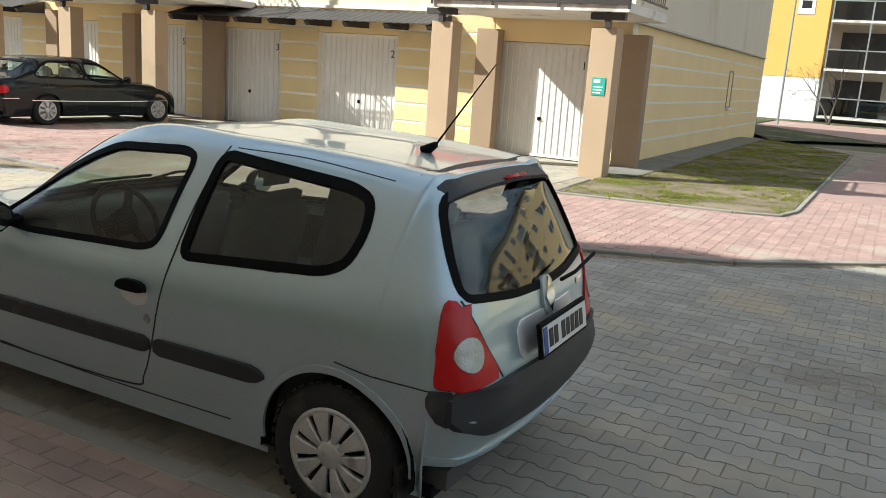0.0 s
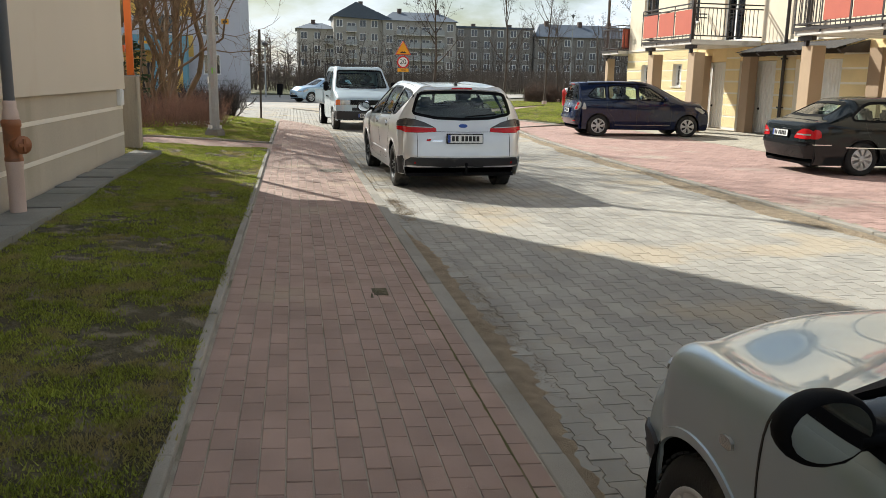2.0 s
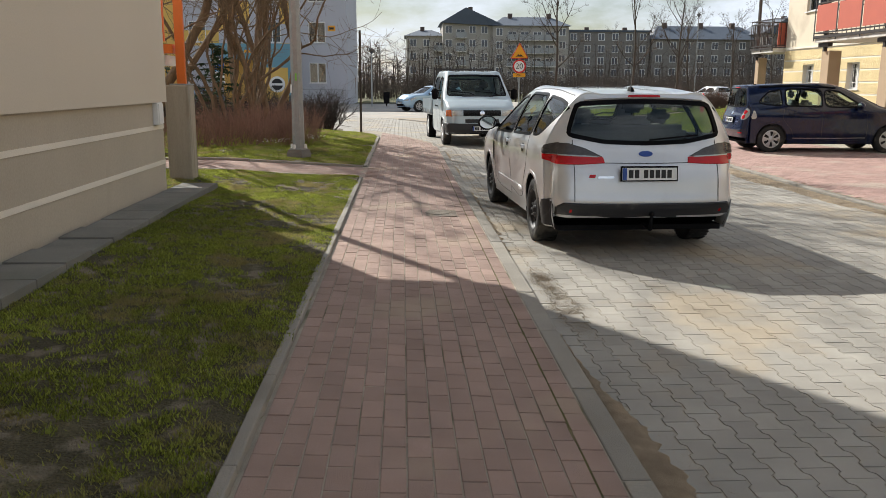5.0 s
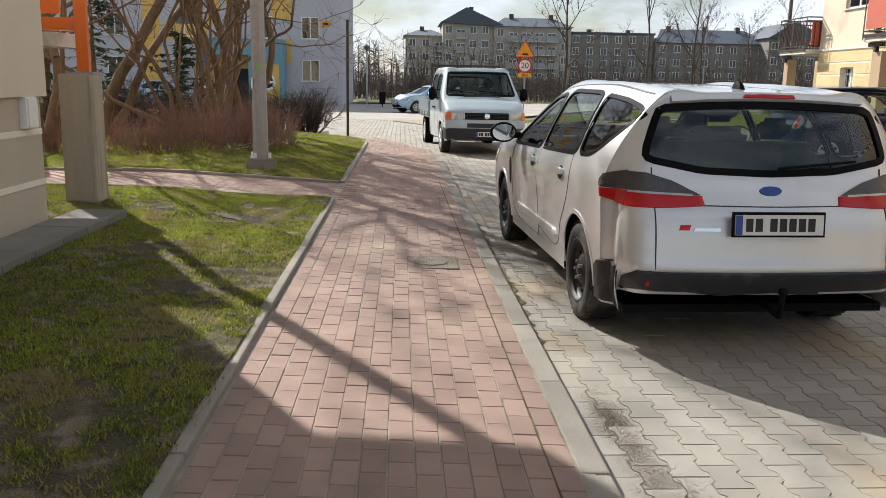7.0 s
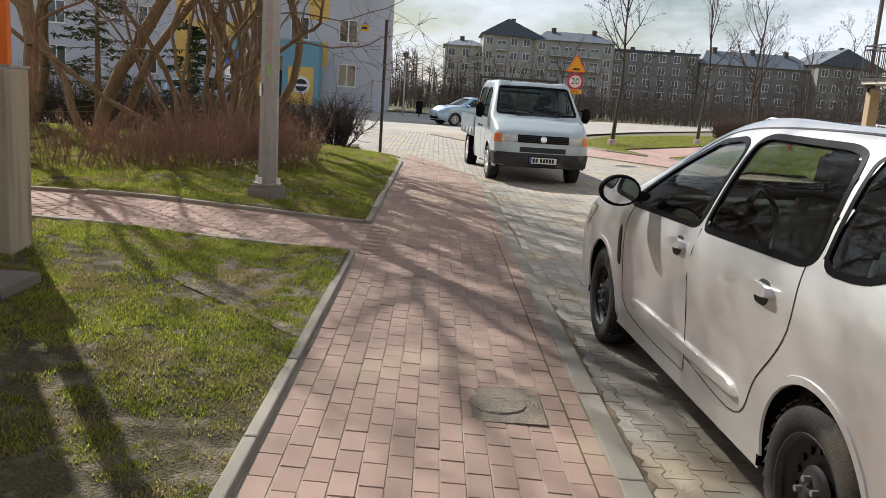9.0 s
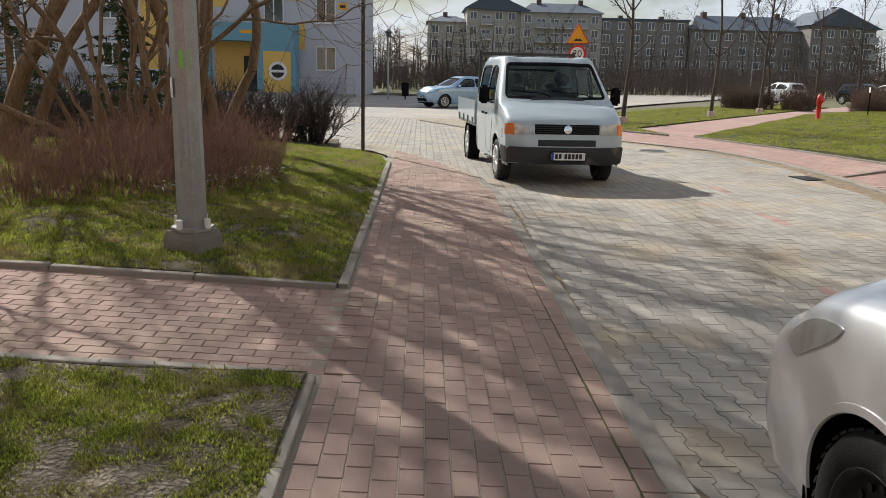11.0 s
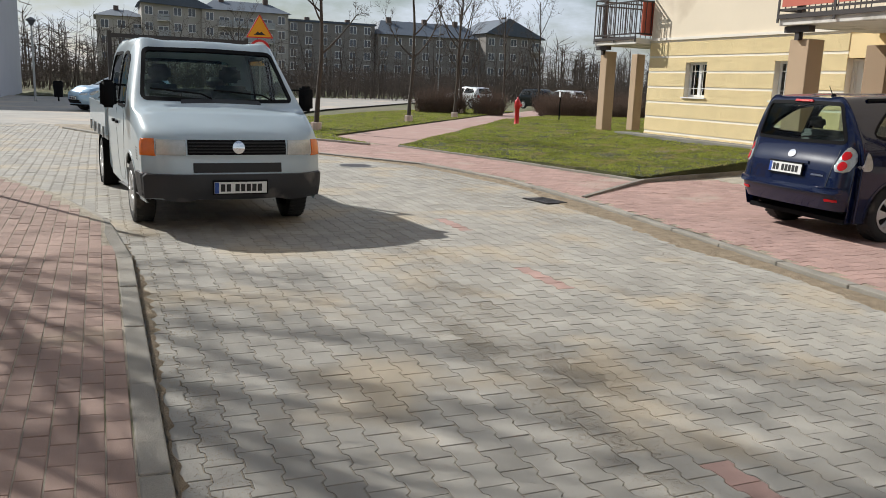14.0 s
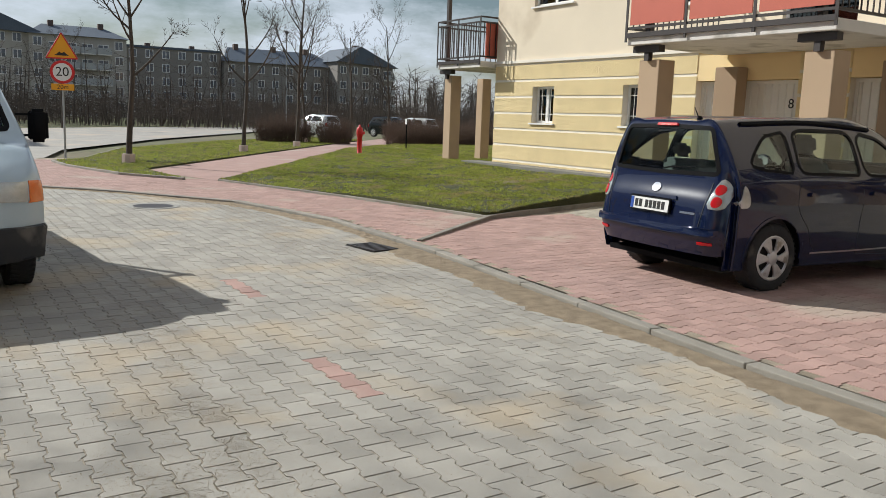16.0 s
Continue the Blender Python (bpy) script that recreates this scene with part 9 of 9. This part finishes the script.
# covers in the paving
mh = empty("manhole_cover", pose(-15.85, 2.15, walk_z(2.15) + 0.004), "small sunken cover in a worn cement patch", "manhole cover", "covers")
box("concrete_patch", -0.24, 0.24, -0.22, 0.22, -0.02, 0.0, M["patch"], mh)
part("cover", lathe([(0.001, 0.004), (0.05, 0.004), (0.06, 0.008), (0.14, 0.008), (0.15, 0.0)], 20), M["patch"], mh)
dr = empty("road_drain", pose(-29.2, 8.25, 0.006, 0, 0, 8), "small iron road gully beside the kerb", "drain", "covers")
boxes("grate", [(-0.25 + 0.07 * k, -0.21 + 0.07 * k, -0.14, 0.14, 0.0, 0.012) for k in range(8)] + [(-0.27, 0.29, -0.17, -0.14, 0.0, 0.014), (-0.27, 0.29, 0.14, 0.17, 0.0, 0.014)], M["steel_dark"], dr)
box("frame_bed", -0.28, 0.3, -0.18, 0.18, -0.012, -0.002, M["black_plastic"], dr)
rc = empty("road_cover", pose(-34.0, 6.9, 0.004), "round iron manhole cover in the road", "manhole cover", "covers")
part("ring", lathe([(0.40, 0.0), (0.38, 0.008), (0.32, 0.008), (0.30, 0.002)], 28), M["concrete"], rc)
part("lid", lathe([(0.001, 0.006), (0.3, 0.006)], 28), M["steel_dark"], rc)
pt = empty("missing_block", pose(-7.8, 2.2, walk_z(2.2) + 0.003), "mossy gap between the footway blocks", "paving gap")
box("moss", -0.10, 0.10, -0.055, 0.055, -0.02, 0.0, M["soil"], pt)
box("moss_edge", 0.05, 0.17, -0.10, -0.06, -0.02, 0.001, M["soil"], pt)


# ---- the nearest paving pieces, one by one ----
me_block = bpy.data.meshes.new("block")
me_block.from_pydata(bv, [], bf)
me_block.materials.append(M["paver_walk"])
for c in single:
    ob = new("block", me_block)
    ob.matrix_basis = pose(c[0], c[1], c[2], math.degrees(c[4]), -math.degrees(c[3]), 0)
    ob.parent = pavement_walk
vb, fb = block_field([(0.0, 0.0)])
me_bone = bpy.data.meshes.new("paving_block")
me_bone.from_pydata([tuple(p) for p in vb], [], fb)
M["paver_grey_one"] = mat("paver_grey_one", (0.338, 0.316, 0.277), 0.9, var=0.24, scale=2.2, bump=0.5, bscale=320, bdist=0.002, piece=0.10, dirt=(0.44, 0.355, 0.245), dirt_amt=0.26, dirt_scale=0.9, dirt_max=0.65)
me_bone.materials.append(M["paver_grey_one"])
for x, y in near:
    ob = new("paving_block", me_bone)
    ob.matrix_basis = pose(x, y, rnd.gauss(0, 0.0007), rnd.gauss(0, 0.25), rnd.gauss(0, 0.25), 0)
    ob.parent = road
